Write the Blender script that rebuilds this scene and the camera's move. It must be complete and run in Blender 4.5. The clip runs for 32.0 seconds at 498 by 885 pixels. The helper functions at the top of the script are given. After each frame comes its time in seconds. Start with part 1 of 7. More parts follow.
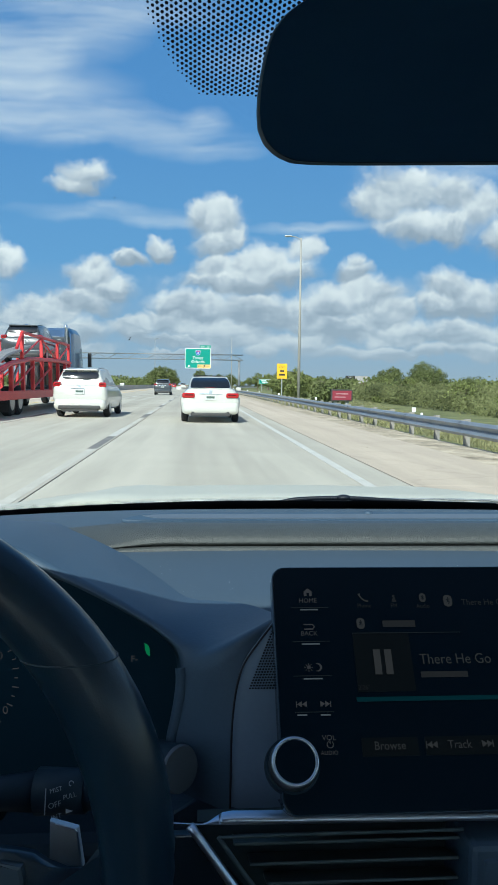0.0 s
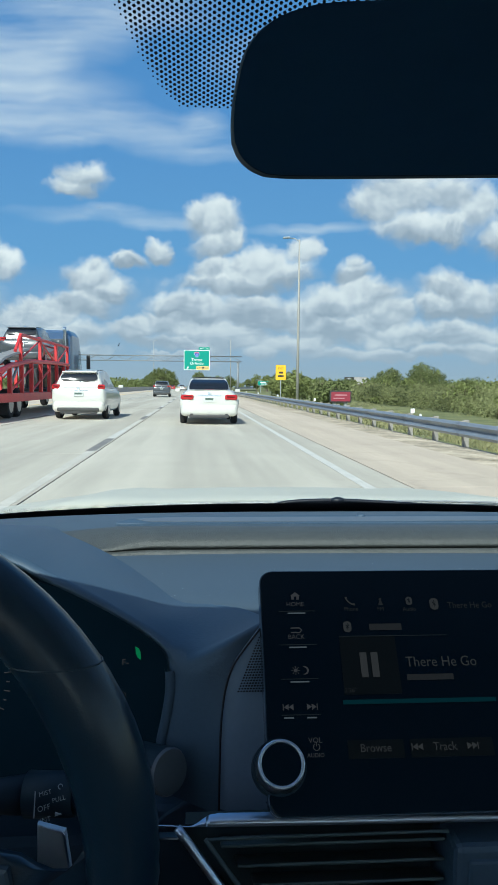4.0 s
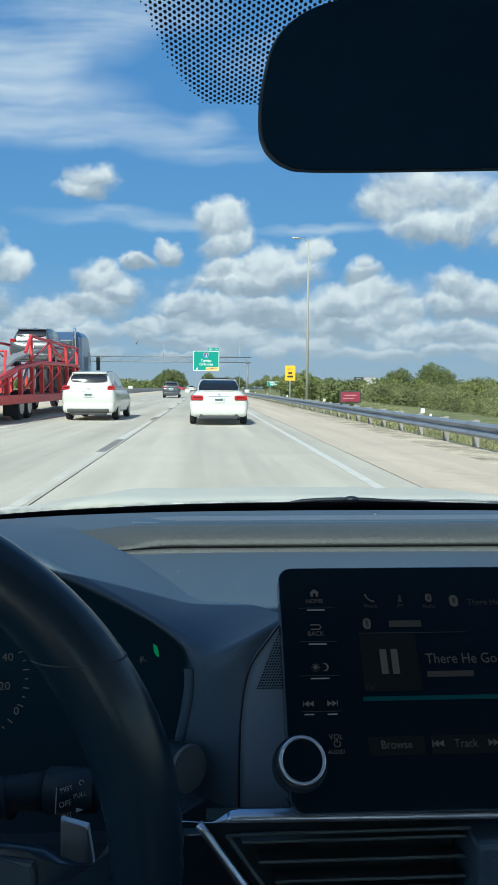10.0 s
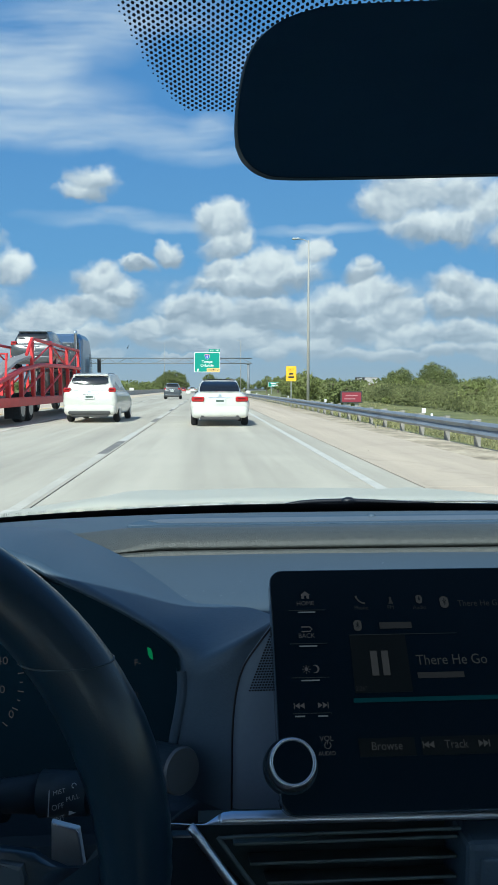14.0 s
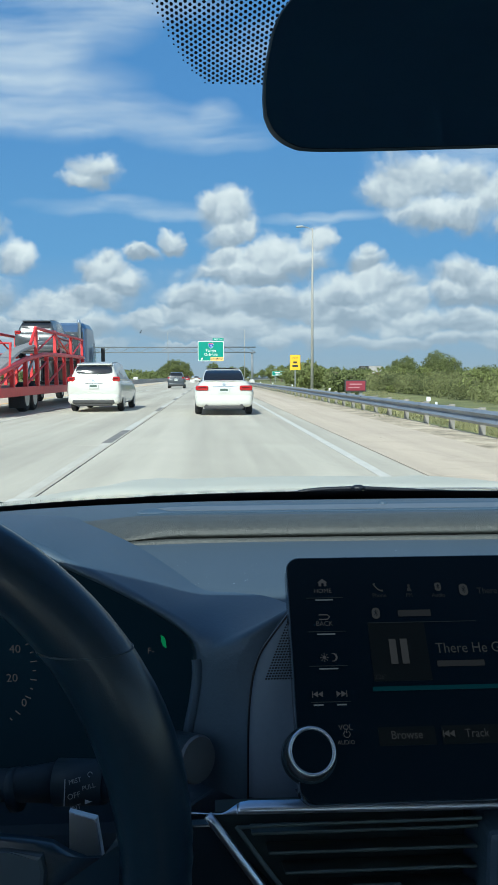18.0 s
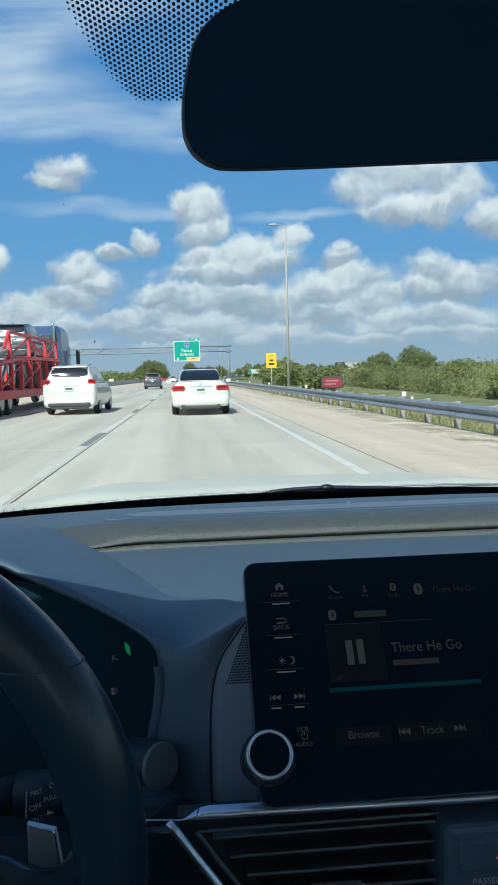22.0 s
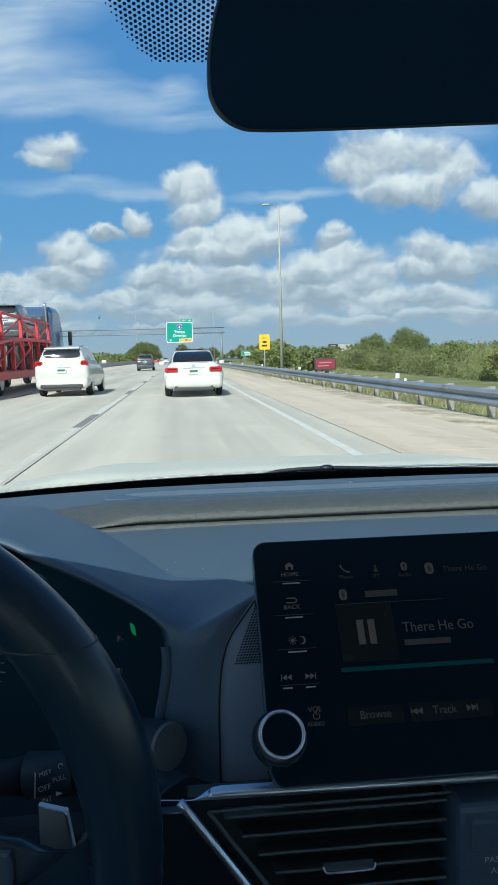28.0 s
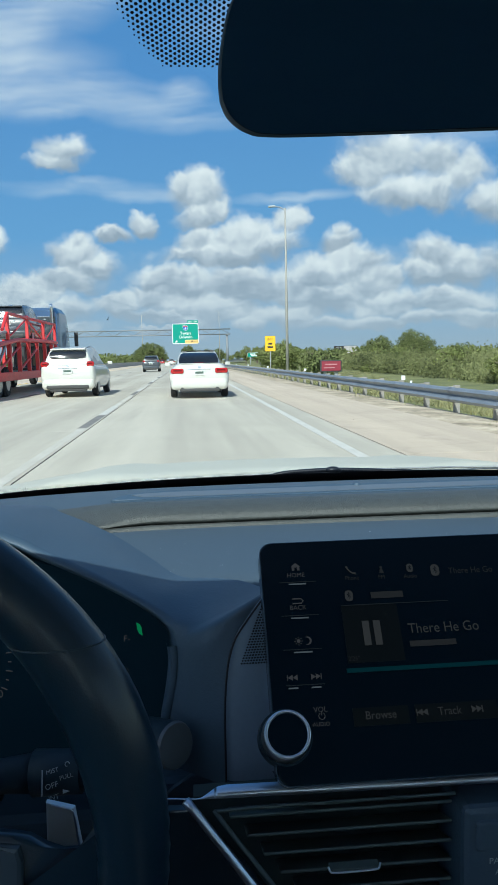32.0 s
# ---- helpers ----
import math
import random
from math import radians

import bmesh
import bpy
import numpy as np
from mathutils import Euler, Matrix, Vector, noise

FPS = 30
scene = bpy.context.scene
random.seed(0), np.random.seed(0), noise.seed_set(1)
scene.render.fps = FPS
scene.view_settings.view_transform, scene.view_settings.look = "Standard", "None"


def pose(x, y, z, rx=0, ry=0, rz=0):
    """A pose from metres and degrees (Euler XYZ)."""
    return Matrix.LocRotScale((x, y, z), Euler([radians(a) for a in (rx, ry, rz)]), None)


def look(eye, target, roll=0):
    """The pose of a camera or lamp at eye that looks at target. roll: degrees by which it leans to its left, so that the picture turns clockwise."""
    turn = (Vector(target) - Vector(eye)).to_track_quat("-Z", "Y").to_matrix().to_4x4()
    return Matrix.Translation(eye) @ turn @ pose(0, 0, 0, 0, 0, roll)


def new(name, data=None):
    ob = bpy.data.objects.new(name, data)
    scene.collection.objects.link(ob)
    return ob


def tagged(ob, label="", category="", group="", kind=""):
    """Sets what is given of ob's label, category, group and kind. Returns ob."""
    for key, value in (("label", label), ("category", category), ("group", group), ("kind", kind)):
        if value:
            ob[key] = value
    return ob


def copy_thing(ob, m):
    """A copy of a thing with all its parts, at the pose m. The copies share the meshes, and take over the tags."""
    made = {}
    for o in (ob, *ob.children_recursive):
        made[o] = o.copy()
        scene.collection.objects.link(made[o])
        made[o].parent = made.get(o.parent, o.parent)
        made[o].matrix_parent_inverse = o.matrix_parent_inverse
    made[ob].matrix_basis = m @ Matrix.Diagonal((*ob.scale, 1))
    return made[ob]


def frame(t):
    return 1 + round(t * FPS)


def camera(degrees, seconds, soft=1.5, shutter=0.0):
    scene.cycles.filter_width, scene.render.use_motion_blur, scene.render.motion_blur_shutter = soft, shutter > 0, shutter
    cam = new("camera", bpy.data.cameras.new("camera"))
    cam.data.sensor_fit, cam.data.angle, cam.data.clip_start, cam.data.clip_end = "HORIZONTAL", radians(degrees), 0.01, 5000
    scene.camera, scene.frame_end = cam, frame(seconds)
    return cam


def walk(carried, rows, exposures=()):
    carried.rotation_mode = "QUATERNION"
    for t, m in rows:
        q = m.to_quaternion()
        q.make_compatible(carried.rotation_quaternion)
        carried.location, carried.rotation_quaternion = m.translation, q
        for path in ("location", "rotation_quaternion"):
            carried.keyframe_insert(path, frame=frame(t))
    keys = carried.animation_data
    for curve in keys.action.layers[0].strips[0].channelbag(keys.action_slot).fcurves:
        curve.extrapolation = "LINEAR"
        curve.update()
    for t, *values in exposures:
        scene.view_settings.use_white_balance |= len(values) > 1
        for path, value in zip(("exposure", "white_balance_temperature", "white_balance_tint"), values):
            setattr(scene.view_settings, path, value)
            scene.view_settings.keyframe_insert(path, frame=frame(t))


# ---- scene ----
# ---- camera and its way inside the car ----
cam = camera(36.95, 32.0, soft=1.5)
PATH = [
    (0, -0.0025, 0.0054, 1.1396, 85.597, -0.725, -4.026),
    (0.5, 0.0021, 0.0031, 1.1407, 85.574, -0.382, -4.216),
    (1, 0.0022, 0.001, 1.1407, 85.73, -0.405, -4.349),
    (1.5, 0.0008, 0.0029, 1.1401, 85.791, -0.62, -4.226),
    (2, 0.0026, 0.0007, 1.1409, 85.899, -0.63, -4.2),
    (2.5, 0.0005, 0.002, 1.141, 85.813, -0.674, -4.05),
    (3, 0.0004, 0.0033, 1.1406, 85.652, -0.662, -3.977),
    (3.5, 0.003, 0.0026, 1.1407, 85.799, -0.385, -4.035),
    (4, 0.005, 0.0007, 1.1424, 85.714, -0.539, -4.106),
    (4.5, 0.0001, 0.002, 1.1401, 85.804, -0.43, -3.985),
    (6.5, 0.0048, -0.0011, 1.1419, 85.881, -0.111, -4.045),
    (7, 0.003, -0.0015, 1.141, 86.081, -0.202, -3.905),
    (7.5, -0.0046, 0.0044, 1.138, 85.634, -0.833, -3.381),
    (8, -0.0007, 0.0033, 1.1394, 85.363, -0.657, -3.175),
    (8.5, -0.004, 0.0047, 1.1383, 85.146, -0.535, -3.131),
    (9, 0.0013, 0.0001, 1.1405, 85.566, 0.021, -3.561),
    (9.5, 0.0001, 0.0002, 1.1398, 85.809, -0.245, -3.589),
    (10, -0.0012, 0.0002, 1.1401, 85.757, -0.323, -3.39),
    (10.5, 0.0007, 0.0005, 1.1403, 85.665, -0.382, -3.311),
    (11, -0.0017, -0.001, 1.14, 85.512, -0.274, -3.15),
    (11.5, 0.0035, 0.0012, 1.1413, 85.576, -0.252, -3.273),
    (12, 0.0042, -0.0014, 1.1411, 85.771, 0.071, -3.424),
    (12.5, -0.0016, -0.0002, 1.1399, 85.812, -0.106, -3.275),
    (13, -0, -0, 1.14, 85.933, 0, -3.252),
    (13.5, 0.0026, -0.0011, 1.1407, 85.886, 0.06, -3.219),
    (14, 0.0063, -0.0023, 1.1418, 85.827, 0.078, -3.299),
    (14.5, 0.0002, 0.0001, 1.1398, 85.945, 0.304, -3.337),
    (16.5, -0.0008, 0.0018, 1.139, 85.652, 0.228, -2.639),
    (17, -0.0028, 0.003, 1.1385, 85.268, -0.059, -2.697),
    (17.5, -0.0004, 0.0034, 1.1396, 85.064, -0.13, -2.822),
    (18, -0.0013, 0.0059, 1.139, 84.98, 0.214, -3.005),
    (18.5, -0.0024, 0.0072, 1.1381, 84.961, 0.193, -3.25),
    (19, 0.0018, 0.0013, 1.1389, 85.191, 0.696, -3.56),
    (19.5, 0.0095, -0, 1.1424, 85.517, 0.996, -4.224),
    (20, 0.0132, -0.0045, 1.1448, 85.567, 0.943, -4.794),
    (20.5, 0.027, -0.0055, 1.1478, 86.177, 1.573, -6.011),
    (21, 0.0159, 0.0018, 1.1442, 85.653, 2.032, -5.374),
    (21.5, 0.0051, 0.0075, 1.1397, 84.9, 1.613, -4.53),
    (22, 0.0149, 0.0011, 1.1444, 84.857, 1.555, -4.782),
    (22.5, 0.0078, 0.01, 1.1405, 84.497, 0.946, -4.969),
    (23, 0.0023, 0.0144, 1.1385, 83.816, 0.059, -4.689),
    (23.5, -0.0009, 0.0127, 1.1385, 83.329, -0.094, -4.124),
    (24, -0.0017, 0.0094, 1.1397, 83.369, -0.46, -3.75),
    (24.5, -0.0015, 0.0067, 1.1409, 83.613, -0.557, -4.058),
    (25, 0.0099, 0.0047, 1.143, 84.018, 0.04, -5.015),
    (25.5, 0.0039, 0.006, 1.1427, 84.47, -0.073, -5.321),
    (27.5, 0.0045, 0.0103, 1.1402, 83.166, 2.037, -5.413),
    (28, 0.0045, 0.0099, 1.1413, 83.448, 1.49, -5.325),
    (28.5, 0.0117, 0.0049, 1.1433, 84.224, 1.579, -5.817),
    (29, 0.0107, 0.0108, 1.1408, 83.902, 2.105, -5.78),
    (29.5, 0.0102, 0.0057, 1.1431, 83.945, 1.806, -5.716),
    (30, 0.0038, 0.0084, 1.1412, 83.88, 1.331, -5.473),
    (30.5, 0.0049, 0.0083, 1.1409, 83.513, 1.258, -5.139),
    (31, 0.0059, 0.0068, 1.1414, 83.375, 1.09, -4.952),
    (31.5, 0.0068, 0.007, 1.1418, 83.52, 1.64, -5.048),
    (32, 0.0031, 0.0071, 1.1415, 83.575, 1.256, -4.888),
]
walk(cam, [(t, pose(x, y, z, rx, ry, rz)) for t, x, y, z, rx, ry, rz in PATH], exposures=[(0.0, 0.46, 6060.0, 0.0), (32.0, 0.46, 6060.0, 0.0)])

# ---- light: clear sky with a high sun behind the car and to its left ----
SUN_DIR = Vector((-0.26, -0.72, 0.64)).normalized()
world = bpy.data.worlds.new("sky")
scene.world = world
world.use_nodes = True
wt = world.node_tree
wt.nodes.clear()
w_out = wt.nodes.new("ShaderNodeOutputWorld")
w_bg = wt.nodes.new("ShaderNodeBackground")
w_sky = wt.nodes.new("ShaderNodeTexSky")
w_sky.sky_type = "NISHITA"
w_sky.sun_disc = False
w_sky.sun_elevation = math.asin(SUN_DIR.z)
w_sky.sun_rotation = math.atan2(SUN_DIR.x, SUN_DIR.y)
w_bg.inputs[1].default_value = 0.12
wt.links.new(w_sky.outputs[0], w_bg.inputs[0])
wt.links.new(w_bg.outputs[0], w_out.inputs[0])
sun_data = bpy.data.lights.new("sun", "SUN")
sun_data.energy = 5.0
sun_data.angle = radians(0.55)
sun_data.color = (1.0, 0.965, 0.90)
sun = new("sun", sun_data)
sun.matrix_world = look(SUN_DIR * 50, (0, 0, 0))


# ---- materials ----
def mat(name, color, rough=0.6, metal=0.0, var=0.15, scale=3.0, fine=60.0, bump=0.0, bump_scale=200.0, tint=None, coat=0.0, spec=0.5, island=0.0):
    """A surface with large stains, fine grain and relief, at real-world size."""
    m = bpy.data.materials.new(name)
    m.use_nodes = True
    nt = m.node_tree
    bsdf = nt.nodes["Principled BSDF"]
    co = nt.nodes.new("ShaderNodeTexCoord")
    n1 = nt.nodes.new("ShaderNodeTexNoise")
    n1.inputs["Scale"].default_value = scale
    n1.inputs["Detail"].default_value = 6.0
    n2 = nt.nodes.new("ShaderNodeTexNoise")
    n2.inputs["Scale"].default_value = fine
    n2.inputs["Detail"].default_value = 3.0
    nt.links.new(co.outputs["Object"], n1.inputs["Vector"])
    nt.links.new(co.outputs["Object"], n2.inputs["Vector"])
    mixn = nt.nodes.new("ShaderNodeMath")
    mixn.operation = "MULTIPLY_ADD"
    mixn.inputs[1].default_value = 0.4
    nt.links.new(n2.outputs["Fac"], mixn.inputs[0])
    half = nt.nodes.new("ShaderNodeMath")
    half.operation = "MULTIPLY"
    half.inputs[1].default_value = 0.6
    nt.links.new(n1.outputs["Fac"], half.inputs[0])
    nt.links.new(half.outputs[0], mixn.inputs[2])
    ramp = nt.nodes.new("ShaderNodeValToRGB")
    other = tint or color
    ramp.color_ramp.elements[0].position = 0.3
    ramp.color_ramp.elements[1].position = 0.7
    ramp.color_ramp.elements[0].color = (*[c * (1 - var) for c in color], 1)
    ramp.color_ramp.elements[1].color = (*[min(1.0, c * (1 + var)) for c in other], 1)
    nt.links.new(mixn.outputs[0], ramp.inputs[0])
    nt.links.new(ramp.outputs[0], bsdf.inputs["Base Color"])
    bsdf.inputs["Roughness"].default_value = rough
    bsdf.inputs["Metallic"].default_value = metal
    bsdf.inputs["Coat Weight"].default_value = coat
    bsdf.inputs["Specular IOR Level"].default_value = spec
    if island:
        geo = nt.nodes.new("ShaderNodeNewGeometry")
        k = nt.nodes.new("ShaderNodeMath")
        k.operation = "MULTIPLY_ADD"
        k.inputs[1].default_value = 2 * island
        k.inputs[2].default_value = 1 - island
        nt.links.new(geo.outputs["Random Per Island"], k.inputs[0])
        sc = nt.nodes.new("ShaderNodeVectorMath")
        sc.operation = "SCALE"
        nt.links.new(ramp.outputs[0], sc.inputs[0])
        nt.links.new(k.outputs[0], sc.inputs["Scale"])
        nt.links.new(sc.outputs[0], bsdf.inputs["Base Color"])
    if bump:
        n3 = nt.nodes.new("ShaderNodeTexNoise")
        n3.inputs["Scale"].default_value = bump_scale
        n3.inputs["Detail"].default_value = 2.0
        nt.links.new(co.outputs["Object"], n3.inputs["Vector"])
        b = nt.nodes.new("ShaderNodeBump")
        b.inputs["Strength"].default_value = bump
        b.inputs["Distance"].default_value = 0.3 / bump_scale
        nt.links.new(n3.outputs["Fac"], b.inputs["Height"])
        nt.links.new(b.outputs[0], bsdf.inputs["Normal"])
    return m


def glow(name, color, strength):
    m = bpy.data.materials.new(name)
    m.use_nodes = True
    b = m.node_tree.nodes["Principled BSDF"]
    b.inputs["Base Color"].default_value = (*[c * 0.02 for c in color], 1)
    b.inputs["Emission Color"].default_value = (*color, 1)
    b.inputs["Emission Strength"].default_value = strength
    b.inputs["Specular IOR Level"].default_value = 0.1
    return m


def glass(name, tint=(1, 1, 1), rough=0.0):
    """Thin clear pane: lets light straight through and mirrors a little."""
    m = bpy.data.materials.new(name)
    m.use_nodes = True
    nt = m.node_tree
    nt.nodes.clear()
    out = nt.nodes.new("ShaderNodeOutputMaterial")
    tr = nt.nodes.new("ShaderNodeBsdfTransparent")
    tr.inputs[0].default_value = (*tint, 1)
    gl = nt.nodes.new("ShaderNodeBsdfGlossy")
    gl.inputs["Roughness"].default_value = rough
    mx = nt.nodes.new("ShaderNodeMixShader")
    mx.inputs[0].default_value = 0.025
    nt.links.new(tr.outputs[0], mx.inputs[1])
    nt.links.new(gl.outputs[0], mx.inputs[2])
    nt.links.new(mx.outputs[0], out.inputs[0])
    return m


M = {}
M["concrete"] = mat("road_concrete", (0.40, 0.375, 0.33), 0.85, var=0.13, scale=0.35, fine=9, bump=0.3, bump_scale=90, tint=(0.47, 0.44, 0.385))
def paving(name, color, streak, cracks):
    """Concrete with tyre-darkened streaks along the road, stains, grain and hairline cracks."""
    m = mat(name, color, 0.85, var=0.10, scale=0.5, fine=9, bump=0.3, bump_scale=90)
    nt = m.node_tree
    bsdf = nt.nodes["Principled BSDF"]
    base = bsdf.inputs["Base Color"].links[0].from_socket
    geo = nt.nodes.new("ShaderNodeNewGeometry")
    mp = nt.nodes.new("ShaderNodeMapping")
    mp.inputs["Scale"].default_value = (1.1, 0.035, 1)
    nt.links.new(geo.outputs["Position"], mp.inputs["Vector"])
    n = nt.nodes.new("ShaderNodeTexNoise")
    n.inputs["Scale"].default_value = 1.0
    n.inputs["Detail"].default_value = 7.0
    n.inputs["Roughness"].default_value = 0.62
    nt.links.new(mp.outputs[0], n.inputs["Vector"])
    r = nt.nodes.new("ShaderNodeMapRange")
    r.inputs["From Min"].default_value = 0.32
    r.inputs["From Max"].default_value = 0.68
    r.inputs["To Min"].default_value = 1.0 - streak
    r.inputs["To Max"].default_value = 1.0 + streak * 0.5
    nt.links.new(n.outputs["Fac"], r.inputs["Value"])
    info = nt.nodes.new("ShaderNodeObjectInfo")
    k = nt.nodes.new("ShaderNodeMath")
    k.operation = "MULTIPLY_ADD"
    k.inputs[1].default_value = 0.10
    k.inputs[2].default_value = 0.95
    nt.links.new(info.outputs["Random"], k.inputs[0])
    f = nt.nodes.new("ShaderNodeMath")
    f.operation = "MULTIPLY"
    nt.links.new(r.outputs[0], f.inputs[0])
    nt.links.new(k.outputs[0], f.inputs[1])
    last = f.outputs[0]
    if cracks:
        w = nt.nodes.new("ShaderNodeTexNoise")
        w.inputs["Scale"].default_value = 0.9
        w.inputs["Detail"].default_value = 5.0
        nt.links.new(geo.outputs["Position"], w.inputs["Vector"])
        add = nt.nodes.new("ShaderNodeVectorMath")
        add.operation = "ADD"
        nt.links.new(geo.outputs["Position"], add.inputs[0])
        nt.links.new(w.outputs["Color"], add.inputs[1])
        v = nt.nodes.new("ShaderNodeTexVoronoi")
        v.feature = "DISTANCE_TO_EDGE"
        v.inputs["Scale"].default_value = 0.28
        nt.links.new(add.outputs[0], v.inputs["Vector"])
        c = nt.nodes.new("ShaderNodeMapRange")
        c.inputs["From Min"].default_value = 0.0
        c.inputs["From Max"].default_value = 0.012
        c.inputs["To Min"].default_value = 1.0 - cracks
        c.inputs["To Max"].default_value = 1.0
        nt.links.new(v.outputs["Distance"], c.inputs["Value"])
        g = nt.nodes.new("ShaderNodeMath")
        g.operation = "MULTIPLY"
        nt.links.new(last, g.inputs[0])
        nt.links.new(c.outputs[0], g.inputs[1])
        last = g.outputs[0]
    mul = nt.nodes.new("ShaderNodeVectorMath")
    mul.operation = "SCALE"
    nt.links.new(base, mul.inputs[0])
    nt.links.new(last, mul.inputs["Scale"])
    nt.links.new(mul.outputs[0], bsdf.inputs["Base Color"])
    return m


M["slab"] = paving("slab_concrete", (0.55, 0.505, 0.415), 0.24, 0.0)
M["shoulder"] = paving("shoulder_concrete", (0.64, 0.53, 0.41), 0.20, 0.13)
M["road_base"] = mat("joint_filler", (0.13, 0.125, 0.115), 0.9, var=0.25, scale=2)
M["asphalt"] = mat("ramp_asphalt", (0.13, 0.105, 0.095), 0.9, var=0.15, scale=0.8, fine=20)
M["line"] = mat("white_road_paint", (0.64, 0.615, 0.555), 0.7, var=0.18, scale=3, fine=30)
M["worn_line"] = mat("worn_road_paint", (0.56, 0.52, 0.44), 0.8, var=0.16, scale=1.2, fine=14, tint=(0.62, 0.59, 0.52))
M["black_line"] = mat("black_contrast_paint", (0.22, 0.21, 0.195), 0.8, var=0.3, scale=3, fine=30)
M["blue_paint"] = mat("blue_road_paint", (0.03, 0.06, 0.35), 0.6, var=0.2, scale=4)
M["red_paint"] = mat("red_road_paint", (0.45, 0.05, 0.05), 0.6, var=0.2, scale=4)
M["grass"] = mat("mown_grass", (0.13, 0.165, 0.05), 0.95, var=0.45, scale=0.35, fine=8, tint=(0.21, 0.21, 0.085), bump=0.6, bump_scale=12)
M["dry"] = mat("sandy_verge", (0.36, 0.285, 0.19), 0.95, var=0.55, scale=1.1, fine=9, tint=(0.54, 0.455, 0.34), bump=0.6, bump_scale=15)
M["blade"] = mat("grass_blades", (0.14, 0.165, 0.06), 0.8, var=0.45, scale=1.5, fine=15, tint=(0.27, 0.25, 0.12), island=0.35)
M["leaf"] = mat("leaves", (0.095, 0.125, 0.045), 0.85, var=0.4, scale=0.6, fine=6, tint=(0.15, 0.17, 0.065), island=0.3, spec=0.15)
M["scrub"] = mat("scrub_leaves", (0.075, 0.112, 0.050), 0.85, var=0.75, scale=0.075, fine=1.5, tint=(0.175, 0.185, 0.082), island=0.12, spec=0.12)
M["leaf_light"] = mat("light_leaves", (0.14, 0.175, 0.055), 0.85, var=0.4, scale=0.6, fine=6, tint=(0.21, 0.23, 0.085), island=0.3, spec=0.15)
M["bark"] = mat("bark", (0.17, 0.14, 0.11), 0.95, var=0.35, scale=4, fine=30, bump=0.8, bump_scale=30)
M["white_car"] = mat("white_car_paint", (0.60, 0.595, 0.55), 0.25, var=0.03, scale=2, coat=0.6)
M["bonnet"] = mat("white_bonnet_paint", (0.60, 0.585, 0.485), 0.45, var=0.03, scale=2, coat=0.05)
M["dark_car"] = mat("dark_car_paint", (0.05, 0.06, 0.07), 0.25, var=0.06, scale=2, coat=0.6)
M["red_car"] = mat("red_car_paint", (0.4, 0.03, 0.03), 0.3, var=0.06, scale=2, coat=0.6)
M["car_glass"] = mat("tinted_car_glass", (0.012, 0.016, 0.024), 0.06, var=0.1, scale=2)
M["tyre"] = mat("tyre_rubber", (0.02, 0.02, 0.021), 0.85, var=0.25, scale=10)
M["rim"] = mat("alloy_rim", (0.45, 0.46, 0.47), 0.35, 0.8, var=0.1)
M["tail"] = mat("red_tail_lamp", (0.42, 0.012, 0.015), 0.2, var=0.1, coat=0.4)
M["brake_on"] = glow("lit_brake_lamp", (1.0, 0.08, 0.09), 0.17)
M["bumper"] = mat("dark_bumper_plastic", (0.05, 0.05, 0.05), 0.6, var=0.15)
M["plate"] = mat("number_plate", (0.6, 0.62, 0.6), 0.4, var=0.08)
M["ink"] = mat("dark_print", (0.08, 0.12, 0.1), 0.6, var=0.1)
M["truck_blue"] = mat("blue_truck_paint", (0.03, 0.085, 0.2), 0.3, var=0.1, coat=0.5)
M["carrier_red"] = mat("red_carrier_steel", (0.65, 0.045, 0.05), 0.45, var=0.2, scale=3)
M["ramp_grey"] = mat("grey_ramp_steel", (0.33, 0.32, 0.31), 0.6, 0.3, var=0.2, scale=3)
# gantry steel with the distance haze put into its colour
M["hazed_steel"] = mat("hazed_gantry_steel", (0.24, 0.26, 0.28), 0.6, 0.3, var=0.15, scale=2)
M["steel"] = mat("galvanised_steel", (0.42, 0.44, 0.45), 0.5, 0.5, var=0.15, scale=4, fine=40)
M["rail"] = mat("weathered_guardrail", (0.27, 0.30, 0.34), 0.5, 0.4, var=0.18, scale=2, fine=30)
M["post_wood"] = mat("grey_timber_post", (0.31, 0.29, 0.26), 0.9, var=0.25, scale=5, fine=40)
M["pole"] = mat("pale_concrete_pole", (0.36, 0.35, 0.325), 0.8, var=0.1, scale=2)
M["green_sign"] = mat("green_sign_sheet", (0.0, 0.27, 0.2), 0.45, var=0.05, scale=1)
M["sign_white"] = mat("white_sign_sheet", (0.85, 0.86, 0.85), 0.5, var=0.04, scale=2)
M["yellow"] = mat("yellow_sign_sheet", (0.85, 0.5, 0.02), 0.5, var=0.06, scale=2)
M["tan"] = mat("exit_only_panel", (0.8, 0.55, 0.2), 0.5, var=0.05, scale=2)
M["sign_black"] = mat("black_print", (0.03, 0.03, 0.03), 0.6, var=0.1)
M["shield_blue"] = mat("shield_blue_sheet", (0.01, 0.1, 0.5), 0.45, var=0.05)
M["shield_red"] = mat("shield_red_sheet", (0.6, 0.06, 0.06), 0.45, var=0.05)
M["dms"] = mat("black_message_board", (0.02, 0.02, 0.022), 0.5, var=0.15)
M["amber"] = glow("amber_lamps", (1.0, 0.2, 0.02), 0.576)
M["barrier"] = mat("barrier_concrete", (0.47, 0.45, 0.42), 0.9, var=0.2, scale=1.2, fine=12, bump=0.3, bump_scale=40)
M["board_red"] = mat("red_billboard_sheet", (0.27, 0.028, 0.05), 0.5, var=0.1)
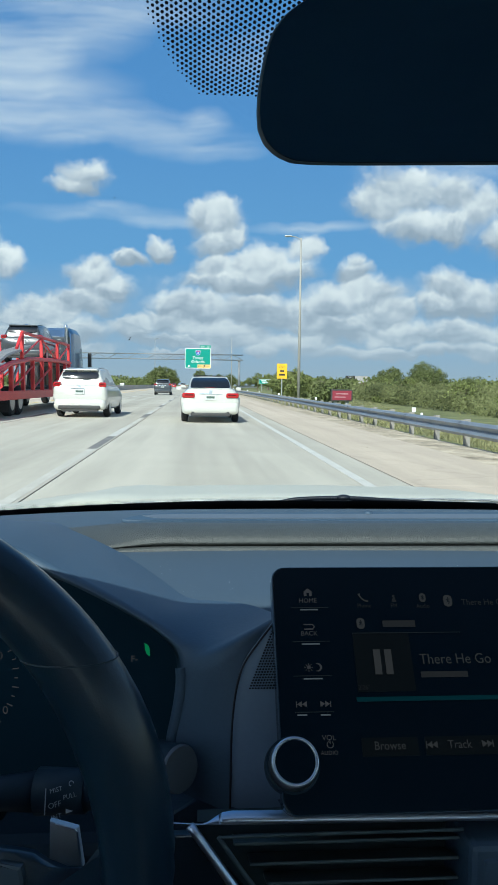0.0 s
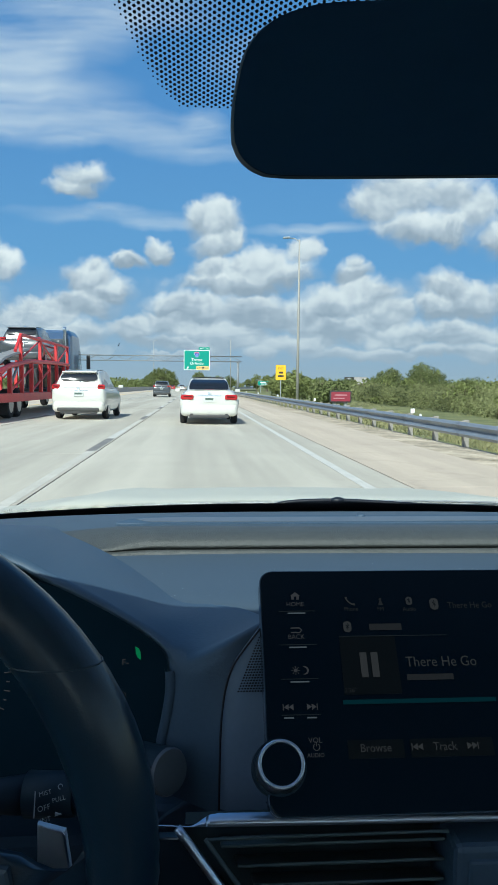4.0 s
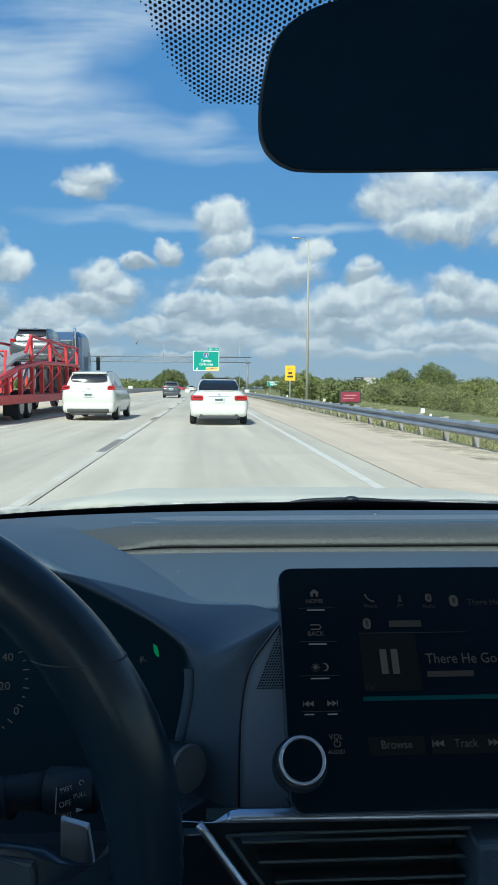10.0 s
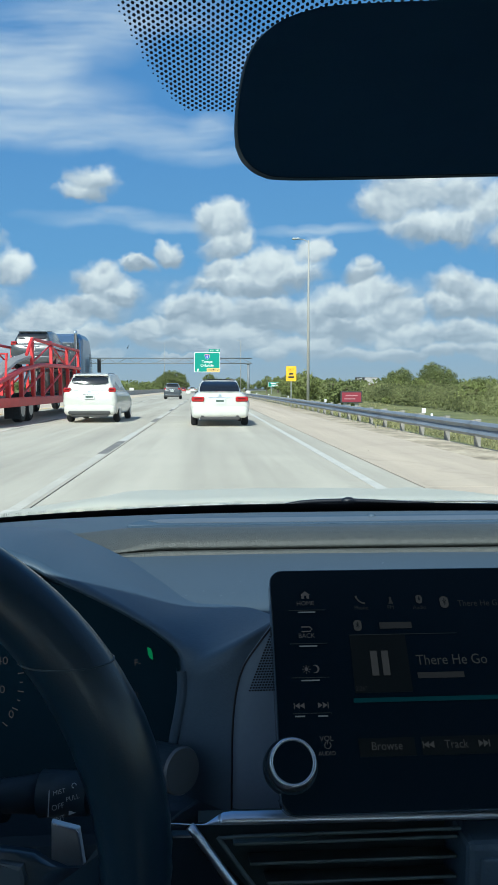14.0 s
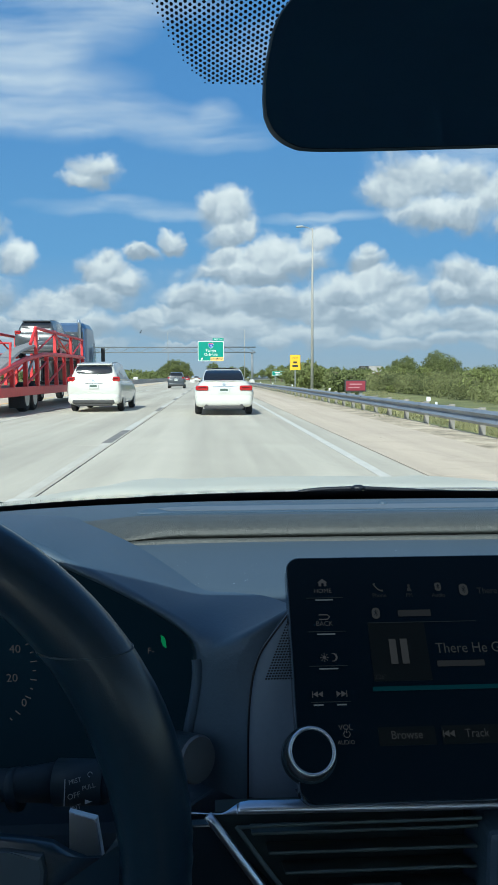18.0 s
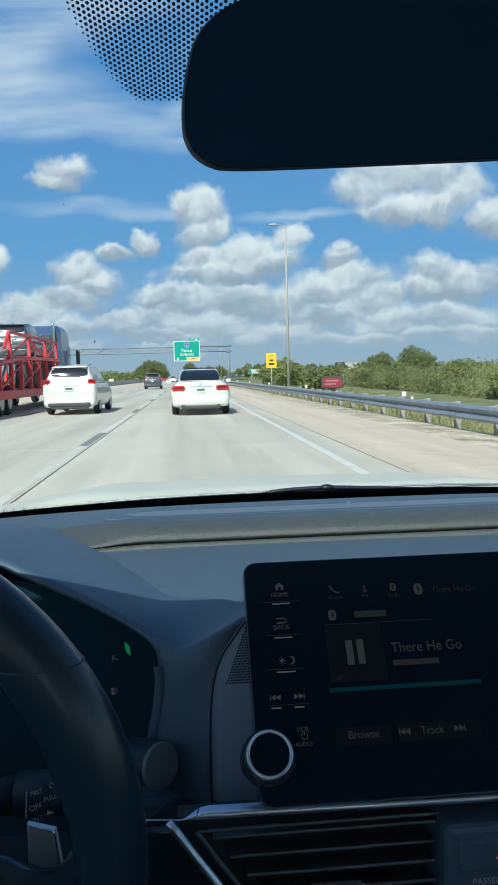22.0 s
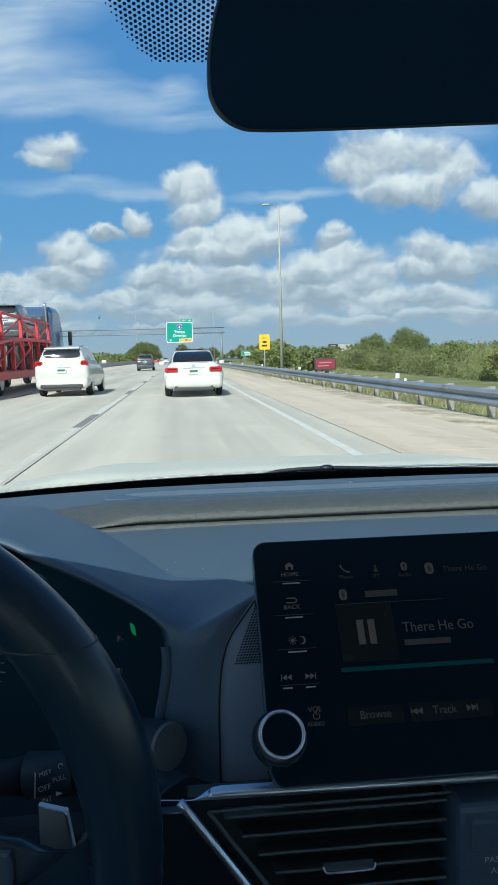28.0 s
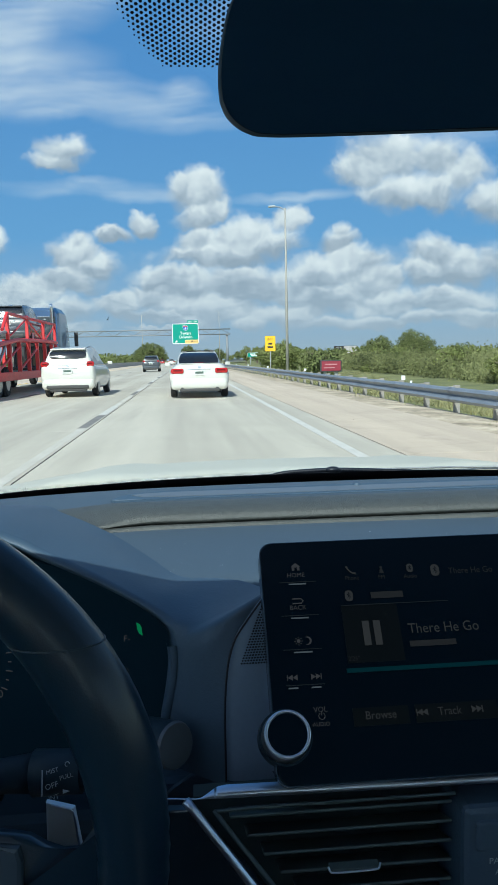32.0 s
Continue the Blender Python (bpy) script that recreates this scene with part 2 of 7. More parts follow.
M["board_print"] = mat("faded_pink_print", (0.45, 0.22, 0.24), 0.6, var=0.15)
M["board_grey"] = mat("pale_billboard_sheet", (0.4, 0.38, 0.38), 0.5, var=0.3, scale=0.5)
# cabin
M["dash"] = mat("soft_touch_dash", (0.061, 0.089, 0.120), 0.5, var=0.07, scale=6, fine=300, bump=0.22, bump_scale=900)
M["visor"] = mat("navy_grey_dash_plastic", (0.052, 0.090, 0.138), 0.55, var=0.09, scale=6, fine=300, bump=0.5, bump_scale=520)
M["leather"] = mat("grained_leather", (0.063, 0.070, 0.068), 0.5, var=0.28, scale=200, fine=520, bump=0.85, bump_scale=640)
lt = M["leather"].node_tree
pebble = lt.nodes.new("ShaderNodeTexVoronoi")
pebble.inputs["Scale"].default_value = 680.0
lt.links.new(lt.nodes["Texture Coordinate"].outputs["Object"], pebble.inputs["Vector"])
lt.nodes["Bump"].inputs["Distance"].default_value = 0.00062
lt.nodes["Bump"].inputs["Strength"].default_value = 0.8
lt.nodes["Bump"].invert = True
lt.links.new(pebble.outputs["Distance"], lt.nodes["Bump"].inputs["Height"])
M["thread"] = mat("grey_stitching", (0.065, 0.07, 0.072), 0.8, var=0.2, scale=300)
M["wheel_leather"] = mat("smooth_black_leather", (0.009, 0.026, 0.048), 0.29, var=0.12, scale=20, fine=400, bump=0.2, bump_scale=800, spec=0.5)
M["black"] = mat("black_plastic", (0.036, 0.062, 0.092), 0.5, var=0.15, scale=20)
M["gloss"] = mat("piano_black", (0.018, 0.030, 0.042), 0.12, var=0.1, scale=10)
M["screen"] = mat("glare_lifted_dark_glass", (0.0022, 0.0055, 0.0105), 0.25, var=0.1, scale=10, spec=0.05)
M["chrome"] = mat("satin_chrome", (0.64, 0.72, 0.84), 0.32, 1.0, var=0.05, scale=30)
M["dim_chrome"] = mat("dark_satin_metal", (0.34, 0.36, 0.39), 0.35, 1.0, var=0.06, scale=30)
M["print"] = glow("button_print", (0.5, 0.5, 0.56), 0.044)
M["lit_bar"] = glow("button_light_bar", (0.5, 0.6, 0.7), 0.075)
M["text"] = glow("display_text", (0.8, 0.82, 0.85), 0.019)
M["teal"] = glow("display_progress", (0.02, 0.3, 0.40), 0.034)
M["box_edge"] = glow("display_box", (0.1, 0.13, 0.16), 0.06)
M["faint_text"] = glow("display_small_text", (0.62, 0.64, 0.68), 0.013)
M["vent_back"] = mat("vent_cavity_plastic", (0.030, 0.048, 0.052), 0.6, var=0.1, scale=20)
M["slat"] = mat("dark_vent_plastic", (0.060, 0.088, 0.096), 0.4, var=0.1, scale=20)
M["slot"] = mat("grey_slot_plastic", (0.115, 0.138, 0.165), 0.35, var=0.1, scale=20)
M["paddle"] = mat("satin_grey_paddle", (0.56, 0.62, 0.68), 0.35, 0.3, var=0.08, scale=30)
M["dust"] = mat("pale_dust", (0.6, 0.62, 0.62), 0.9, var=0.2)
M["trim"] = mat("satin_grey_trim", (0.185, 0.255, 0.355), 0.48, var=0.07, scale=8, fine=300, bump=0.1, bump_scale=900)
# faint blue emission stands in for glare over the dark glass and knob cap
screen_bsdf = M["screen"].node_tree.nodes["Principled BSDF"]
screen_bsdf.inputs["Emission Color"].default_value = (0.12, 0.42, 0.8, 1)
screen_bsdf.inputs["Emission Strength"].default_value = 0.0024
M["dial"] = mat("faint_glow_dial_face", (0.008, 0.022, 0.036), 0.3, var=0.1, scale=10, spec=0.05)
# weak blue emission added to lift the dial face out of its shade
dial_bsdf = M["dial"].node_tree.nodes["Principled BSDF"]
dial_bsdf.inputs["Emission Color"].default_value = (0.12, 0.45, 0.8, 1)
dial_bsdf.inputs["Emission Strength"].default_value = 0.0036
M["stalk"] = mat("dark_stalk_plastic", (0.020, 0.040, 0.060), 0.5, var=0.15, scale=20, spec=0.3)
M["hazard"] = glow("hazard_mark", (1.0, 0.30, 0.42), 0.16)
M["label"] = mat("white_button_print", (0.42, 0.45, 0.47), 0.6, var=0.05)
M["soft_button"] = glow("display_button", (0.10, 0.15, 0.19), 0.011)
M["leaf_lamp"] = glow("eco_lamp", (0.04, 0.6, 0.22), 0.16)
M["mirror"] = mat("dimmed_mirror", (0.035, 0.095, 0.20), 0.04, 1.0, var=0.02)
M["frit"] = mat("black_enamel", (0.007, 0.010, 0.018), 0.5, var=0.1, scale=50)
M["windscreen"] = glass("windscreen_glass", (0.70, 0.725, 0.733))
M["window"] = glass("side_glass", (0.95, 0.97, 0.97))
M["rear_glass"] = glass("rear_glass", (0.90, 0.93, 0.93))
M["headliner"] = mat("grey_headliner", (0.52, 0.54, 0.56), 0.95, var=0.06, scale=10)
M["seat"] = mat("grey_seat_cloth", (0.17, 0.18, 0.19), 0.9, var=0.1, scale=20, bump=0.4)
M["door_grey"] = mat("grey_door_trim", (0.24, 0.25, 0.265), 0.7, var=0.08, scale=8)
M["carpet"] = mat("grey_carpet", (0.07, 0.07, 0.075), 1.0, var=0.2, scale=30)


# ---- builders ----
def thing(name, at=(0, 0, 0), label="", category="", group="", kind=""):
    e = new(name)
    e.empty_display_size = 0.2
    e.location = at
    return tagged(e, label, category, group, kind)


def part(name, bm, material, parent=None, label="", smooth=False, kind=""):
    """Links a bmesh as one mesh object under a thing or a part."""
    me = bpy.data.meshes.new(name)
    bmesh.ops.recalc_face_normals(bm, faces=bm.faces)
    bm.to_mesh(me)
    bm.free()
    return mesh_part(name, me, material, parent, label, smooth, kind)


def mesh_part(name, me, material, parent=None, label="", smooth=False, kind=""):
    if material:
        me.materials.clear()
        me.materials.append(material)
    if smooth:
        me.polygons.foreach_set("use_smooth", [True] * len(me.polygons))
    ob = new(name, me)
    if parent:
        ob.parent = parent
        if parent.type == "EMPTY":
            ob.matrix_parent_inverse = Matrix.Translation(-parent.location)
    return tagged(ob, label, kind=kind)


def box(x0, x1, y0, y1, z0, z1, bevel=0.0, bm=None, seg=2):
    bm = bm or bmesh.new()
    r = bmesh.ops.create_cube(bm, size=1.0)
    for v in r["verts"]:
        v.co = Vector(((x0 + x1) / 2 + v.co.x * (x1 - x0), (y0 + y1) / 2 + v.co.y * (y1 - y0), (z0 + z1) / 2 + v.co.z * (z1 - z0)))
    if bevel:
        es = list({e for v in r["verts"] for e in v.link_edges})
        bmesh.ops.bevel(bm, geom=es, offset=bevel, segments=seg, profile=0.5, affect="EDGES")
    return bm


def obox(m, sx, sy, sz, bevel=0.0, bm=None, seg=2):
    """A box of that size about the pose m."""
    bm = bm or bmesh.new()
    r = bmesh.ops.create_cube(bm, size=1.0)
    for v in r["verts"]:
        v.co = m @ Vector((v.co.x * sx, v.co.y * sy, v.co.z * sz))
    if bevel:
        es = list({e for v in r["verts"] for e in v.link_edges})
        bmesh.ops.bevel(bm, geom=es, offset=bevel, segments=seg, profile=0.5, affect="EDGES")
    return bm


def cyl(p0, p1, r0, r1=None, seg=16, bm=None):
    bm = bm or bmesh.new()
    p0, p1 = Vector(p0), Vector(p1)
    r1 = r0 if r1 is None else r1
    d = p1 - p0
    q = d.to_track_quat("Z", "Y").to_matrix()
    rings = []
    for p, r in ((p0, r0), (p1, r1)):
        rings.append([bm.verts.new(p + q @ Vector((math.cos(2 * math.pi * i / seg) * r, math.sin(2 * math.pi * i / seg) * r, 0))) for i in range(seg)])
    for i in range(seg):
        j = (i + 1) % seg
        bm.faces.new((rings[0][i], rings[0][j], rings[1][j], rings[1][i]))
    bm.faces.new(rings[0][::-1])
    bm.faces.new(rings[1])
    return bm


def tube(pts, radii, seg=10, bm=None, closed=False):
    bm = bm or bmesh.new()
    pts = [Vector(p) for p in pts]
    n = len(pts)
    if not isinstance(radii, (list, tuple)):
        radii = [radii] * n
    rings = []
    up = Vector((0.0, 0.3, 1.0))
    for i, p in enumerate(pts):
        a = pts[i - 1] if (i or closed) else p
        b = pts[(i + 1) % n] if (i < n - 1 or closed) else p
        d = (b - a).normalized()
        s = d.cross(up)
        if s.length < 1e-3:
            s = d.cross(Vector((1, 0, 0)))
        s.normalize()
        t = s.cross(d)
        rings.append([bm.verts.new(p + (s * math.cos(2 * math.pi * k / seg) + t * math.sin(2 * math.pi * k / seg)) * radii[i]) for k in range(seg)])
    for i in range(n if closed else n - 1):
        r0, r1 = rings[i], rings[(i + 1) % n]
        for k in range(seg):
            j = (k + 1) % seg
            bm.faces.new((r0[k], r0[j], r1[j], r1[k]))
    if not closed:
        bm.faces.new(rings[0][::-1])
        bm.faces.new(rings[-1])
    return bm


def curve(pts, steps=6):
    """Catmull-Rom through the points."""
    pts = [Vector(p) for p in pts]
    out = []
    for i in range(len(pts) - 1):
        p0, p1, p2, p3 = pts[max(i - 1, 0)], pts[i], pts[i + 1], pts[min(i + 2, len(pts) - 1)]
        for k in range(steps):
            t = k / steps
            out.append(0.5 * ((2 * p1) + (p2 - p0) * t + (2 * p0 - 5 * p1 + 4 * p2 - p3) * t * t + (3 * p1 - p0 - 3 * p2 + p3) * t ** 3))
    out.append(pts[-1])
    return out


def loft(rows, bm=None, close=False):
    """A skin over rows of equally many points."""
    bm = bm or bmesh.new()
    vs = [[bm.verts.new(p) for p in row] for row in rows]
    for a, b in zip(vs, vs[1:]):
        n = len(a)
        for i in range(n if close else n - 1):
            j = (i + 1) % n
            try:
                bm.faces.new((a[i], a[j], b[j], b[i]))
            except ValueError:
                pass
    return bm


def capped(rows):
    """A closed solid: rings joined by a skin, with both ends filled."""
    bm = loft(rows, close=True)
    bm.verts.ensure_lookup_table()
    n = len(rows[0])
    k = len(bm.verts)
    bm.faces.new([bm.verts[i] for i in range(n)])
    bm.faces.new([bm.verts[i] for i in range(k - n, k)])
    return bm


def plate(outline, m, thick, bm=None, bevel=0.0):
    """A flat plate: 2D outline in the pose's x and y, thickness along its z."""
    bm = bm or bmesh.new()
    lo = [bm.verts.new(m @ Vector((x, y, 0))) for x, y in outline]
    hi = [bm.verts.new(m @ Vector((x, y, thick))) for x, y in outline]
    n = len(lo)
    bm.faces.new(lo[::-1])
    top = bm.faces.new(hi)
    for i in range(n):
        j = (i + 1) % n
        bm.faces.new((lo[i], lo[j], hi[j], hi[i]))
    if bevel:
        bmesh.ops.bevel(bm, geom=list(top.edges), offset=bevel, segments=2, profile=0.5, affect="EDGES")
    return bm


def rounded(x0, x1, y0, y1, r, seg=6):
    out = []
    for cx, cy, a in ((x1 - r, y1 - r, 0), (x0 + r, y1 - r, 90), (x0 + r, y0 + r, 180), (x1 - r, y0 + r, 270)):
        for k in range(seg + 1):
            t = radians(a + 90 * k / seg)
            out.append((cx + r * math.cos(t), cy + r * math.sin(t)))
    return out


def text_part(name, words, size, m, material, parent, thick=0.0, align="CENTER"):
    """Raised letters in the pose's x and y, as a mesh."""
    cu = bpy.data.curves.new(name, "FONT")
    cu.body, cu.size, cu.align_x, cu.align_y, cu.extrude = words, size, align, "CENTER", thick
    cu.resolution_u = 3
    tmp = bpy.data.objects.new(name, cu)
    scene.collection.objects.link(tmp)
    me = bpy.data.meshes.new_from_object(tmp, depsgraph=bpy.context.evaluated_depsgraph_get())
    bpy.data.objects.remove(tmp)
    me.transform(m)
    return mesh_part(name, me, material, parent)


def frame_of(origin, right, up):
    """A pose whose x is right, y is up and z stands out towards the viewer."""
    r = Vector(right).normalized()
    u = Vector(up)
    u = (u - r * u.dot(r)).normalized()
    n = r.cross(u)
    return Matrix(((r.x, u.x, n.x, origin[0]), (r.y, u.y, n.y, origin[1]), (r.z, u.z, n.z, origin[2]), (0, 0, 0, 1)))


def upright(x, y, z):
    """A board that faces the oncoming driver."""
    return frame_of((x, y, z), (1, 0, 0), (0, 0, 1))


# ---- the sky far ahead: blue air with fair-weather cumulus and streaks of cirrus, in units of height or breadth over distance ----
CLOUDS = dict(
    tower=((0.025, 0.219, 0.0379, 0.0288), (0.005, 0.224, 0.0227, 0.0212), (0.045, 0.194, 0.0242, 0.0197), (0.022, 0.157, 0.0379, 0.0227), (0.079, 0.164, 0.05, 0.0242), (0.137, 0.18, 0.0258, 0.0197), (0.049, 0.138, 0.0833, 0.0197), (0.022, 0.186, 0.0341, 0.0212), (0.109, 0.15, 0.0455, 0.0197)),
    west=((-0.135, 0.148, 0.0318, 0.0258), (-0.133, 0.164, 0.0152, 0.0136), (-0.119, 0.122, 0.0333, 0.0212), (-0.145, 0.107, 0.0417, 0.0197), (-0.2, 0.095, 0.0455, 0.0227), (-0.226, 0.085, 0.0333, 0.0167), (-0.09, 0.071, 0.0348, 0.0152), (-0.146, 0.267, 0.0318, 0.0212), (-0.159, 0.253, 0.0303, 0.0136), (-0.089, 0.167, 0.0242, 0.0106), (-0.048, 0.182, 0.0136, 0.0152), (-0.252, 0.158, 0.0258, 0.0182), (-0.182, 0.067, 0.0606, 0.0167), (-0.255, 0.063, 0.0455, 0.0152)),
    middle=((-0.026, 0.105, 0.0379, 0.0212), (0.011, 0.097, 0.05, 0.0258), (-0.041, 0.082, 0.0273, 0.0136), (0.079, 0.099, 0.0652, 0.0227), (0.026, 0.071, 0.0758, 0.0182), (0.086, 0.048, 0.0258, 0.0106), (0.135, 0.098, 0.0424, 0.0212), (-0.019, 0.054, 0.0606, 0.0106)),
    east=((0.207, 0.147, 0.0258, 0.0197), (0.207, 0.16, 0.0121, 0.0121), (0.177, 0.109, 0.0424, 0.0212), (0.227, 0.121, 0.05, 0.0212), (0.193, 0.08, 0.0682, 0.0197), (0.254, 0.099, 0.0424, 0.0212), (0.338, 0.137, 0.0409, 0.0227), (0.374, 0.122, 0.05, 0.0258), (0.323, 0.11, 0.0348, 0.0197), (0.363, 0.073, 0.0606, 0.0197), (0.285, 0.069, 0.053, 0.0167), (0.147, 0.061, 0.0606, 0.0152)),
    big=((0.282, 0.263, 0.0682, 0.0333), (0.244, 0.244, 0.05, 0.0288), (0.34, 0.26, 0.05, 0.0318), (0.382, 0.242, 0.0348, 0.0333), (0.31, 0.215, 0.0833, 0.0258), (0.43, 0.205, 0.053, 0.0303), (0.487, 0.13, 0.0909, 0.0303)),
    farwest=((-0.326, 0.11, 0.0682, 0.0303), (-0.397, 0.153, 0.0909, 0.0379), (-0.31, 0.19, 0.0455, 0.0227), (-0.456, 0.095, 0.1061, 0.0455)),
    fareast=((0.58, 0.199, 0.0909, 0.0455), (0.552, 0.085, 0.1061, 0.0258), (0.694, 0.132, 0.1212, 0.053)),
    haze=((-0.227, 0.043, 0.0909, 0.0091), (0.27, 0.046, 0.1212, 0.0091), (0.458, 0.046, 0.1212, 0.0121), (-0.415, 0.044, 0.1212, 0.0121), (-0.027, 0.034, 0.0455, 0.0061)),
)
CIRRUS = ((-0.22, 0.369, 0.1288, 0.0455), (-0.12, 0.332, 0.1515, 0.0258), (-0.003, 0.309, 0.0985, 0.0197), (-0.221, 0.327, 0.1212, 0.0273), (-0.121, 0.228, 0.1136, 0.0121), (-0.026, 0.218, 0.0833, 0.0091), (0.146, 0.209, 0.0833, 0.0076), (-0.183, 0.454, 0.1136, 0.0455), (-0.24, 0.418, 0.0833, 0.0379), (-0.089, 0.484, 0.1212, 0.0379), (0.012, 0.342, 0.0303, 0.0227), (0.175, 0.42, 0.1515, 0.0455), (0.403, 0.368, 0.1515, 0.0455), (0.366, 0.301, 0.0909, 0.0303))



def sky_material():
    m = bpy.data.materials.new("cloudy_sky")
    m.use_nodes = True
    nt = m.node_tree
    nt.nodes.clear()
    L = nt.links.new

    def node(kind, op=None, **values):
        n = nt.nodes.new(kind)
        if op:
            n.operation = op
        for k, v in values.items():
            n.inputs[int(k[1:])].default_value = v
        return n

    def math_node(op, a, b=None, c=None, clamp=False):
        n = nt.nodes.new("ShaderNodeMath")
        n.operation = op
        n.use_clamp = clamp
        for i, v in enumerate((a, b, c)):
            if v is None:
                continue
            if isinstance(v, (int, float)):
                n.inputs[i].default_value = v
            else:
                L(v, n.inputs[i])
        return n.outputs[0]

    def noise_at(vec, scale, detail, rough=0.55):
        n = nt.nodes.new("ShaderNodeTexNoise")
        n.inputs["Scale"].default_value = scale
        n.inputs["Detail"].default_value = detail
        n.inputs["Roughness"].default_value = rough
        L(vec, n.inputs["Vector"])
        return n

    co = nt.nodes.new("ShaderNodeTexCoord").outputs["Object"]

    def warped(base, scale, amount):
        n = noise_at(base, scale, 5.0)
        s = node("ShaderNodeVectorMath", "SUBTRACT")
        L(n.outputs["Color"], s.inputs[0])
        s.inputs[1].default_value = (0.5, 0.5, 0.5)
        a = node("ShaderNodeVectorMath", "MULTIPLY_ADD")
        L(s.outputs[0], a.inputs[0])
        a.inputs[1].default_value = (amount, 0, amount)
        L(base, a.inputs[2])
        return a.outputs[0]

    p = warped(warped(warped(co, 9, 0.055), 40, 0.020), 150, 0.0065)

    def field(base, blobs, pick):
        """How deep a place lies in the blobs, and how high in the one that covers it most."""
        total, rel = None, None
        for x, z, rx, rz in blobs:
            here = base
            if total is not None:
                chain = node("ShaderNodeVectorMath", "MULTIPLY_ADD")
                L(rel if pick else total, chain.inputs[0])
                chain.inputs[1].default_value = (1e-9, 0, 1e-9)
                L(base, chain.inputs[2])
                here = chain.outputs[0]
            q = node("ShaderNodeVectorMath", "MULTIPLY_ADD")
            L(here, q.inputs[0])
            q.inputs[1].default_value = (1 / rx, 0, 1 / rz)
            q.inputs[2].default_value = (-x / rx, 0, -z / rz)
            ln = node("ShaderNodeVectorMath", "LENGTH")
            L(q.outputs[0], ln.inputs[0])
            w = math_node("SUBTRACT", 1.2, ln.outputs["Value"], clamp=not pick)
            if not pick:
                total = w if total is None else math_node("ADD", total, w)
                continue
            sep = node("ShaderNodeSeparateXYZ")
            L(q.outputs[0], sep.inputs[0])
            if total is None:
                total, rel = w, sep.outputs["Z"]
                continue
            over = node("ShaderNodeMapRange")
            over.interpolation_type = "SMOOTHSTEP"
            over.inputs["From Min"].default_value = -0.42
            over.inputs["From Max"].default_value = 0.42
            L(math_node("SUBTRACT", w, total), over.inputs["Value"])
            mx = nt.nodes.new("ShaderNodeMix")
            L(over.outputs[0], mx.inputs["Factor"])
            L(rel, mx.inputs["A"])
            L(sep.outputs["Z"], mx.inputs["B"])
            rel = mx.outputs["Result"]
            total = math_node("MAXIMUM", total, w)
        return total, rel

    blobs = [b for bank in CLOUDS.values() for b in bank]
    total, rel = field(p, blobs, True)
    billow = noise_at(p, 15, 6.0, 0.58).outputs["Fac"]
    lobes = nt.nodes.new("ShaderNodeTexVoronoi")
    lobes.feature = "SMOOTH_F1"
    lobes.inputs["Scale"].default_value = 26.0
    lobes.inputs["Detail"].default_value = 3.0
    lobes.inputs["Roughness"].default_value = 0.5
    L(p, lobes.inputs["Vector"])
    puff = math_node("SUBTRACT", 1.0, lobes.outputs["Distance"])
    fine = noise_at(p, 42, 7.0, 0.6).outputs["Fac"]
    dens = math_node("ADD", total, math_node("ADD", math_node("MULTIPLY_ADD", fine, 0.6, -0.40), math_node("MULTIPLY", puff, 0.5)))
    height = node("ShaderNodeSeparateXYZ")
    L(co, height.inputs[0])
    low = node("ShaderNodeMapRange")
    low.interpolation_type = "SMOOTHSTEP"
    low.inputs["From Min"].default_value = 0.06
    low.inputs["From Max"].default_value = 0.24
    low.inputs["To Min"].default_value = 0.30
    low.inputs["To Max"].default_value = 0.10
    L(height.outputs["Z"], low.inputs["Value"])
    dens = math_node("ADD", dens, low.outputs[0])
    cover = node("ShaderNodeMapRange")
    cover.interpolation_type = "SMOOTHSTEP"
    cover.inputs["From Min"].default_value = 0.04
    cover.inputs["From Max"].default_value = 0.78
    L(dens, cover.inputs["Value"])
    rel = math_node("MAXIMUM", math_node("MINIMUM", rel, 1.0), -1.0)

    def relief(scale, shift, detail):
        """Bright where the billows face the sun, which stands high behind the viewer's left shoulder."""
        moved = node("ShaderNodeVectorMath", "ADD")
        L(p, moved.inputs[0])
        moved.inputs[1].default_value = (-0.5 * shift, 0, shift)
        here = noise_at(p, scale, detail, 0.52).outputs["Fac"]
        there = noise_at(moved.outputs[0], scale, detail, 0.52).outputs["Fac"]
        return math_node("SUBTRACT", here, there)

    lit = math_node("MULTIPLY_ADD", rel, 0.46, 0.54)
    lit = math_node("ADD", lit, math_node("MULTIPLY_ADD", billow, 1.1, -0.55))
    lit = math_node("ADD", lit, math_node("MULTIPLY", relief(17, 0.016, 3.0), 0.75))
    lit = math_node("ADD", lit, math_node("MULTIPLY", relief(60, 0.0050, 4.0), 0.22))
    lit = math_node("ADD", lit, math_node("MULTIPLY_ADD", puff, 0.30, -0.18))
    # flat-based banks drawn together low over the horizon
    flat = nt.nodes.new("ShaderNodeMapping")
    flat.inputs["Scale"].default_value = (9, 1, 46)
    L(warped(co, 22, 0.030), flat.inputs["Vector"])
    banks = noise_at(flat.outputs[0], 1.0, 5.0, 0.55).outputs["Fac"]
    near_land = node("ShaderNodeMapRange")
    near_land.interpolation_type = "SMOOTHSTEP"
    near_land.inputs["From Min"].default_value = 0.05
    near_land.inputs["From Max"].default_value = 0.16
    near_land.inputs["To Min"].default_value = 2.4
    near_land.inputs["To Max"].default_value = 0.0
    L(height.outputs["Z"], near_land.inputs["Value"])
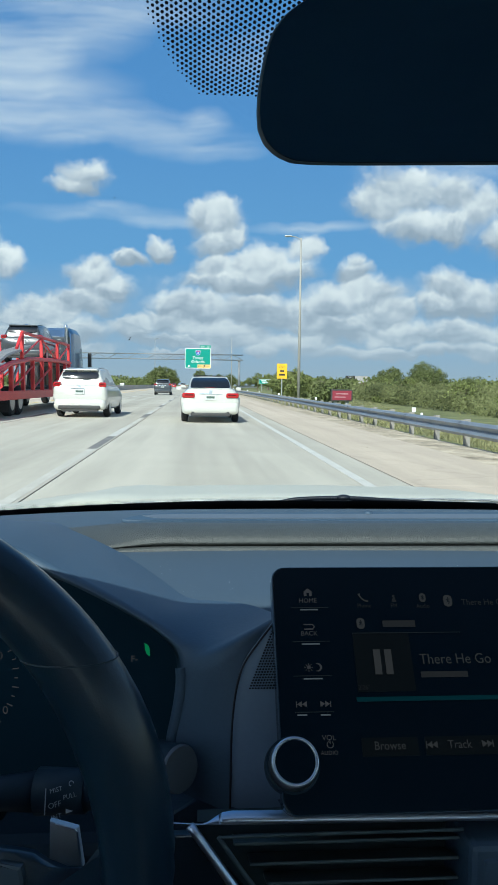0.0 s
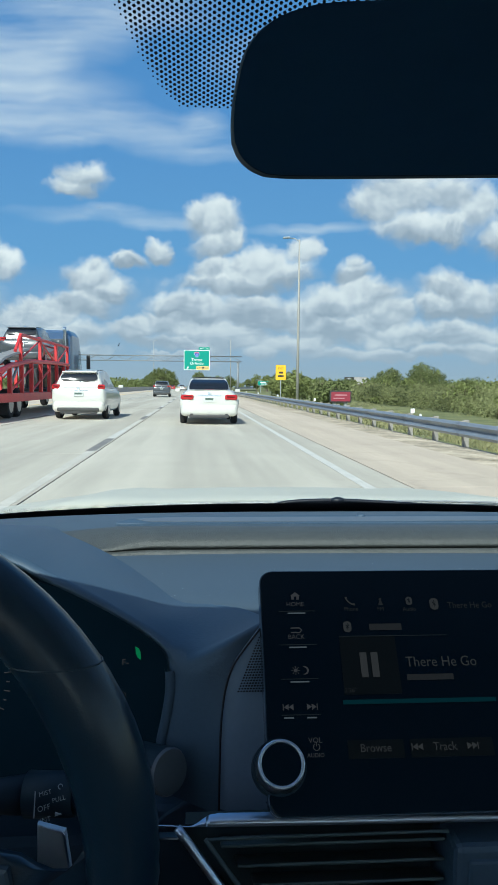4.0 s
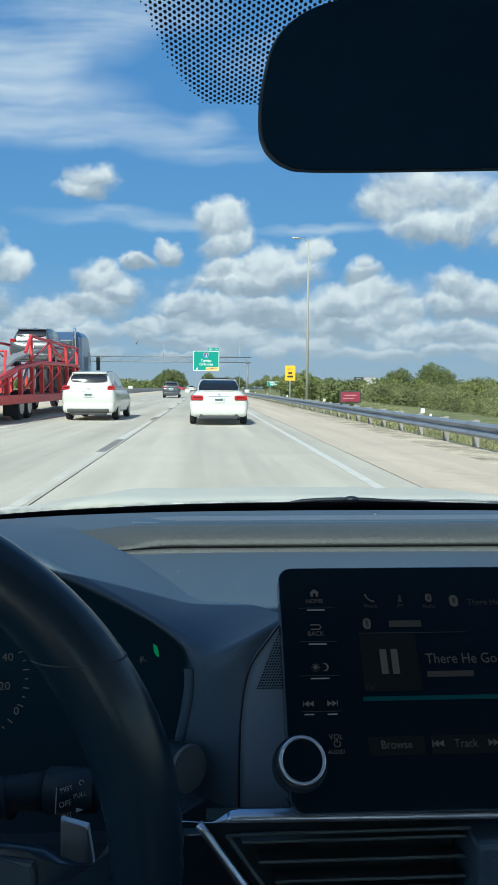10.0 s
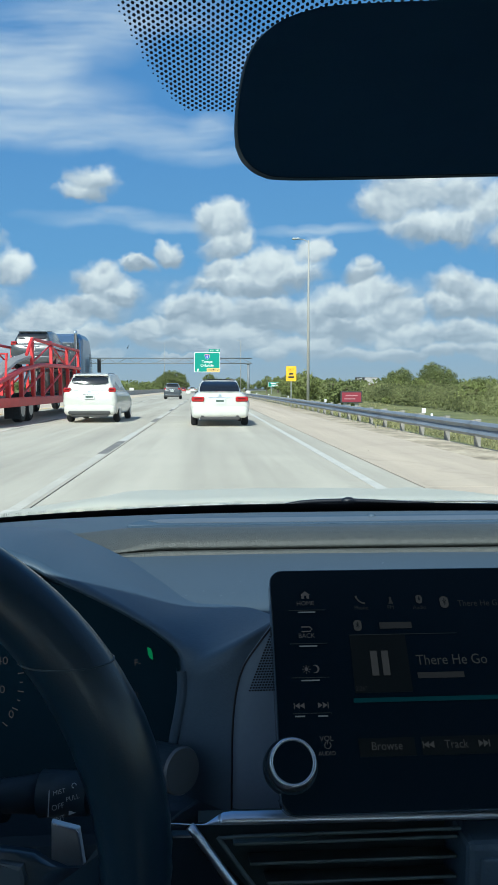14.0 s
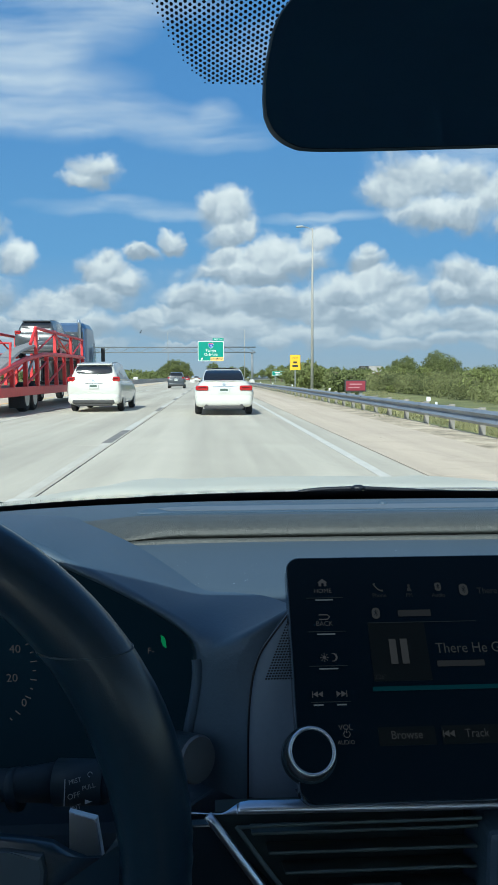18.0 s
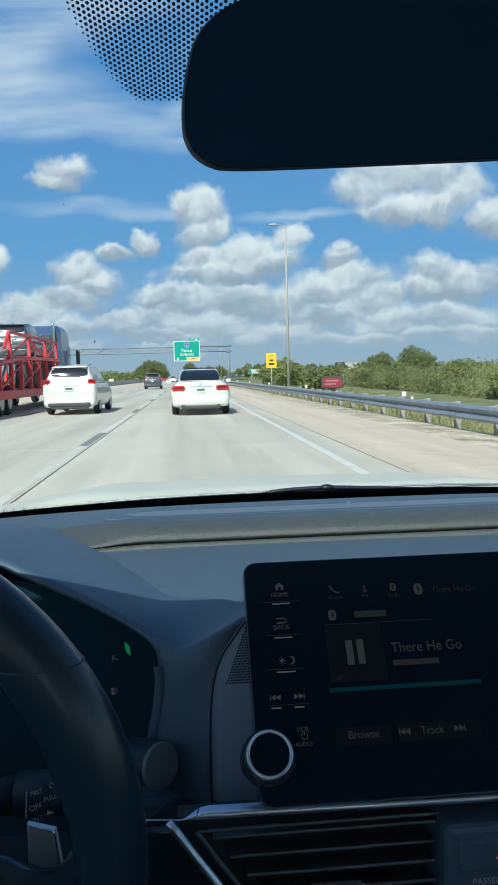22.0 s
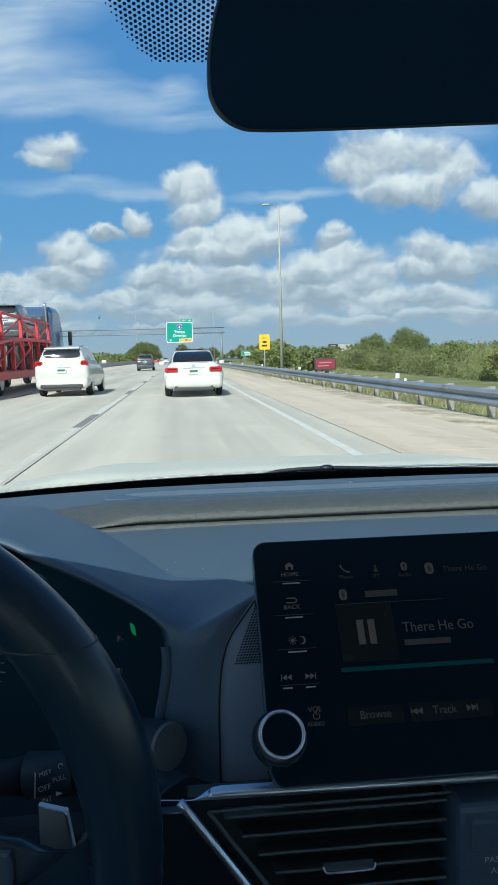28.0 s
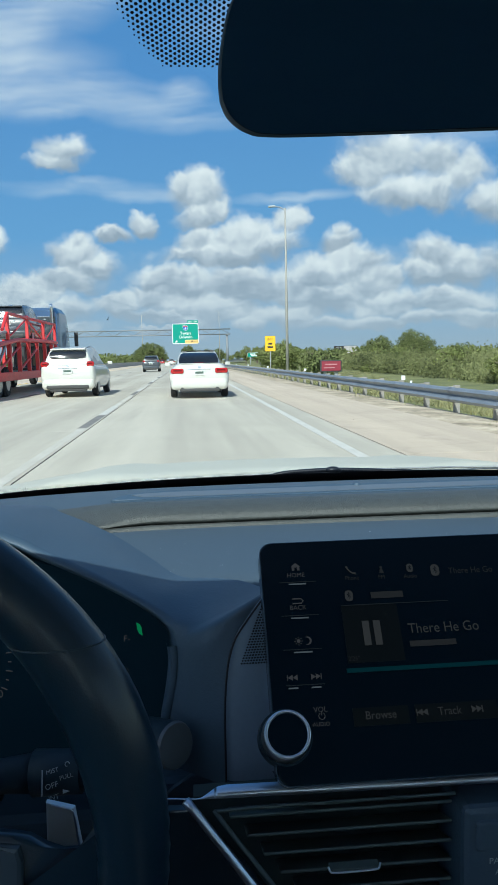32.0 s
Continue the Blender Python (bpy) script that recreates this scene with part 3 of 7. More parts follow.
    lit = math_node("ADD", lit, math_node("MULTIPLY", math_node("SUBTRACT", banks, 0.5), near_land.outputs[0]))
    tone = nt.nodes.new("ShaderNodeValToRGB")
    e = tone.color_ramp.elements
    e[0].position, e[0].color = 0.05, (0.37, 0.435, 0.52, 1)
    e[1].position, e[1].color = 0.95, (0.97, 0.975, 0.98, 1)
    for pos, c in ((0.35, (0.53, 0.59, 0.67)), (0.62, (0.78, 0.81, 0.85))):
        e.new(pos).color = (*c, 1)
    L(lit, tone.inputs[0])
    # haze towards the horizon
    far_air = node("ShaderNodeMapRange")
    far_air.interpolation_type = "SMOOTHSTEP"
    far_air.inputs["From Min"].default_value = 0.0
    far_air.inputs["From Max"].default_value = 0.15
    far_air.inputs["To Min"].default_value = 0.78
    far_air.inputs["To Max"].default_value = 0.0
    L(height.outputs["Z"], far_air.inputs["Value"])
    dim = nt.nodes.new("ShaderNodeMix")
    dim.data_type = "RGBA"
    L(far_air.outputs[0], dim.inputs["Factor"])
    L(tone.outputs[0], dim.inputs["A"])
    dim.inputs["B"].default_value = (0.43, 0.52, 0.62, 1)

    place = node("ShaderNodeSeparateXYZ")
    L(co, place.inputs[0])
    air = nt.nodes.new("ShaderNodeValToRGB")
    e = air.color_ramp.elements
    e[0].position, e[0].color = 0.0, (0.40, 0.49, 0.58, 1)
    e[1].position, e[1].color = 1.0, (0.045, 0.19, 0.52, 1)
    for pos, c in ((0.06, (0.34, 0.49, 0.66)), (0.16, (0.18, 0.40, 0.70)), (0.36, (0.125, 0.315, 0.65)), (0.6, (0.095, 0.265, 0.58))):
        e.new(pos).color = (*c, 1)
    L(math_node("MULTIPLY", place.outputs["Z"], 1.0), air.inputs[0])

    # cirrus: noise drawn out along a slightly falling line
    rot = nt.nodes.new("ShaderNodeMapping")
    rot.inputs["Rotation"].default_value = (0, radians(-10), 0)
    rot.inputs["Scale"].default_value = (3.2, 1, 26)
    L(warped(co, 5, 0.05), rot.inputs["Vector"])
    streak = noise_at(rot.outputs[0], 1.0, 7.0, 0.62).outputs["Fac"]
    ctotal, _ = field(warped(co, 7, 0.05), CIRRUS, False)
    veil = math_node("MULTIPLY", math_node("MINIMUM", ctotal, 1.0), math_node("MULTIPLY_ADD", streak, 2.1, -0.60, clamp=True))
    veil = math_node("MULTIPLY", veil, 0.85, clamp=True)
    m1 = nt.nodes.new("ShaderNodeMix")
    m1.data_type = "RGBA"
    L(veil, m1.inputs["Factor"])
    L(air.outputs[0], m1.inputs["A"])
    m1.inputs["B"].default_value = (0.80, 0.85, 0.91, 1)
    m2 = nt.nodes.new("ShaderNodeMix")
    m2.data_type = "RGBA"
    L(cover.outputs[0], m2.inputs["Factor"])
    L(m1.outputs["Result"], m2.inputs["A"])
    L(dim.outputs["Result"], m2.inputs["B"])
    em = nt.nodes.new("ShaderNodeEmission")
    em.inputs[1].default_value = 0.91
    L(m2.outputs["Result"], em.inputs[0])
    out = nt.nodes.new("ShaderNodeOutputMaterial")
    L(em.outputs[0], out.inputs[0])
    return m


FAR = 2500.0
bm = bmesh.new()
bm.faces.new([bm.verts.new(c) for c in ((-1.15, 0, -0.01), (1.15, 0, -0.01), (1.15, 0, 1.1), (-1.15, 0, 1.1))])
backdrop = part("backdrop", bm, sky_material(), None, "", kind="structure")
tagged(backdrop, "blue sky with white cumulus and thin cirrus", "sky", kind="structure")
backdrop.location = (0, FAR, 1.14)
backdrop.scale = (FAR, 1, FAR)

# ---- ground: one sheet to the horizon ----
ROAD_L, ROAD_R = -12.4, 4.45


def fall(x):
    """Height of the ground across the road."""
    if x > ROAD_R:
        d = x - ROAD_R
        return -0.06 - min(d, 1.7) * 0.06 - max(0, min(d - 1.7, 8)) * 0.10
    if x < ROAD_L:
        return -0.06 - min(ROAD_L - x, 6) * 0.06
    return -0.06


xs = [-2600, -900, -300, -120, -60, -35, -24, -18, -15, -13.2, ROAD_L, -6, 0, ROAD_R, 5.0, 5.6, 6.3, 7.5, 9, 11, 13.7, 18, 26, 40, 70, 140, 350, 1000, 2600]
ys = [-500, -300, -150, -60, -20] + [i * 6.0 for i in range(-1, 22)] + [140, 165, 200, 240, 300, 380, 480, 600, 800, 1200, 1800, 2499]
rows = []
for y in ys:
    row = []
    for x in xs:
        bump_z = 0.06 * noise.noise((x * 0.21, y * 0.17, 0)) if (x > 5.2 or x < -13) and abs(x) < 100 else 0
        row.append((x, y, fall(x) + bump_z))
    rows.append(row)
ground = part("ground", loft(rows), M["grass"], None, smooth=True)
tagged(ground, "flat mown roadside grass with dry patches", "grass", kind="structure")

# ---- the motorway ----
LANES = (-9.06, -5.37, -1.68, 2.50)
road = part("road", box(-9.2, 2.52, -420, 620, -0.3, -0.012), M["road_base"], None)
tagged(road, "pale worn concrete motorway with three lanes", "road", kind="structure")
shoulder = part("shoulder", box(2.52, ROAD_R, -420, 620, -0.3, -0.03), M["road_base"], None)
tagged(shoulder, "bleached cracked concrete hard shoulder", "shoulder", kind="structure")
shoulder_left = part("shoulder_left", box(ROAD_L, -9.2, -420, 620, -0.3, -0.004), M["shoulder"], None)
tagged(shoulder_left, "pale concrete median shoulder", "shoulder", kind="structure")

# dry strip along the shoulder's edge
rows = []
for i in range(0, 90):
    y = -40 + i * 3.0
    wob = 0.25 * noise.noise((0.3 * y, 2.0, 0))
    rows.append([(ROAD_R + 0.0, y, -0.03), (ROAD_R + 0.5 + wob * 0.4, y, fall(ROAD_R + 0.5) + 0.05), (ROAD_R + 1.25 + wob, y, fall(ROAD_R + 1.25) + 0.045), (ROAD_R + 1.75 + 1.6 * wob, y, fall(ROAD_R + 1.8) - 0.03)])
verge = part("verge", loft(rows), M["dry"], None, smooth=True)
tagged(verge, "strip of dry yellow grass and sand beside the shoulder", "verge", kind="structure")

# road paint
paint = part("edge_line", box(1.93, 2.06, -300, 600, 0.001, 0.005), M["line"], road)
for i in range(-3, 30):
    y0 = 4.0 + i * 12.2
    for k, x in enumerate((-1.70, -5.40)):
        part("lane_dash", box(x - 0.19, x - 0.03, y0, y0 + 3.05, 0.001, 0.005), M["line"], road)
        part("contrast_dash", box(x - 0.19, x - 0.03, y0 - 3.1, y0 - 0.02, 0.001, 0.0045), M["black_line"], road)
for x in (-1.70, -5.40):
    part("seam_seal", box(x - 0.17, x - 0.04, -60, 160, 0.0005, 0.002), M["worn_line"], road, "pale worn strip along the seam")
part("yellow_line", box(-9.16, -9.02, -300, 600, 0.001, 0.005), M["yellow"], road)


def shield(x, y):
    """An interstate shield painted on a lane, drawn out along the road."""
    s = thing("road_shield", (x, y, 0.003), "blue and red route shield painted on the lane", "road marking", "painted route shields")
    out = [(-1.0, 3.2), (-0.6, 3.45), (0, 3.3), (0.6, 3.45), (1.0, 3.2), (1.18, 1.4), (1.0, -0.6), (0.55, -2.2), (0, -3.2), (-0.55, -2.2), (-1.0, -0.6), (-1.18, 1.4)]
    m = Matrix.Translation((x, y, 0.003))
    part("border", plate([(a * 1.1, b * 1.05) for a, b in out], m, 0.002), M["line"], s)
    part("field", plate(out, m, 0.004), M["blue_paint"], s)
    part("band", plate([(-1.1, 2.2), (1.1, 2.2), (1.0, 3.2), (0, 3.3), (-1.0, 3.2)], m, 0.006), M["red_paint"], s)
    text_part("numeral", "4", 3.4, Matrix.Translation((x, y - 0.6, 0.0105)) @ Matrix.Diagonal((0.55, 1.2, 1, 1)), M["line"], s)


shield(0.2, 168)
shield(-3.5, 168)


# ---- the car that carries the camera: body, glass, dashboard ----
CX = 0.19
own = thing("car", (CX, 0, 0), "white saloon car with a dark cabin, seen from inside", "car")


def own_part(name, bm, material, label="", smooth=False):
    return part(name, bm, material, own, label, smooth)


# bonnet: gently crowned, falling towards the nose
rows = []
for y, z in ((1.200, 0.946), (1.212, 0.953), (1.4, 0.938), (1.6, 0.919), (1.8, 0.898), (1.95, 0.872), (2.1, 0.83), (2.22, 0.77), (2.28, 0.68)):
    row = []
    for k in range(-12, 13):
        u = k / 12
        w = 0.80 - 0.10 * max(0, (y - 1.2)) ** 1.5
        crest = 0.010 * math.exp(-((abs(u) - 0.46) / 0.07) ** 2)
        row.append((CX + u * w, y, z - 0.075 * abs(u) ** 2.6 + (crest if y < 2 else 0)))
    rows.append(row)
own_part("bonnet", loft(rows), M["bonnet"], "glossy white bonnet", True)
own_part("front_bumper", box(CX - 0.86, CX + 0.86, 2.02, 2.36, 0.22, 0.66, 0.12, seg=3), M["white_car"])
own_part("grille", box(CX - 0.55, CX + 0.55, 2.33, 2.375, 0.45, 0.64, 0.01), M["black"])
for s in (-1, 1):
    own_part("headlight", box(CX + s * 0.70 - 0.16, CX + s * 0.70 + 0.16, 2.12, 2.3, 0.62, 0.72, 0.03), M["car_glass"])
    arch = []
    for cy in (1.5, -1.33):
        arch += [(cy + 0.37 * math.cos(radians(k)), 0.33 + 0.37 * math.sin(radians(k))) for k in range(0, 181, 15)]
    side = [(-2.48, 0.36), (-2.5, 0.82), (-2.2, 0.93), (-1.7, 0.925), (0.0, 0.905), (1.15, 0.90), (1.7, 0.87), (2.1, 0.79), (2.28, 0.62), (2.3, 0.36), (1.87, 0.24)] + arch[:13] + [(1.13, 0.22), (-0.96, 0.22)] + arch[13:] + [(-1.70, 0.26)]
    own_part("body_side", plate(side, frame_of((CX + s * 0.86, 0, 0), (0, 1, 0), (0, 0, 1)), 0.035 if s > 0 else -0.035), M["white_car"], "white side panel with wheel arches")
    own_part("shoulder_panel", loft([[(CX + s * 0.87, y, z) for y, z in ((-2.45, 0.84), (-2.2, 0.925), (-1.7, 0.92), (0.0, 0.90), (1.15, 0.895))], [(CX + s * 0.75, y, z + 0.02) for y, z in ((-2.4, 0.88), (-2.2, 0.94), (-1.7, 0.93), (0.0, 0.91), (1.15, 0.905))]]), M["white_car"])
    own_part("wing_top", loft([[(CX + s * 0.87, y, z) for y, z in ((1.15, 0.895), (1.7, 0.86), (2.1, 0.78), (2.27, 0.62))], [(CX + s * (0.79 - d), y, z) for y, z, d in ((1.15, 0.90, 0), (1.7, 0.868, 0.04), (2.1, 0.785, 0.1), (2.27, 0.63, 0.13))]]), M["white_car"])
    own_part("door_handle", box(CX + s * 0.905 - 0.012, CX + s * 0.905 + 0.012, -0.35, -0.17, 0.76, 0.785, 0.006), M["white_car"])
    own_part("door_trim", box(CX + s * 0.71 - 0.025, CX + s * 0.71 + 0.025, -1.0, 0.5, 0.3, 0.9, 0.02), M["door_grey"])
    own_part("pillar", tube([(CX + s * 0.70, 1.08, 0.93), (CX + s * 0.62, 0.6, 1.16), (CX + s * 0.56, 0.16, 1.335)], 0.035), M["white_car"])
    own_part("centre_pillar", tube([(CX + s * 0.75, -0.45, 0.88), (CX + s * 0.60, -0.48, 1.36)], 0.04), M["black"])
    own_part("rear_pillar", tube([(CX + s * 0.74, -1.7, 0.9), (CX + s * 0.58, -1.15, 1.34)], 0.06), M["white_car"])
    pane = own_part("side_window", loft([[(CX + s * 0.76, 0.98, 0.92), (CX + s * 0.76, -1.6, 0.92)], [(CX + s * 0.585, 0.2, 1.33), (CX + s * 0.585, -1.1, 1.345)]]), M["window"])
    pane.visible_shadow = False
rows = []
for y, z in ((0.245, 1.306), (0.14, 1.345), (0.0, 1.372), (-0.4, 1.40), (-0.9, 1.39), (-1.25, 1.34)):
    rows.append([(CX + 0.62 * k / 8, y, z - 0.05 * abs(k / 8) ** 2.5) for k in range(-8, 9)])
own_part("roof", loft(rows), M["white_car"], "", True)
rows = [[(x, y, z - 0.03) for x, y, z in r] for r in rows]
own_part("headliner", loft(rows), M["headliner"], "grey cloth headliner", True)
own_part("rear_window", loft([[(CX - 0.56, -1.25, 1.32), (CX + 0.56, -1.25, 1.32)], [(CX - 0.66, -1.75, 0.98), (CX + 0.66, -1.75, 0.98)]]), M["rear_glass"]).visible_shadow = False
own_part("boot", box(CX - 0.84, CX + 0.84, -2.45, -1.7, 0.35, 0.98, 0.1, seg=3), M["white_car"])
own_part("rear_bumper", box(CX - 0.88, CX + 0.88, -2.55, -2.35, 0.25, 0.6, 0.06), M["white_car"])
own_part("floor_pan", box(CX - 0.78, CX + 0.78, -2.3, 2.1, 0.2, 0.26), M["carpet"])
own_part("bulkhead", box(CX - 0.74, CX + 0.74, 1.0, 1.08, 0.26, 0.90), M["carpet"])
own_part("rear_shelf", box(CX - 0.7, CX + 0.7, -1.74, -1.3, 0.93, 0.96), M["carpet"])
for wx in (-0.775, 0.775):
    for wy in (1.5, -1.33):
        w = own_part("wheel", cyl((CX + wx - 0.11, wy, 0.335), (CX + wx + 0.11, wy, 0.335), 0.335, seg=36), M["tyre"])
        part("rim", cyl((CX + wx - 0.115, wy, 0.335), (CX + wx + 0.115, wy, 0.335), 0.22, seg=28), M["rim"], w)
for sx in (-0.38, 0.38):
    own_part("seat", box(CX + sx - 0.25, CX + sx + 0.25, -0.75, -0.25, 0.26, 0.55, 0.07, seg=3), M["seat"])
    own_part("seat_back", obox(pose(CX + sx, -0.80, 0.80, 12), 0.50, 0.14, 0.62, 0.06, seg=3), M["seat"])
    own_part("head_rest", obox(pose(CX + sx, -0.90, 1.20, 12), 0.26, 0.10, 0.17, 0.045, seg=3), M["seat"])
own_part("rear_bench", box(CX - 0.62, CX + 0.62, -1.45, -1.0, 0.26, 0.55, 0.07, seg=3), M["seat"])
own_part("rear_bench_back", obox(pose(CX, -1.5, 0.75, 20), 1.24, 0.14, 0.55, 0.06, seg=3), M["seat"])

# windscreen: a slanting pane with the black dotted band round the mirror foot
GL0, GL1 = Vector((0, 1.125, 0.962)), Vector((0, 0.13, 1.34))
rows = []
for t in (-0.55, 0, 1, 2, 3, 4, 5, 6, 7, 8):
    p = GL0.lerp(GL1, t / 8)
    w = 0.70 - 0.13 * t / 8
    sag = 0.024 * max(0.0, 1 - max(t, 0) / 3)
    rows.append([(CX + w * k / 10, p.y - 0.10 * abs(k / 10) ** 2.4, p.z - sag * abs(k / 10) ** 2.4) for k in range(-10, 11)])
rows_glass = rows
pane = own_part("windscreen", loft(rows), M["windscreen"], "clear windscreen with a dotted black band at the top", True)
along = (GL1 - GL0).normalized()
out_n = Vector((0, along.z, -along.y))
bm = bmesh.new()
MX = 0.125
for j in range(0, 56):
    for i in range(-105, 106):
        x = MX + i * 0.00172
        s = 0.8488 + (j + 0.5 * (i % 2)) * 0.0027
        lean = max(0.0, (s - 0.8478) / 0.055)
        half = MX + 0.026 * lean ** 0.6
        edge = min(half - abs(x - MX), (s - 0.8470) * 1.2)
        if s > 1.0 or edge < 0:
            continue
        r = 0.00071 * min(1.0, 0.48 + edge / 0.0075)
        c = GL0 + along * s - out_n * 0.0015
        c.x = x
        ring = [bm.verts.new(c + Vector((1, 0, 0)) * (r * math.cos(a * math.pi / 3)) + along * (1.28 * r * math.sin(a * math.pi / 3))) for a in range(6)]
        bm.faces.new(ring)
part("frit_dots", bm, M["frit"], pane, "pattern of black enamel dots", kind="stuff")
part("frit_foot", loft([[Vector(p) - out_n * 0.001 for p in rows_glass[0]], [Vector(p) - out_n * 0.001 for p in rows_glass[1]], [Vector(p).lerp(Vector(q), 0.145) - out_n * 0.001 for p, q in zip(rows_glass[1], rows_glass[2])]]), M["frit"], pane)
bm = bmesh.new()
for row_k in range(4):
    for k in range(620):
        u = (k + 0.5 * (row_k % 2)) / 620 * 20
        a = min(int(u), 19)
        q0 = Vector(rows_glass[1][a]).lerp(Vector(rows_glass[1][a + 1]), u - a)
        q1 = Vector(rows_glass[2][a]).lerp(Vector(rows_glass[2][a + 1]), u - a)
        c = q0.lerp(q1, 0.172 + 0.046 * row_k) - out_n * 0.001
        r = 0.00098 - 0.00014 * row_k
        bm.faces.new([bm.verts.new(c + Vector((1, 0, 0)) * (r * math.cos(v * math.pi / 3)) + along * (2.1 * r * math.sin(v * math.pi / 3))) for v in range(6)])
part("frit_edge_dots", bm, M["frit"], pane, "rows of small black dots along the foot", kind="stuff")
part("frit_band", loft([[GL0 + along * 1.0 + Vector((CX - 0.55, 0, -0.003)), GL0 + along * 1.0 + Vector((CX + 0.55, 0, -0.003))], [GL0 + along * 1.064 + Vector((CX - 0.55, 0, -0.003)), GL0 + along * 1.064 + Vector((CX + 0.55, 0, -0.003))]]), M["frit"], pane)
for x, y, z, r in ((-0.052, 0.563, 1.172, 0.0006), (-0.0512, 0.5615, 1.1733, 0.0004), (-0.045, 0.40, 1.2345, 0.0003), (0.14, 0.70, 1.1205, 0.0005), (0.19, 0.83, 1.071, 0.0005)):
    bm = bmesh.new()
    bmesh.ops.create_icosphere(bm, subdivisions=1, radius=r, matrix=Matrix.Translation((x, y, z)))
    part("speck", bm, M["frit"], pane, "dark speck of dirt")

# cowl under the glass
own_part("cowl", loft([[(CX + 0.74 * k / 8, y, z - 0.060 * abs(k / 8) ** 2.4) for k in range(-8, 9)] for y, z in ((1.205, 0.936), (1.198, 0.9490), (1.185, 0.950), (1.15, 0.946), (1.06, 0.953))]), M["frit"], "black cowl under the windscreen")
own_part("bonnet_seal", tube(curve([(CX - 0.72, 1.19, 0.885), (-0.33, 1.205, 0.929), (-0.19, 1.205, 0.942), (-0.08, 1.205, 0.949), (0.1, 1.205, 0.953), (0.5, 1.205, 0.953), (CX + 0.7, 1.19, 0.93)]), 0.0018, 8), M["steel"], "", True)
wiper = own_part("wiper", tube(curve([(0.13, 1.16, 0.956), (0.16, 1.16, 0.9615), (0.229, 1.16, 0.9635), (0.30, 1.16, 0.960), (0.42, 1.155, 0.953), (0.6, 1.14, 0.945), (0.8, 1.12, 0.935)]), 0.0036, 8), M["frit"], "black wiper arm parked under the glass", True)
bm = bmesh.new()
bmesh.ops.create_uvsphere(bm, u_segments=14, v_segments=8, radius=0.0075, matrix=Matrix.Translation((0.229, 1.15, 0.9655)) @ Matrix.Diagonal((1.5, 1, 0.7, 1)))
part("pivot_cap", bm, M["frit"], wiper, smooth=True)
part("blade", tube(curve([(0.18, 1.145, 0.9600), (0.3, 1.145, 0.9575), (0.45, 1.14, 0.951), (0.7, 1.12, 0.942)]), 0.003, 6), M["frit"], wiper)

# dashboard: pad, leather roll, lower lip
dash = thing("dashboard", (CX, 0.8, 0.26), "dark grey soft dashboard with a leather-grained roll", "dashboard")
PAD = ((1.085, 0.955), (1.03, 0.9680), (0.96, 0.9705), (0.905, 0.968), (0.86, 0.962), (0.80, 0.958), (0.77, 0.955), (0.71, 0.9525), (0.67, 0.951), (0.645, 0.948), (0.625, 0.938), (0.61, 0.915))
rows = [[(CX + 0.68 * k / 14, y, z - 0.032 * abs(k / 14) ** 3) for k in range(-14, 15)] for y, z in PAD]
part("top_pad", loft(rows), M["dash"], dash, "grey soft-touch dashboard top", True)
part("body", box(CX - 0.70, CX + 0.70, 0.62, 1.02, 0.30, 0.930, 0.02), M["black"], dash)
ROLL = ((0.902, 0.966), (0.893, 0.972), (0.878, 0.9765), (0.857, 0.9785), (0.838, 0.977), (0.824, 0.9725), (0.817, 0.967), (0.8175, 0.9645), (0.822, 0.9615), (0.826, 0.9595), (0.823, 0.9600), (0.819, 0.9615), (0.815, 0.9618), (0.812, 0.9605), (0.811, 0.956))


def roll_height(x, y, z):
    """The roll dies out into the pad at its driver's end."""
    x0 = -0.200 + (0.902 - y) / 0.091 * 0.080
    lift = min(1.0, max(0.0, (x - x0) / 0.095))
    lift = lift * lift * (3 - 2 * lift)
    low = np.interp(y, (0.77, 0.80, 0.86, 0.905), (0.955, 0.958, 0.962, 0.968)) - 0.0012
    return low + (z - low) * lift


rows = []
for y, z in ROLL:
    x0 = -0.200 + (0.902 - y) / 0.091 * 0.080
    row = []
    for k in range(51):
        x = x0 + (0.86 - x0) * (k / 50) ** 1.7
        row.append((x, y - 0.018 * max(0, (x + 0.07) / 0.93) ** 1.5, roll_height(x, y, z + 0.003 * max(0, x))))
    rows.append(row)
roll = part("leather_roll", loft(rows), M["leather"], dash, "grained leather roll along the dashboard", True)
bm = bmesh.new()
rd = random.Random(8)
for k in range(150):
    x, y = rd.uniform(-0.10, 0.34), rd.choice((rd.uniform(0.655, 0.775), rd.uniform(0.66, 0.76)))
    z = float(np.interp(y, (0.645, 0.67, 0.71, 0.77), (0.948, 0.951, 0.9525, 0.955))) + 0.0004
    bmesh.ops.create_icosphere(bm, subdivisions=1, radius=rd.uniform(0.0001, 0.0003), matrix=Matrix.Translation((x, y, z)) @ Matrix.Diagonal((1.4, 1.2, 0.7, 1)))
part("dust_specks", bm, M["dust"], dash, "scattered pale dust specks", kind="stuff")
bm = bmesh.new()
for k in range(240):
    x = -0.06 + k * 0.0037
    dy = 0.018 * ((x + 0.07) / 0.93) ** 1.5
    zz = roll_height(x, 0.815, 0.9616 + 0.003 * max(0, x))
    obox(pose(x, 0.8148 - dy, zz, 0, 0, 6), 0.0024, 0.0011, 0.0010, bm=bm)
part("stitching", bm, M["thread"], roll, "row of pale stitches", kind="stuff")
SL = pose(0, 0.944, 0.9690, 9)
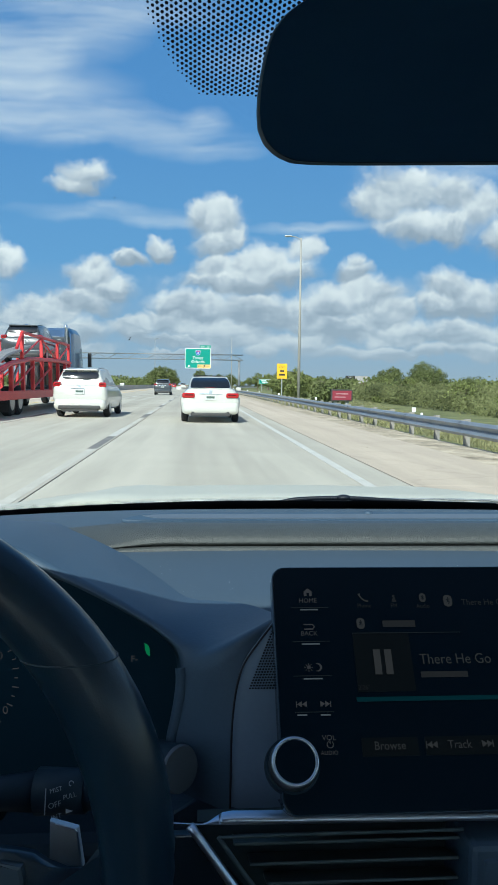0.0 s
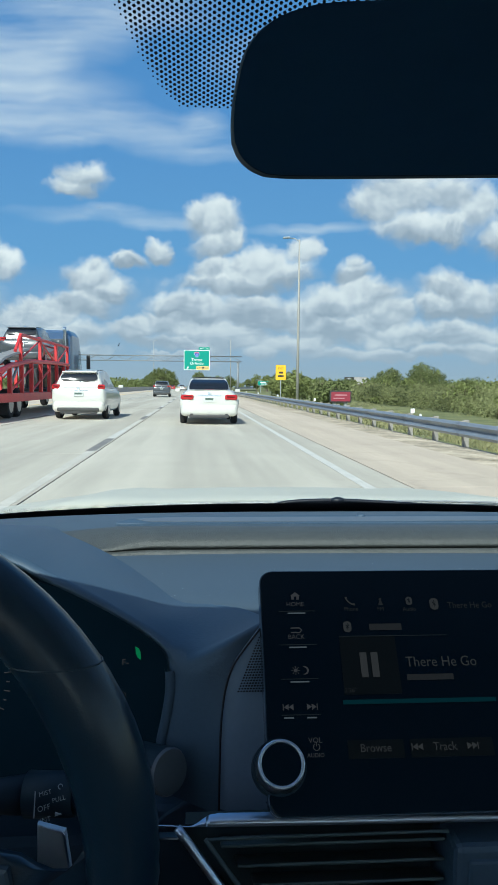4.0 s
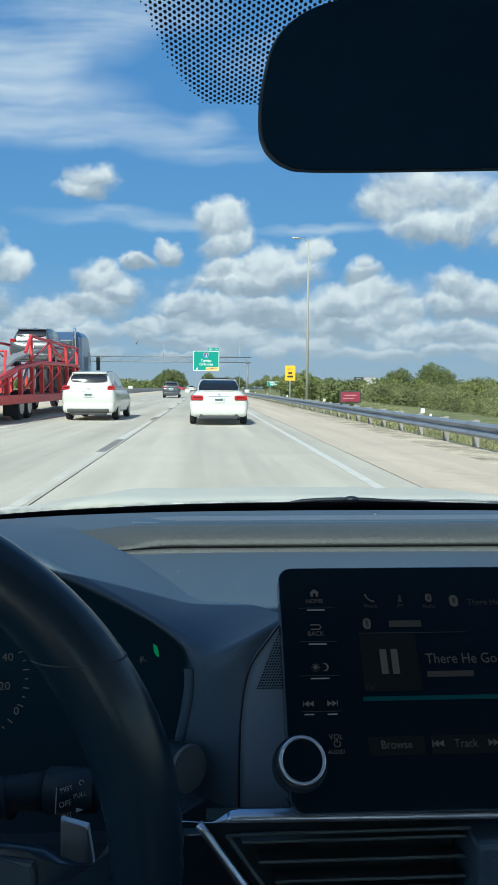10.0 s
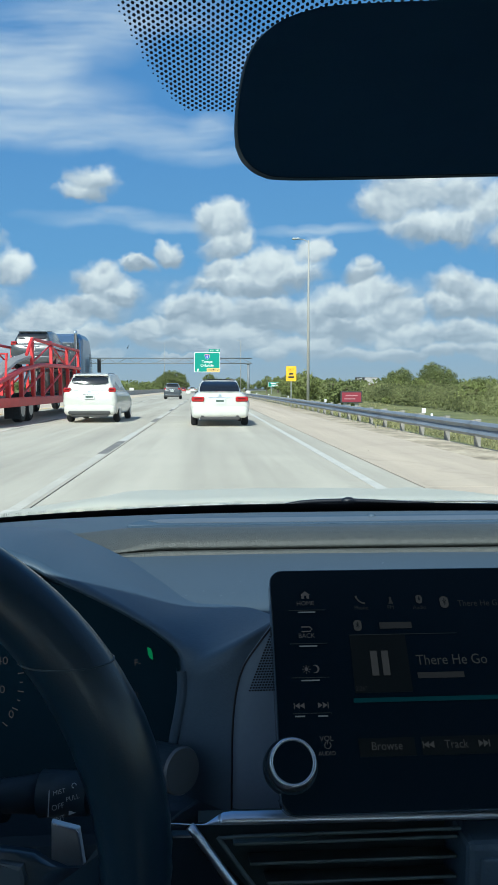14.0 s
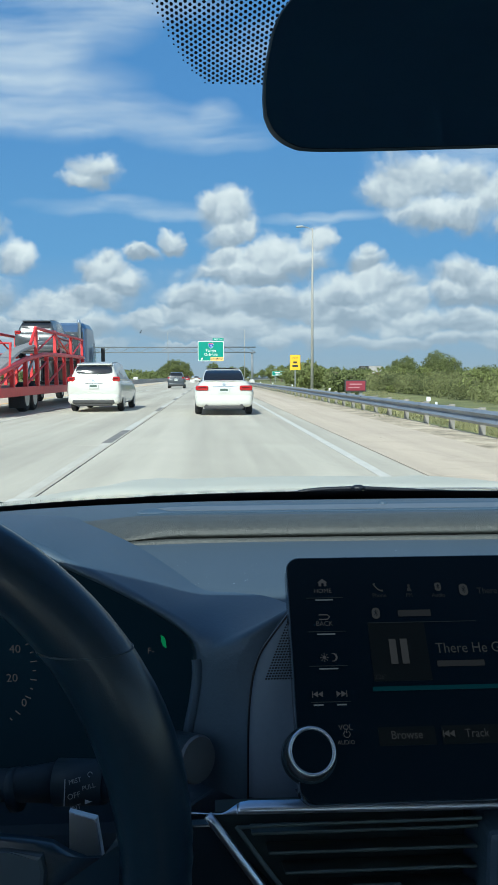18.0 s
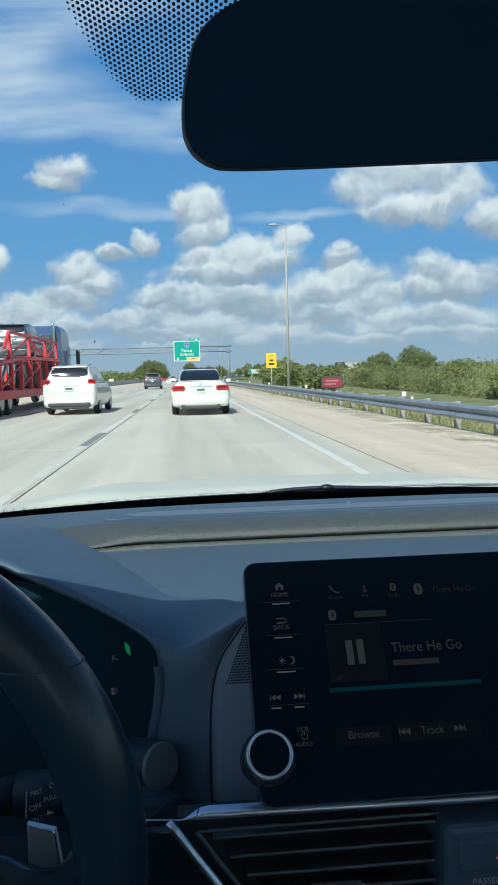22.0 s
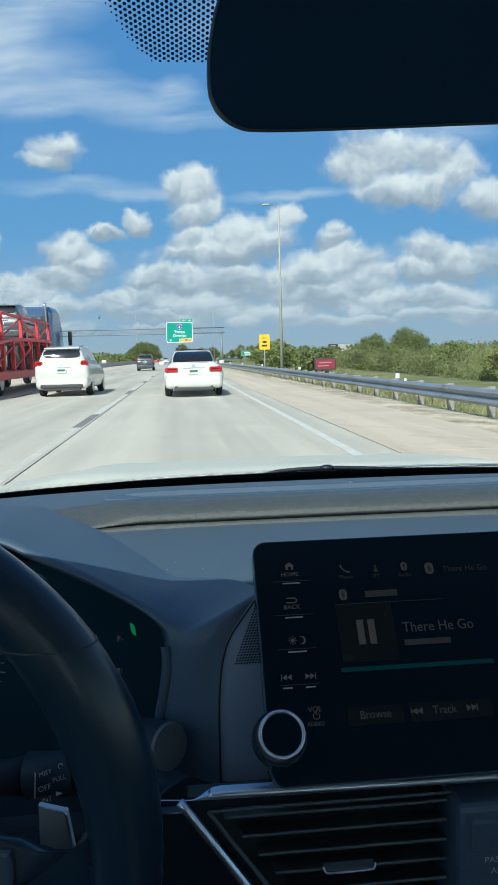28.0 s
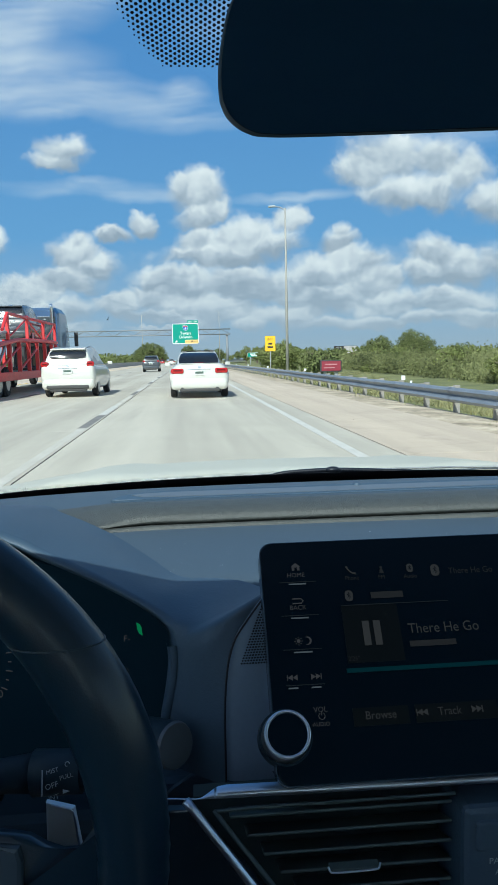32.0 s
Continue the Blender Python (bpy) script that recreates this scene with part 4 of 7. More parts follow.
slot = part("defrost_slot", plate([(-0.094, -0.011), (-0.088, -0.0135), (-0.05, -0.0145), (0.62, -0.014), (0.62, 0.018), (-0.03, 0.014), (-0.066, 0.009), (-0.084, 0.000)], SL, 0.004, bevel=0.0015), M["visor"], dash)
part("slot_opening", plate([(-0.070, 0.0015), (-0.055, -0.0075), (-0.02, -0.0095), (0.60, -0.009), (0.60, 0.008), (-0.02, 0.0075), (-0.052, 0.005)], SL @ Matrix.Translation((0, 0, 0.004)), 0.0006), M["slot"], slot)
part("sensor_dome", cyl((0.222, 0.955, 0.9745), (0.222, 0.955, 0.9772), 0.0062, 0.0042, 20), M["visor"], slot)

# instrument hood sweeping into the centre stack
A = curve([(-0.62, 0.96, 0.930), (-0.45, 0.96, 0.950), (-0.30, 0.96, 0.961), (-0.225, 0.955, 0.965), (-0.172, 0.925, 0.9675), (-0.146, 0.88, 0.9675), (-0.112, 0.83, 0.966), (-0.0725, 0.773, 0.961), (-0.0355, 0.705, 0.9555), (-0.0085, 0.655, 0.9515), (0.020, 0.645, 0.951), (0.044, 0.630, 0.952), (0.058, 0.59, 0.958), (0.060, 0.548, 0.968), (0.0520, 0.514, 0.977), (0.0395, 0.506, 0.963), (0.0312, 0.503, 0.951), (0.0262, 0.501, 0.936), (0.0236, 0.499, 0.917), (0.0225, 0.495, 0.895), (0.0220, 0.490, 0.850)])
B = curve([(-0.62, 0.60, 0.90), (-0.50, 0.58, 0.97), (-0.34, 0.575, 1.013), (-0.22, 0.572, 1.022), (-0.165, 0.57, 1.0175), (-0.132, 0.57, 1.008), (-0.110, 0.565, 0.998), (-0.088, 0.56, 0.989), (-0.062, 0.555, 0.977), (-0.041, 0.548, 0.967), (-0.030, 0.544, 0.961), (-0.020, 0.538, 0.9555), (-0.013, 0.532, 0.951), (-0.0095, 0.529, 0.946), (-0.0080, 0.527, 0.940), (-0.0078, 0.5265, 0.934), (-0.0080, 0.526, 0.927), (-0.0090, 0.526, 0.918), (-0.0105, 0.525, 0.905), (-0.0130, 0.524, 0.888), (-0.0150, 0.520, 0.850)])
rows = []
for k in range(13):
    t = k / 12
    row = []
    for i, (a, b) in enumerate(zip(A, B)):
        p = a.lerp(b, t)
        p.z += 0.012 * math.sin(math.pi * t ** 1.4) * max(0, 1 - i / 70)
        p += Vector((0, -0.010, 0.003)) * (math.sin(math.pi * t) * math.exp(-((i - 84) / 20) ** 2))
        row.append(p)
    rows.append(row)
# the edge rolls over into the dark recess
for go, deep in ((0.0016, 0.0008), (0.0038, 0.0030), (0.0052, 0.0075), (0.0058, 0.016)):
    row = []
    for b in B:
        d = Vector((-0.15 - b.x, 0, 0.90 - b.z)).normalized()
        row.append(b + d * go + Vector((0, deep, 0)))
    rows.append(row)
hood = part("instrument_hood", loft(rows), M["visor"], dash, "curved dark hood over the instruments", True)
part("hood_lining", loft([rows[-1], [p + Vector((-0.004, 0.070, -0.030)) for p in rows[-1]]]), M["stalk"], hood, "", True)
LIP = curve([(-0.0105, 0.5268, 0.9375), (-0.0098, 0.5268, 0.930), (-0.0100, 0.5265, 0.919), (-0.0125, 0.5260, 0.902), (-0.0160, 0.5255, 0.885), (-0.0175, 0.5250, 0.872)], 4)
part("cluster_trim", loft([[p + Vector((dx, dy, dz)) for p in LIP] for dx, dy, dz in ((0.0012, 0.0, 0.0), (0.0, -0.0012, 0.0), (-0.0040, -0.0004, -0.0005), (-0.0058, 0.0016, -0.001), (-0.0064, 0.010, -0.001))]), M["visor"], dash, "pale curved strip beside the instruments", True)
part("lower_panel", box(CX - 0.70, 0.014, 0.55, 0.66, 0.40, 0.795, 0.012), M["stalk"], dash)
part("knee_panel", box(-0.035, 0.05, 0.515, 0.60, 0.60, 0.84, 0.008), M["visor"], dash)
part("lower_fascia", plate([(-0.05, 0.76), (0.024, 0.76), (0.024, 0.852), (0.010, 0.850), (-0.002, 0.846), (-0.014, 0.838), (-0.03, 0.825)], upright(0, 0.516, 0), 0.004, bevel=0.002), M["visor"], dash)
part("column_shroud", capped([[(-0.30 + 0.075 * math.cos(a * math.pi / 8), y, 0.80 + 0.06 * math.sin(a * math.pi / 8)) for a in range(16)] for y in (0.40, 0.62)]), M["stalk"], dash, "", True)

# cluster behind the wheel
cluster = thing("instrument_cluster", (-0.24, 0.62, 0.87), "dark instrument cluster with a faintly glowing face and a green leaf lamp", "instrument panel")
FACE = [(-0.6, 0.77), (0.006, 0.77), (0.006, 0.920), (-0.008, 0.942), (-0.03, 0.955), (-0.07, 0.970), (-0.12, 0.984), (-0.2, 0.994), (-0.34, 0.988), (-0.5, 0.952), (-0.6, 0.90)]
part("face", plate(FACE, upright(0, 0.606, 0), 0.006), M["dial"], cluster)
for words, x, z in (("40", -0.160, 0.921), ("20", -0.163, 0.897), ("0", -0.154, 0.876)):
    text_part("numeral", words, 0.0095, upright(x, 0.599, z), M["print"], cluster)
gauge = [(-0.20 + 0.055 * math.cos(radians(a)), 0.5985, 0.905 + 0.055 * math.sin(radians(a))) for a in range(-50, 60, 8)]
for k, p in enumerate(gauge):
    part("tick", obox(frame_of(p, (1, 0, 0), (0, 0, 1)) @ Matrix.Rotation(radians(-50 + 8 * k), 4, "Z"), 0.005 if k % 2 else 0.0025, 0.0006, 0.001), M["print"], cluster)
text_part("fuel_mark", "F-", 0.0075, upright(-0.0510, 0.599, 0.917), M["print"], cluster)
bm = box(-0.0552, -0.0528, 0.5985, 0.5995, 0.8905, 0.8925)
box(-0.0552, -0.0528, 0.5985, 0.5995, 0.887, 0.8897, bm=bm)
tube([(-0.0522, 0.599, 0.8878), (-0.0512, 0.599, 0.8880), (-0.0510, 0.599, 0.8912), (-0.0518, 0.599, 0.8922)], 0.0003, 5, bm)
part("fuel_icon", bm, M["print"], cluster)
part("leaf_lamp", plate([(-0.0024, 0.0058), (0.0004, 0.0042), (0.0017, 0.0012), (0.0022, -0.0052), (-0.0006, -0.0030), (-0.0019, 0.0004)], upright(-0.0405, 0.599, 0.9245), 0.001), M["leaf_lamp"], cluster, "lit green leaf lamp")

# start button on a stub to the right of the wheel
button = thing("start_button", (-0.012, 0.50, 0.885), "round dark push button on the dashboard", "button")
BN = Vector((0.68, -0.71, 0.17)).normalized()
BF = Vector((-0.0105, 0.486, 0.8835))
# bezel coloured darker to carry the shade left of and below the cap
part("bezel", cyl(BF - BN * 0.034, BF - BN * 0.002, 0.0150, 0.0158, 32), M["stalk"], button)
part("cap", cyl(BF - BN * 0.002, BF, 0.0158, 0.0146, 32), M["slot"], button)

# centre trim with the small speaker grille
TRIM = [tuple(p)[:2] for p in curve([(0.0540, 0.9785, 0), (0.0418, 0.963, 0), (0.0336, 0.951, 0), (0.0286, 0.936, 0), (0.0260, 0.917, 0), (0.0249, 0.895, 0), (0.0243, 0.855, 0)], 4)]
trim = part("centre_trim", loft([[(x - 0.0025, 0.503 - 0.4 * (0.968 - z) * 0.3, z) for x, z in TRIM], [(x + 0.003, 0.500 - 0.4 * (0.968 - z) * 0.3, z) for x, z in TRIM], [(0.062, 0.500 - 0.4 * (0.968 - z) * 0.3, z) for x, z in TRIM]]), M["trim"], dash, "grey trim panel beside the display", True)
# black strip laid along the trim edge for the shadow in its gap
part("trim_gap_shade", tube([(x - 0.0022, 0.4995 - 0.12 * (0.968 - z), z) for x, z in TRIM], 0.0008, 6), M["frit"], trim, "dark strip standing for the shade in the gap along the trim edge", True)
bm = bmesh.new()
for j in range(25):
    z = 0.9348 + j * 0.0018
    x_edge = 0.0352 + max(0, (z - 0.9348)) * 0.40
    for i in range(12):
        x = x_edge + i * 0.00195
        if x > 0.0575:
            break
        c = Vector((x, 0.4985 - 0.12 * (0.968 - z), z))
        bm.faces.new([bm.verts.new(c + Vector((math.cos(a * math.pi / 3), -0.25 * math.sin(a * math.pi / 3), math.sin(a * math.pi / 3))) * 0.00076) for a in range(6)])
part("speaker_mesh", bm, M["frit"], trim, "rows of small speaker holes", kind="stuff")

# display unit
PU = Vector((0, 0.5896, 0.8077))


def on_panel(x, v, lift=0.0):
    return frame_of(Vector((x, 0.4103, 0.9)) + PU * v + Vector((0, -0.8077, 0.5896)) * lift, (1, 0, 0), PU)


display = thing("infotainment_display", (CX, 0.45, 0.89), "black glossy car display with buttons and a knob", "car display")
base = on_panel(0, 0)
part("housing", plate(rounded(0.0485, 0.312, -0.005, 0.1455, 0.0085), on_panel(0, 0, -0.014), 0.0135, bevel=0.0012), M["gloss"], display, "", False)
part("front_glass", plate(rounded(0.0495, 0.311, -0.004, 0.1445, 0.0075), on_panel(0, 0, 0), 0.0012, bevel=0.0006), M["screen"], display)
part("rim_edge", tube([on_panel(0, 0, -0.0005) @ Vector((x, y, 0)) for x, y in rounded(0.0488, 0.3117, -0.0047, 0.1452, 0.0082)], 0.0005, 6, closed=True), M["visor"], display, "", True)
part("support", box(0.09, 0.28, 0.52, 0.62, 0.88, 0.935, 0.01), M["black"], display)
LIFT = 0.0020
NARROW = Matrix.Diagonal((0.92, 1, 1, 1))
for words, x, v, s in (("HOME", 0.0713, 0.1214, 0.0042), ("BACK", 0.0706, 0.0996, 0.0042), ("VOL", 0.0778, 0.0364, 0.0044), ("AUDIO", 0.0775, 0.0280, 0.0033)):
    text_part("button_word", words, s, on_panel(x, v, LIFT), M["print"], display)
for x, v, w in ((0.0718, 0.1154, 0.0115), (0.0712, 0.0929, 0.0115), (0.0710, 0.0712, 0.0118), (0.0628, 0.0497, 0.006), (0.0770, 0.0496, 0.006)):
    part("light_bar", obox(on_panel(x, v, LIFT), w, 0.0008, 0.0004), M["lit_bar"], display)
for x, v in ((0.0722, 0.1168), (0.0716, 0.0946), (0.0710, 0.0730), (0.0704, 0.0514)):
    part("button_edge", obox(on_panel(x, v, LIFT), 0.024, 0.0004, 0.0003), M["box_edge"], display)
part("house_icon", plate([(-0.003, -0.0025), (-0.001, -0.0025), (-0.001, 0), (0.001, 0), (0.001, -0.0025), (0.003, -0.0025), (0.003, 0.0005), (0.0038, 0.0005), (0, 0.0035), (-0.0038, 0.0005), (-0.003, 0.0005)], on_panel(0.0716, 0.1268, LIFT) @ Matrix.Scale(0.85, 4), 0.0003), M["print"], display)
part("back_icon", tube([on_panel(0.0710, 0.1040, LIFT) @ Vector(p) for p in ((-0.0035, 0.0015, 0), (0.002, 0.0015, 0), (0.0034, 0, 0), (0.002, -0.0015, 0), (-0.0035, -0.0015, 0))], 0.0004, 5), M["print"], display)
bm = cyl(on_panel(0.0688, 0.0782, LIFT) @ Vector((0, 0, 0)), on_panel(0.0688, 0.0782, LIFT) @ Vector((0, 0, 0.0003)), 0.0012, seg=12)
for k in range(8):
    obox(on_panel(0.0688, 0.0782, LIFT) @ Matrix.Rotation(k * math.pi / 4, 4, "Z") @ Matrix.Translation((0.0022, 0, 0)), 0.001, 0.0004, 0.0003, bm=bm)
part("sun_icon", bm, M["print"], display)
moon = [(0.0026 * math.cos(radians(a)), 0.0026 * math.sin(radians(a))) for a in range(-110, 111, 20)] + [(-0.0008 + 0.0022 * math.cos(radians(a)), 0.0022 * math.sin(radians(a))) for a in range(100, -101, -20)]
part("moon_icon", plate(moon, on_panel(0.0745, 0.0782, LIFT), 0.0003), M["print"], display)
for x, d in ((0.0630, -1), (0.0772, 1)):
    bm = obox(on_panel(x + d * 0.0034, 0.056, LIFT), 0.0005, 0.0036, 0.0003)
    for k in (-0.0016, 0.0014):
        plate([(d * (k - 0.0013), -0.0018), (d * (k + 0.0016), 0), (d * (k - 0.0013), 0.0018)], on_panel(x, 0.056, LIFT), 0.0003, bm=bm)
    part("skip_icon", bm, M["print"], display)
ring = [on_panel(0.0783, 0.0327, LIFT) @ Vector((0.0019 * math.cos(radians(a)), 0.0019 * math.sin(radians(a)), 0)) for a in range(115, 426, 20)]
bm = tube(ring, 0.00025, 5)
obox(on_panel(0.0783, 0.0345, LIFT), 0.0005, 0.0024, 0.0003, bm=bm)
part("power_icon", bm, M["print"], display)
# what the display shows
part("phone_icon", tube([on_panel(0.1081, 0.1233, LIFT) @ Vector(p) for p in ((-0.0026, 0.0026, 0), (-0.0020, 0.0008, 0), (-0.0006, -0.0010, 0), (0.0012, -0.0022, 0), (0.0030, -0.0024, 0))], [0.0008, 0.0005, 0.0005, 0.0005, 0.0008], 5), M["text"], display)
for words, x, v, s in (("Phone", 0.1084, 0.1177, 0.0040), ("FM", 0.1282, 0.1175, 0.0040), ("Audio", 0.1476, 0.1172, 0.0040), ("2'26\"", 0.1026, 0.0654, 0.0040)):
    text_part("display_word", words, s, on_panel(x, v, LIFT) @ NARROW, M["faint_text"], display)
for words, x, v, s in (("Browse", 0.1142, 0.0312, 0.0068), ("Track", 0.1567, 0.0312, 0.0068)):
    text_part("display_word", words, s, on_panel(x, v, LIFT) @ NARROW, M["text"], display)
text_part("song_title", "There He Go", 0.0092, on_panel(0.1398, 0.0822, LIFT) @ NARROW, M["text"], display, align="LEFT")
text_part("song_title", "There He Go", 0.0060, on_panel(0.1738, 0.1195, LIFT) @ NARROW, M["faint_text"], display, align="LEFT")
for x, v, w, h in ((0.1545, 0.0728, 0.030, 0.0036), (0.1298, 0.1055, 0.0213, 0.0042)):
    part("unread_line", obox(on_panel(x, v, LIFT), w, h, 0.0003), M["faint_text"], display)
for x, v, k in ((0.1046, 0.1058, 1.0), (0.1648, 0.1206, 1.1), (0.1480, 0.1229, 0.8)):
    part("source_icon", plate(rounded(-0.0026 * k, 0.0026 * k, -0.0036 * k, 0.0036 * k, 0.0022 * k, 3), on_panel(x, v, LIFT), 0.0003), M["text"], display)
    icon_mark = tube([on_panel(x, v, LIFT + 0.0004) @ (Vector(p) * k) for p in ((-0.0010, 0.0011, 0), (0.0010, -0.0010, 0), (0, -0.0022, 0), (0, 0.0022, 0), (0.0010, 0.0010, 0), (-0.0010, -0.0011, 0))], 0.00022, 4)
    part("icon_mark", icon_mark, M["screen"], display)
mast = cyl(on_panel(0.1286, 0.1242, LIFT) @ Vector((0, 0, 0)), on_panel(0.1286, 0.1242, LIFT) @ Vector((0, 0, 0.0003)), 0.0009, seg=8)
plate([(-0.0016, -0.0040), (0.0016, -0.0040), (0.0004, -0.0006), (-0.0004, -0.0006)], on_panel(0.1286, 0.1242, LIFT), 0.0003, bm=mast)
part("mast_icon", mast, M["faint_text"], display)
for x in (0.1128, 0.1200):
    part("pause_bar", obox(on_panel(x, 0.0811, LIFT), 0.0044, 0.0156, 0.0003), M["text"], display)
part("cover_panel", obox(on_panel(0.1168, 0.0811, 0.0016), 0.0365, 0.0365, 0.0003), M["soft_button"], display)
part("source_line", obox(on_panel(0.1340, 0.0996, LIFT), 0.0710, 0.0004, 0.0003), M["box_edge"], display)
part("progress_bar", obox(on_panel(0.1455, 0.0583, LIFT), 0.0970, 0.0026, 0.0003), M["teal"], display, "teal progress bar")
for x, w in ((0.1144, 0.0342), (0.1612, 0.0512)):
    part("soft_button", obox(on_panel(x, 0.0308, 0.0016), w, 0.0106, 0.0003), M["soft_button"], display)
for x, d in ((0.1400, -1), (0.1736, 1)):
    bm = obox(on_panel(x + d * 0.0036, 0.0314, LIFT), 0.0006, 0.004, 0.0003)
    for k in (-0.0016, 0.0016):
        plate([(d * (k - 0.0015), -0.002), (d * (k + 0.0018), 0), (d * (k - 0.0015), 0.002)], on_panel(x, 0.0314, LIFT), 0.0003, bm=bm)
    part("track_icon", bm, M["text"], display)
# volume knob
KN = (0.0555, 0.0222)
knob = part("volume_knob", cyl(on_panel(*KN, 0.001) @ Vector((0, 0, 0)), on_panel(*KN, 0.012) @ Vector((0, 0, 0)), 0.0146, 0.0134, 40), M["dim_chrome"], display, "volume knob with a bright metal ring", True)
part("ring", tube([on_panel(*KN, 0.0125) @ Vector((0.0126 * math.cos(2 * math.pi * k / 40), 0.0126 * math.sin(2 * math.pi * k / 40), 0)) for k in range(40)], 0.0012, 8, closed=True), M["chrome"], knob, "bright metal ring", True)
part("cap", cyl(on_panel(*KN, 0.011) @ Vector((0, 0, 0)), on_panel(*KN, 0.0128) @ Vector((0, 0, 0)), 0.0122, 0.0118, 36), M["screen"], knob)
# dark disc round the knob's foot paints the soft shadow about it
part("knob_shade_disc", cyl(on_panel(*KN, -0.006) @ Vector((0, 0, 0)), on_panel(*KN, 0.0015) @ Vector((0, 0, 0)), 0.0165, 0.0160, 36), M["stalk"], display)

# chrome strip and air vent
rows = []
for x, y, z in curve([(-0.0185, 0.419, 0.8870), (-0.010, 0.4175, 0.8873), (-0.003, 0.416, 0.8876), (0.004, 0.415, 0.8878), (0.012, 0.4145, 0.8880), (0.03, 0.413, 0.8884), (0.17, 0.409, 0.8890), (0.40, 0.405, 0.8890)]):
    k = 0.10 + 0.90 * (lambda u: u * u * (3 - 2 * u))(min(1.0, max(0.0, (x - 0.002) / 0.016)))
    rows.append([(x, y + 0.007 * k, z + 0.0046 * k), (x, y + 0.002 * k, z + 0.0042 * k), (x, y, z + 0.0028 * k), (x, y, z + 0.0002), (x, y + 0.002, z - 0.0008)])
part("chrome_strip", loft(rows), M["chrome"], dash, "bright metal strip under the display", True)
part("ledge", loft([[(0.052, 0.424, 0.8895), (0.16, 0.416, 0.8925), (0.40, 0.412, 0.8925)], [(0.052, 0.47, 0.870), (0.16, 0.47, 0.885), (0.40, 0.47, 0.885)]]), M["gloss"], dash)
vent = thing("air_vent", (0.085, 0.42, 0.80), "black air vent with horizontal slats and a metal edge", "air vent")
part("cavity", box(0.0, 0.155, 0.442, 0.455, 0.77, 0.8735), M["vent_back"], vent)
part("left_edge", tube(curve([(-0.0044, 0.4155, 0.8876), (0.011, 0.410, 0.8685), (0.027, 0.405, 0.848), (0.044, 0.400, 0.825), (0.060, 0.396, 0.800)], 3), 0.0027, 8), M["chrome"], vent, "bright slanting metal edge", True)
part("inner_edge", tube(curve([(0.012, 0.414, 0.881), (0.023, 0.411, 0.866), (0.039, 0.406, 0.846), (0.056, 0.401, 0.823), (0.072, 0.397, 0.800)], 3), 0.0015, 6), M["slat"], vent, "", True)
part("upper_edge", tube(curve([(0.012, 0.414, 0.8805), (0.05, 0.4135, 0.8815), (0.155, 0.412, 0.8825)], 3), 0.0011, 6), M["slat"], vent, "", True)
for k in range(7):
    z = 0.8680 - k * 0.0125
    xa = 0.021 + 0.0098 * k
    part("slat", obox(pose((xa + 0.1555) / 2, 0.432, z, -22), 0.1555 - xa, 0.030, 0.0020, 0.0008), M["slat"], vent)
slider = part("slider", obox(pose(0.093, 0.4095, 0.8430, 20), 0.030, 0.006, 0.0030, 0.0010), M["slat"], vent, "small vent slider with a metal edge")
part("metal_edge", tube(curve([(0.0775, 0.4085, 0.8446), (0.0785, 0.4070, 0.8428), (0.082, 0.4062, 0.8420), (0.104, 0.4062, 0.8422), (0.1075, 0.4070, 0.8430), (0.1085, 0.4085, 0.8448)], 3), 0.0007, 6), M["chrome"], slider, "", True)
part("side_block", plate([(-0.05, 0.77), (0.078, 0.77), (0.062, 0.798), (0.030, 0.842), (-0.003, 0.880), (-0.05, 0.880)], upright(0, 0.424, 0), 0.006, bevel=0.001), M["gloss"], dash)
panel = thing("hazard_panel", (0.19, 0.42, 0.80), "dark button block with a red hazard triangle", "button panel")
part("block", box(0.157, 0.235, 0.404, 0.47, 0.79, 0.8775, 0.004), M["visor"], panel)
part("hazard_button", box(0.1645, 0.225, 0.402, 0.41, 0.850, 0.8695, 0.002), M["visor"], panel)
for k, r in ((1.0, 0.00045), (0.55, 0.00035)):
    part("triangle", tube([(0.1908 + dx * k, 0.4016, 0.8610 + dz * k) for dx, dz in ((-0.0044, -0.0026), (0.0044, -0.0026), (0.0, 0.0056))], r, 5, closed=True), M["hazard"], panel, "red hazard triangle")
text_part("panel_word", "PASSENGER", 0.0055, upright(0.187, 0.4035, 0.8435), M["label"], panel)
text_part("panel_word", "AIR BAG", 0.0055, upright(0.187, 0.4035, 0.8365), M["label"], panel)
part("console", box(0.02, 0.40, 0.42, 0.62, 0.30, 0.80, 0.01), M["black"], dash)
part("glove_panel", box(0.22, CX + 0.70, 0.44, 0.62, 0.40, 0.885, 0.015), M["visor"], dash)

# steering wheel
WM = frame_of((-0.196, 0.35, 0.913), (0.9984, -0.0567, 0), (0, 0.0708, 0.9975))
wheel = thing("steering_wheel", tuple(WM.translation), "black leather steering wheel with stitched seams", "steering wheel")
R0 = 0.168
pts, rad = [], []
N = 96
for k in range(N):
    a = 2 * math.pi * k / N
    pts.append(WM @ Vector((R0 * math.cos(a), R0 * math.sin(a), 0)))
    grip = math.exp(-((math.degrees(a) - 22 + 180) % 360 - 180) ** 2 / 500) + math.exp(-((math.degrees(a) - 158 + 180) % 360 - 180) ** 2 / 500)
    rad.append(0.0165 + 0.0025 * min(1, grip))
part("rim", tube(pts, rad, 20, closed=True), M["wheel_leather"], wheel, "smooth black leather rim", True)
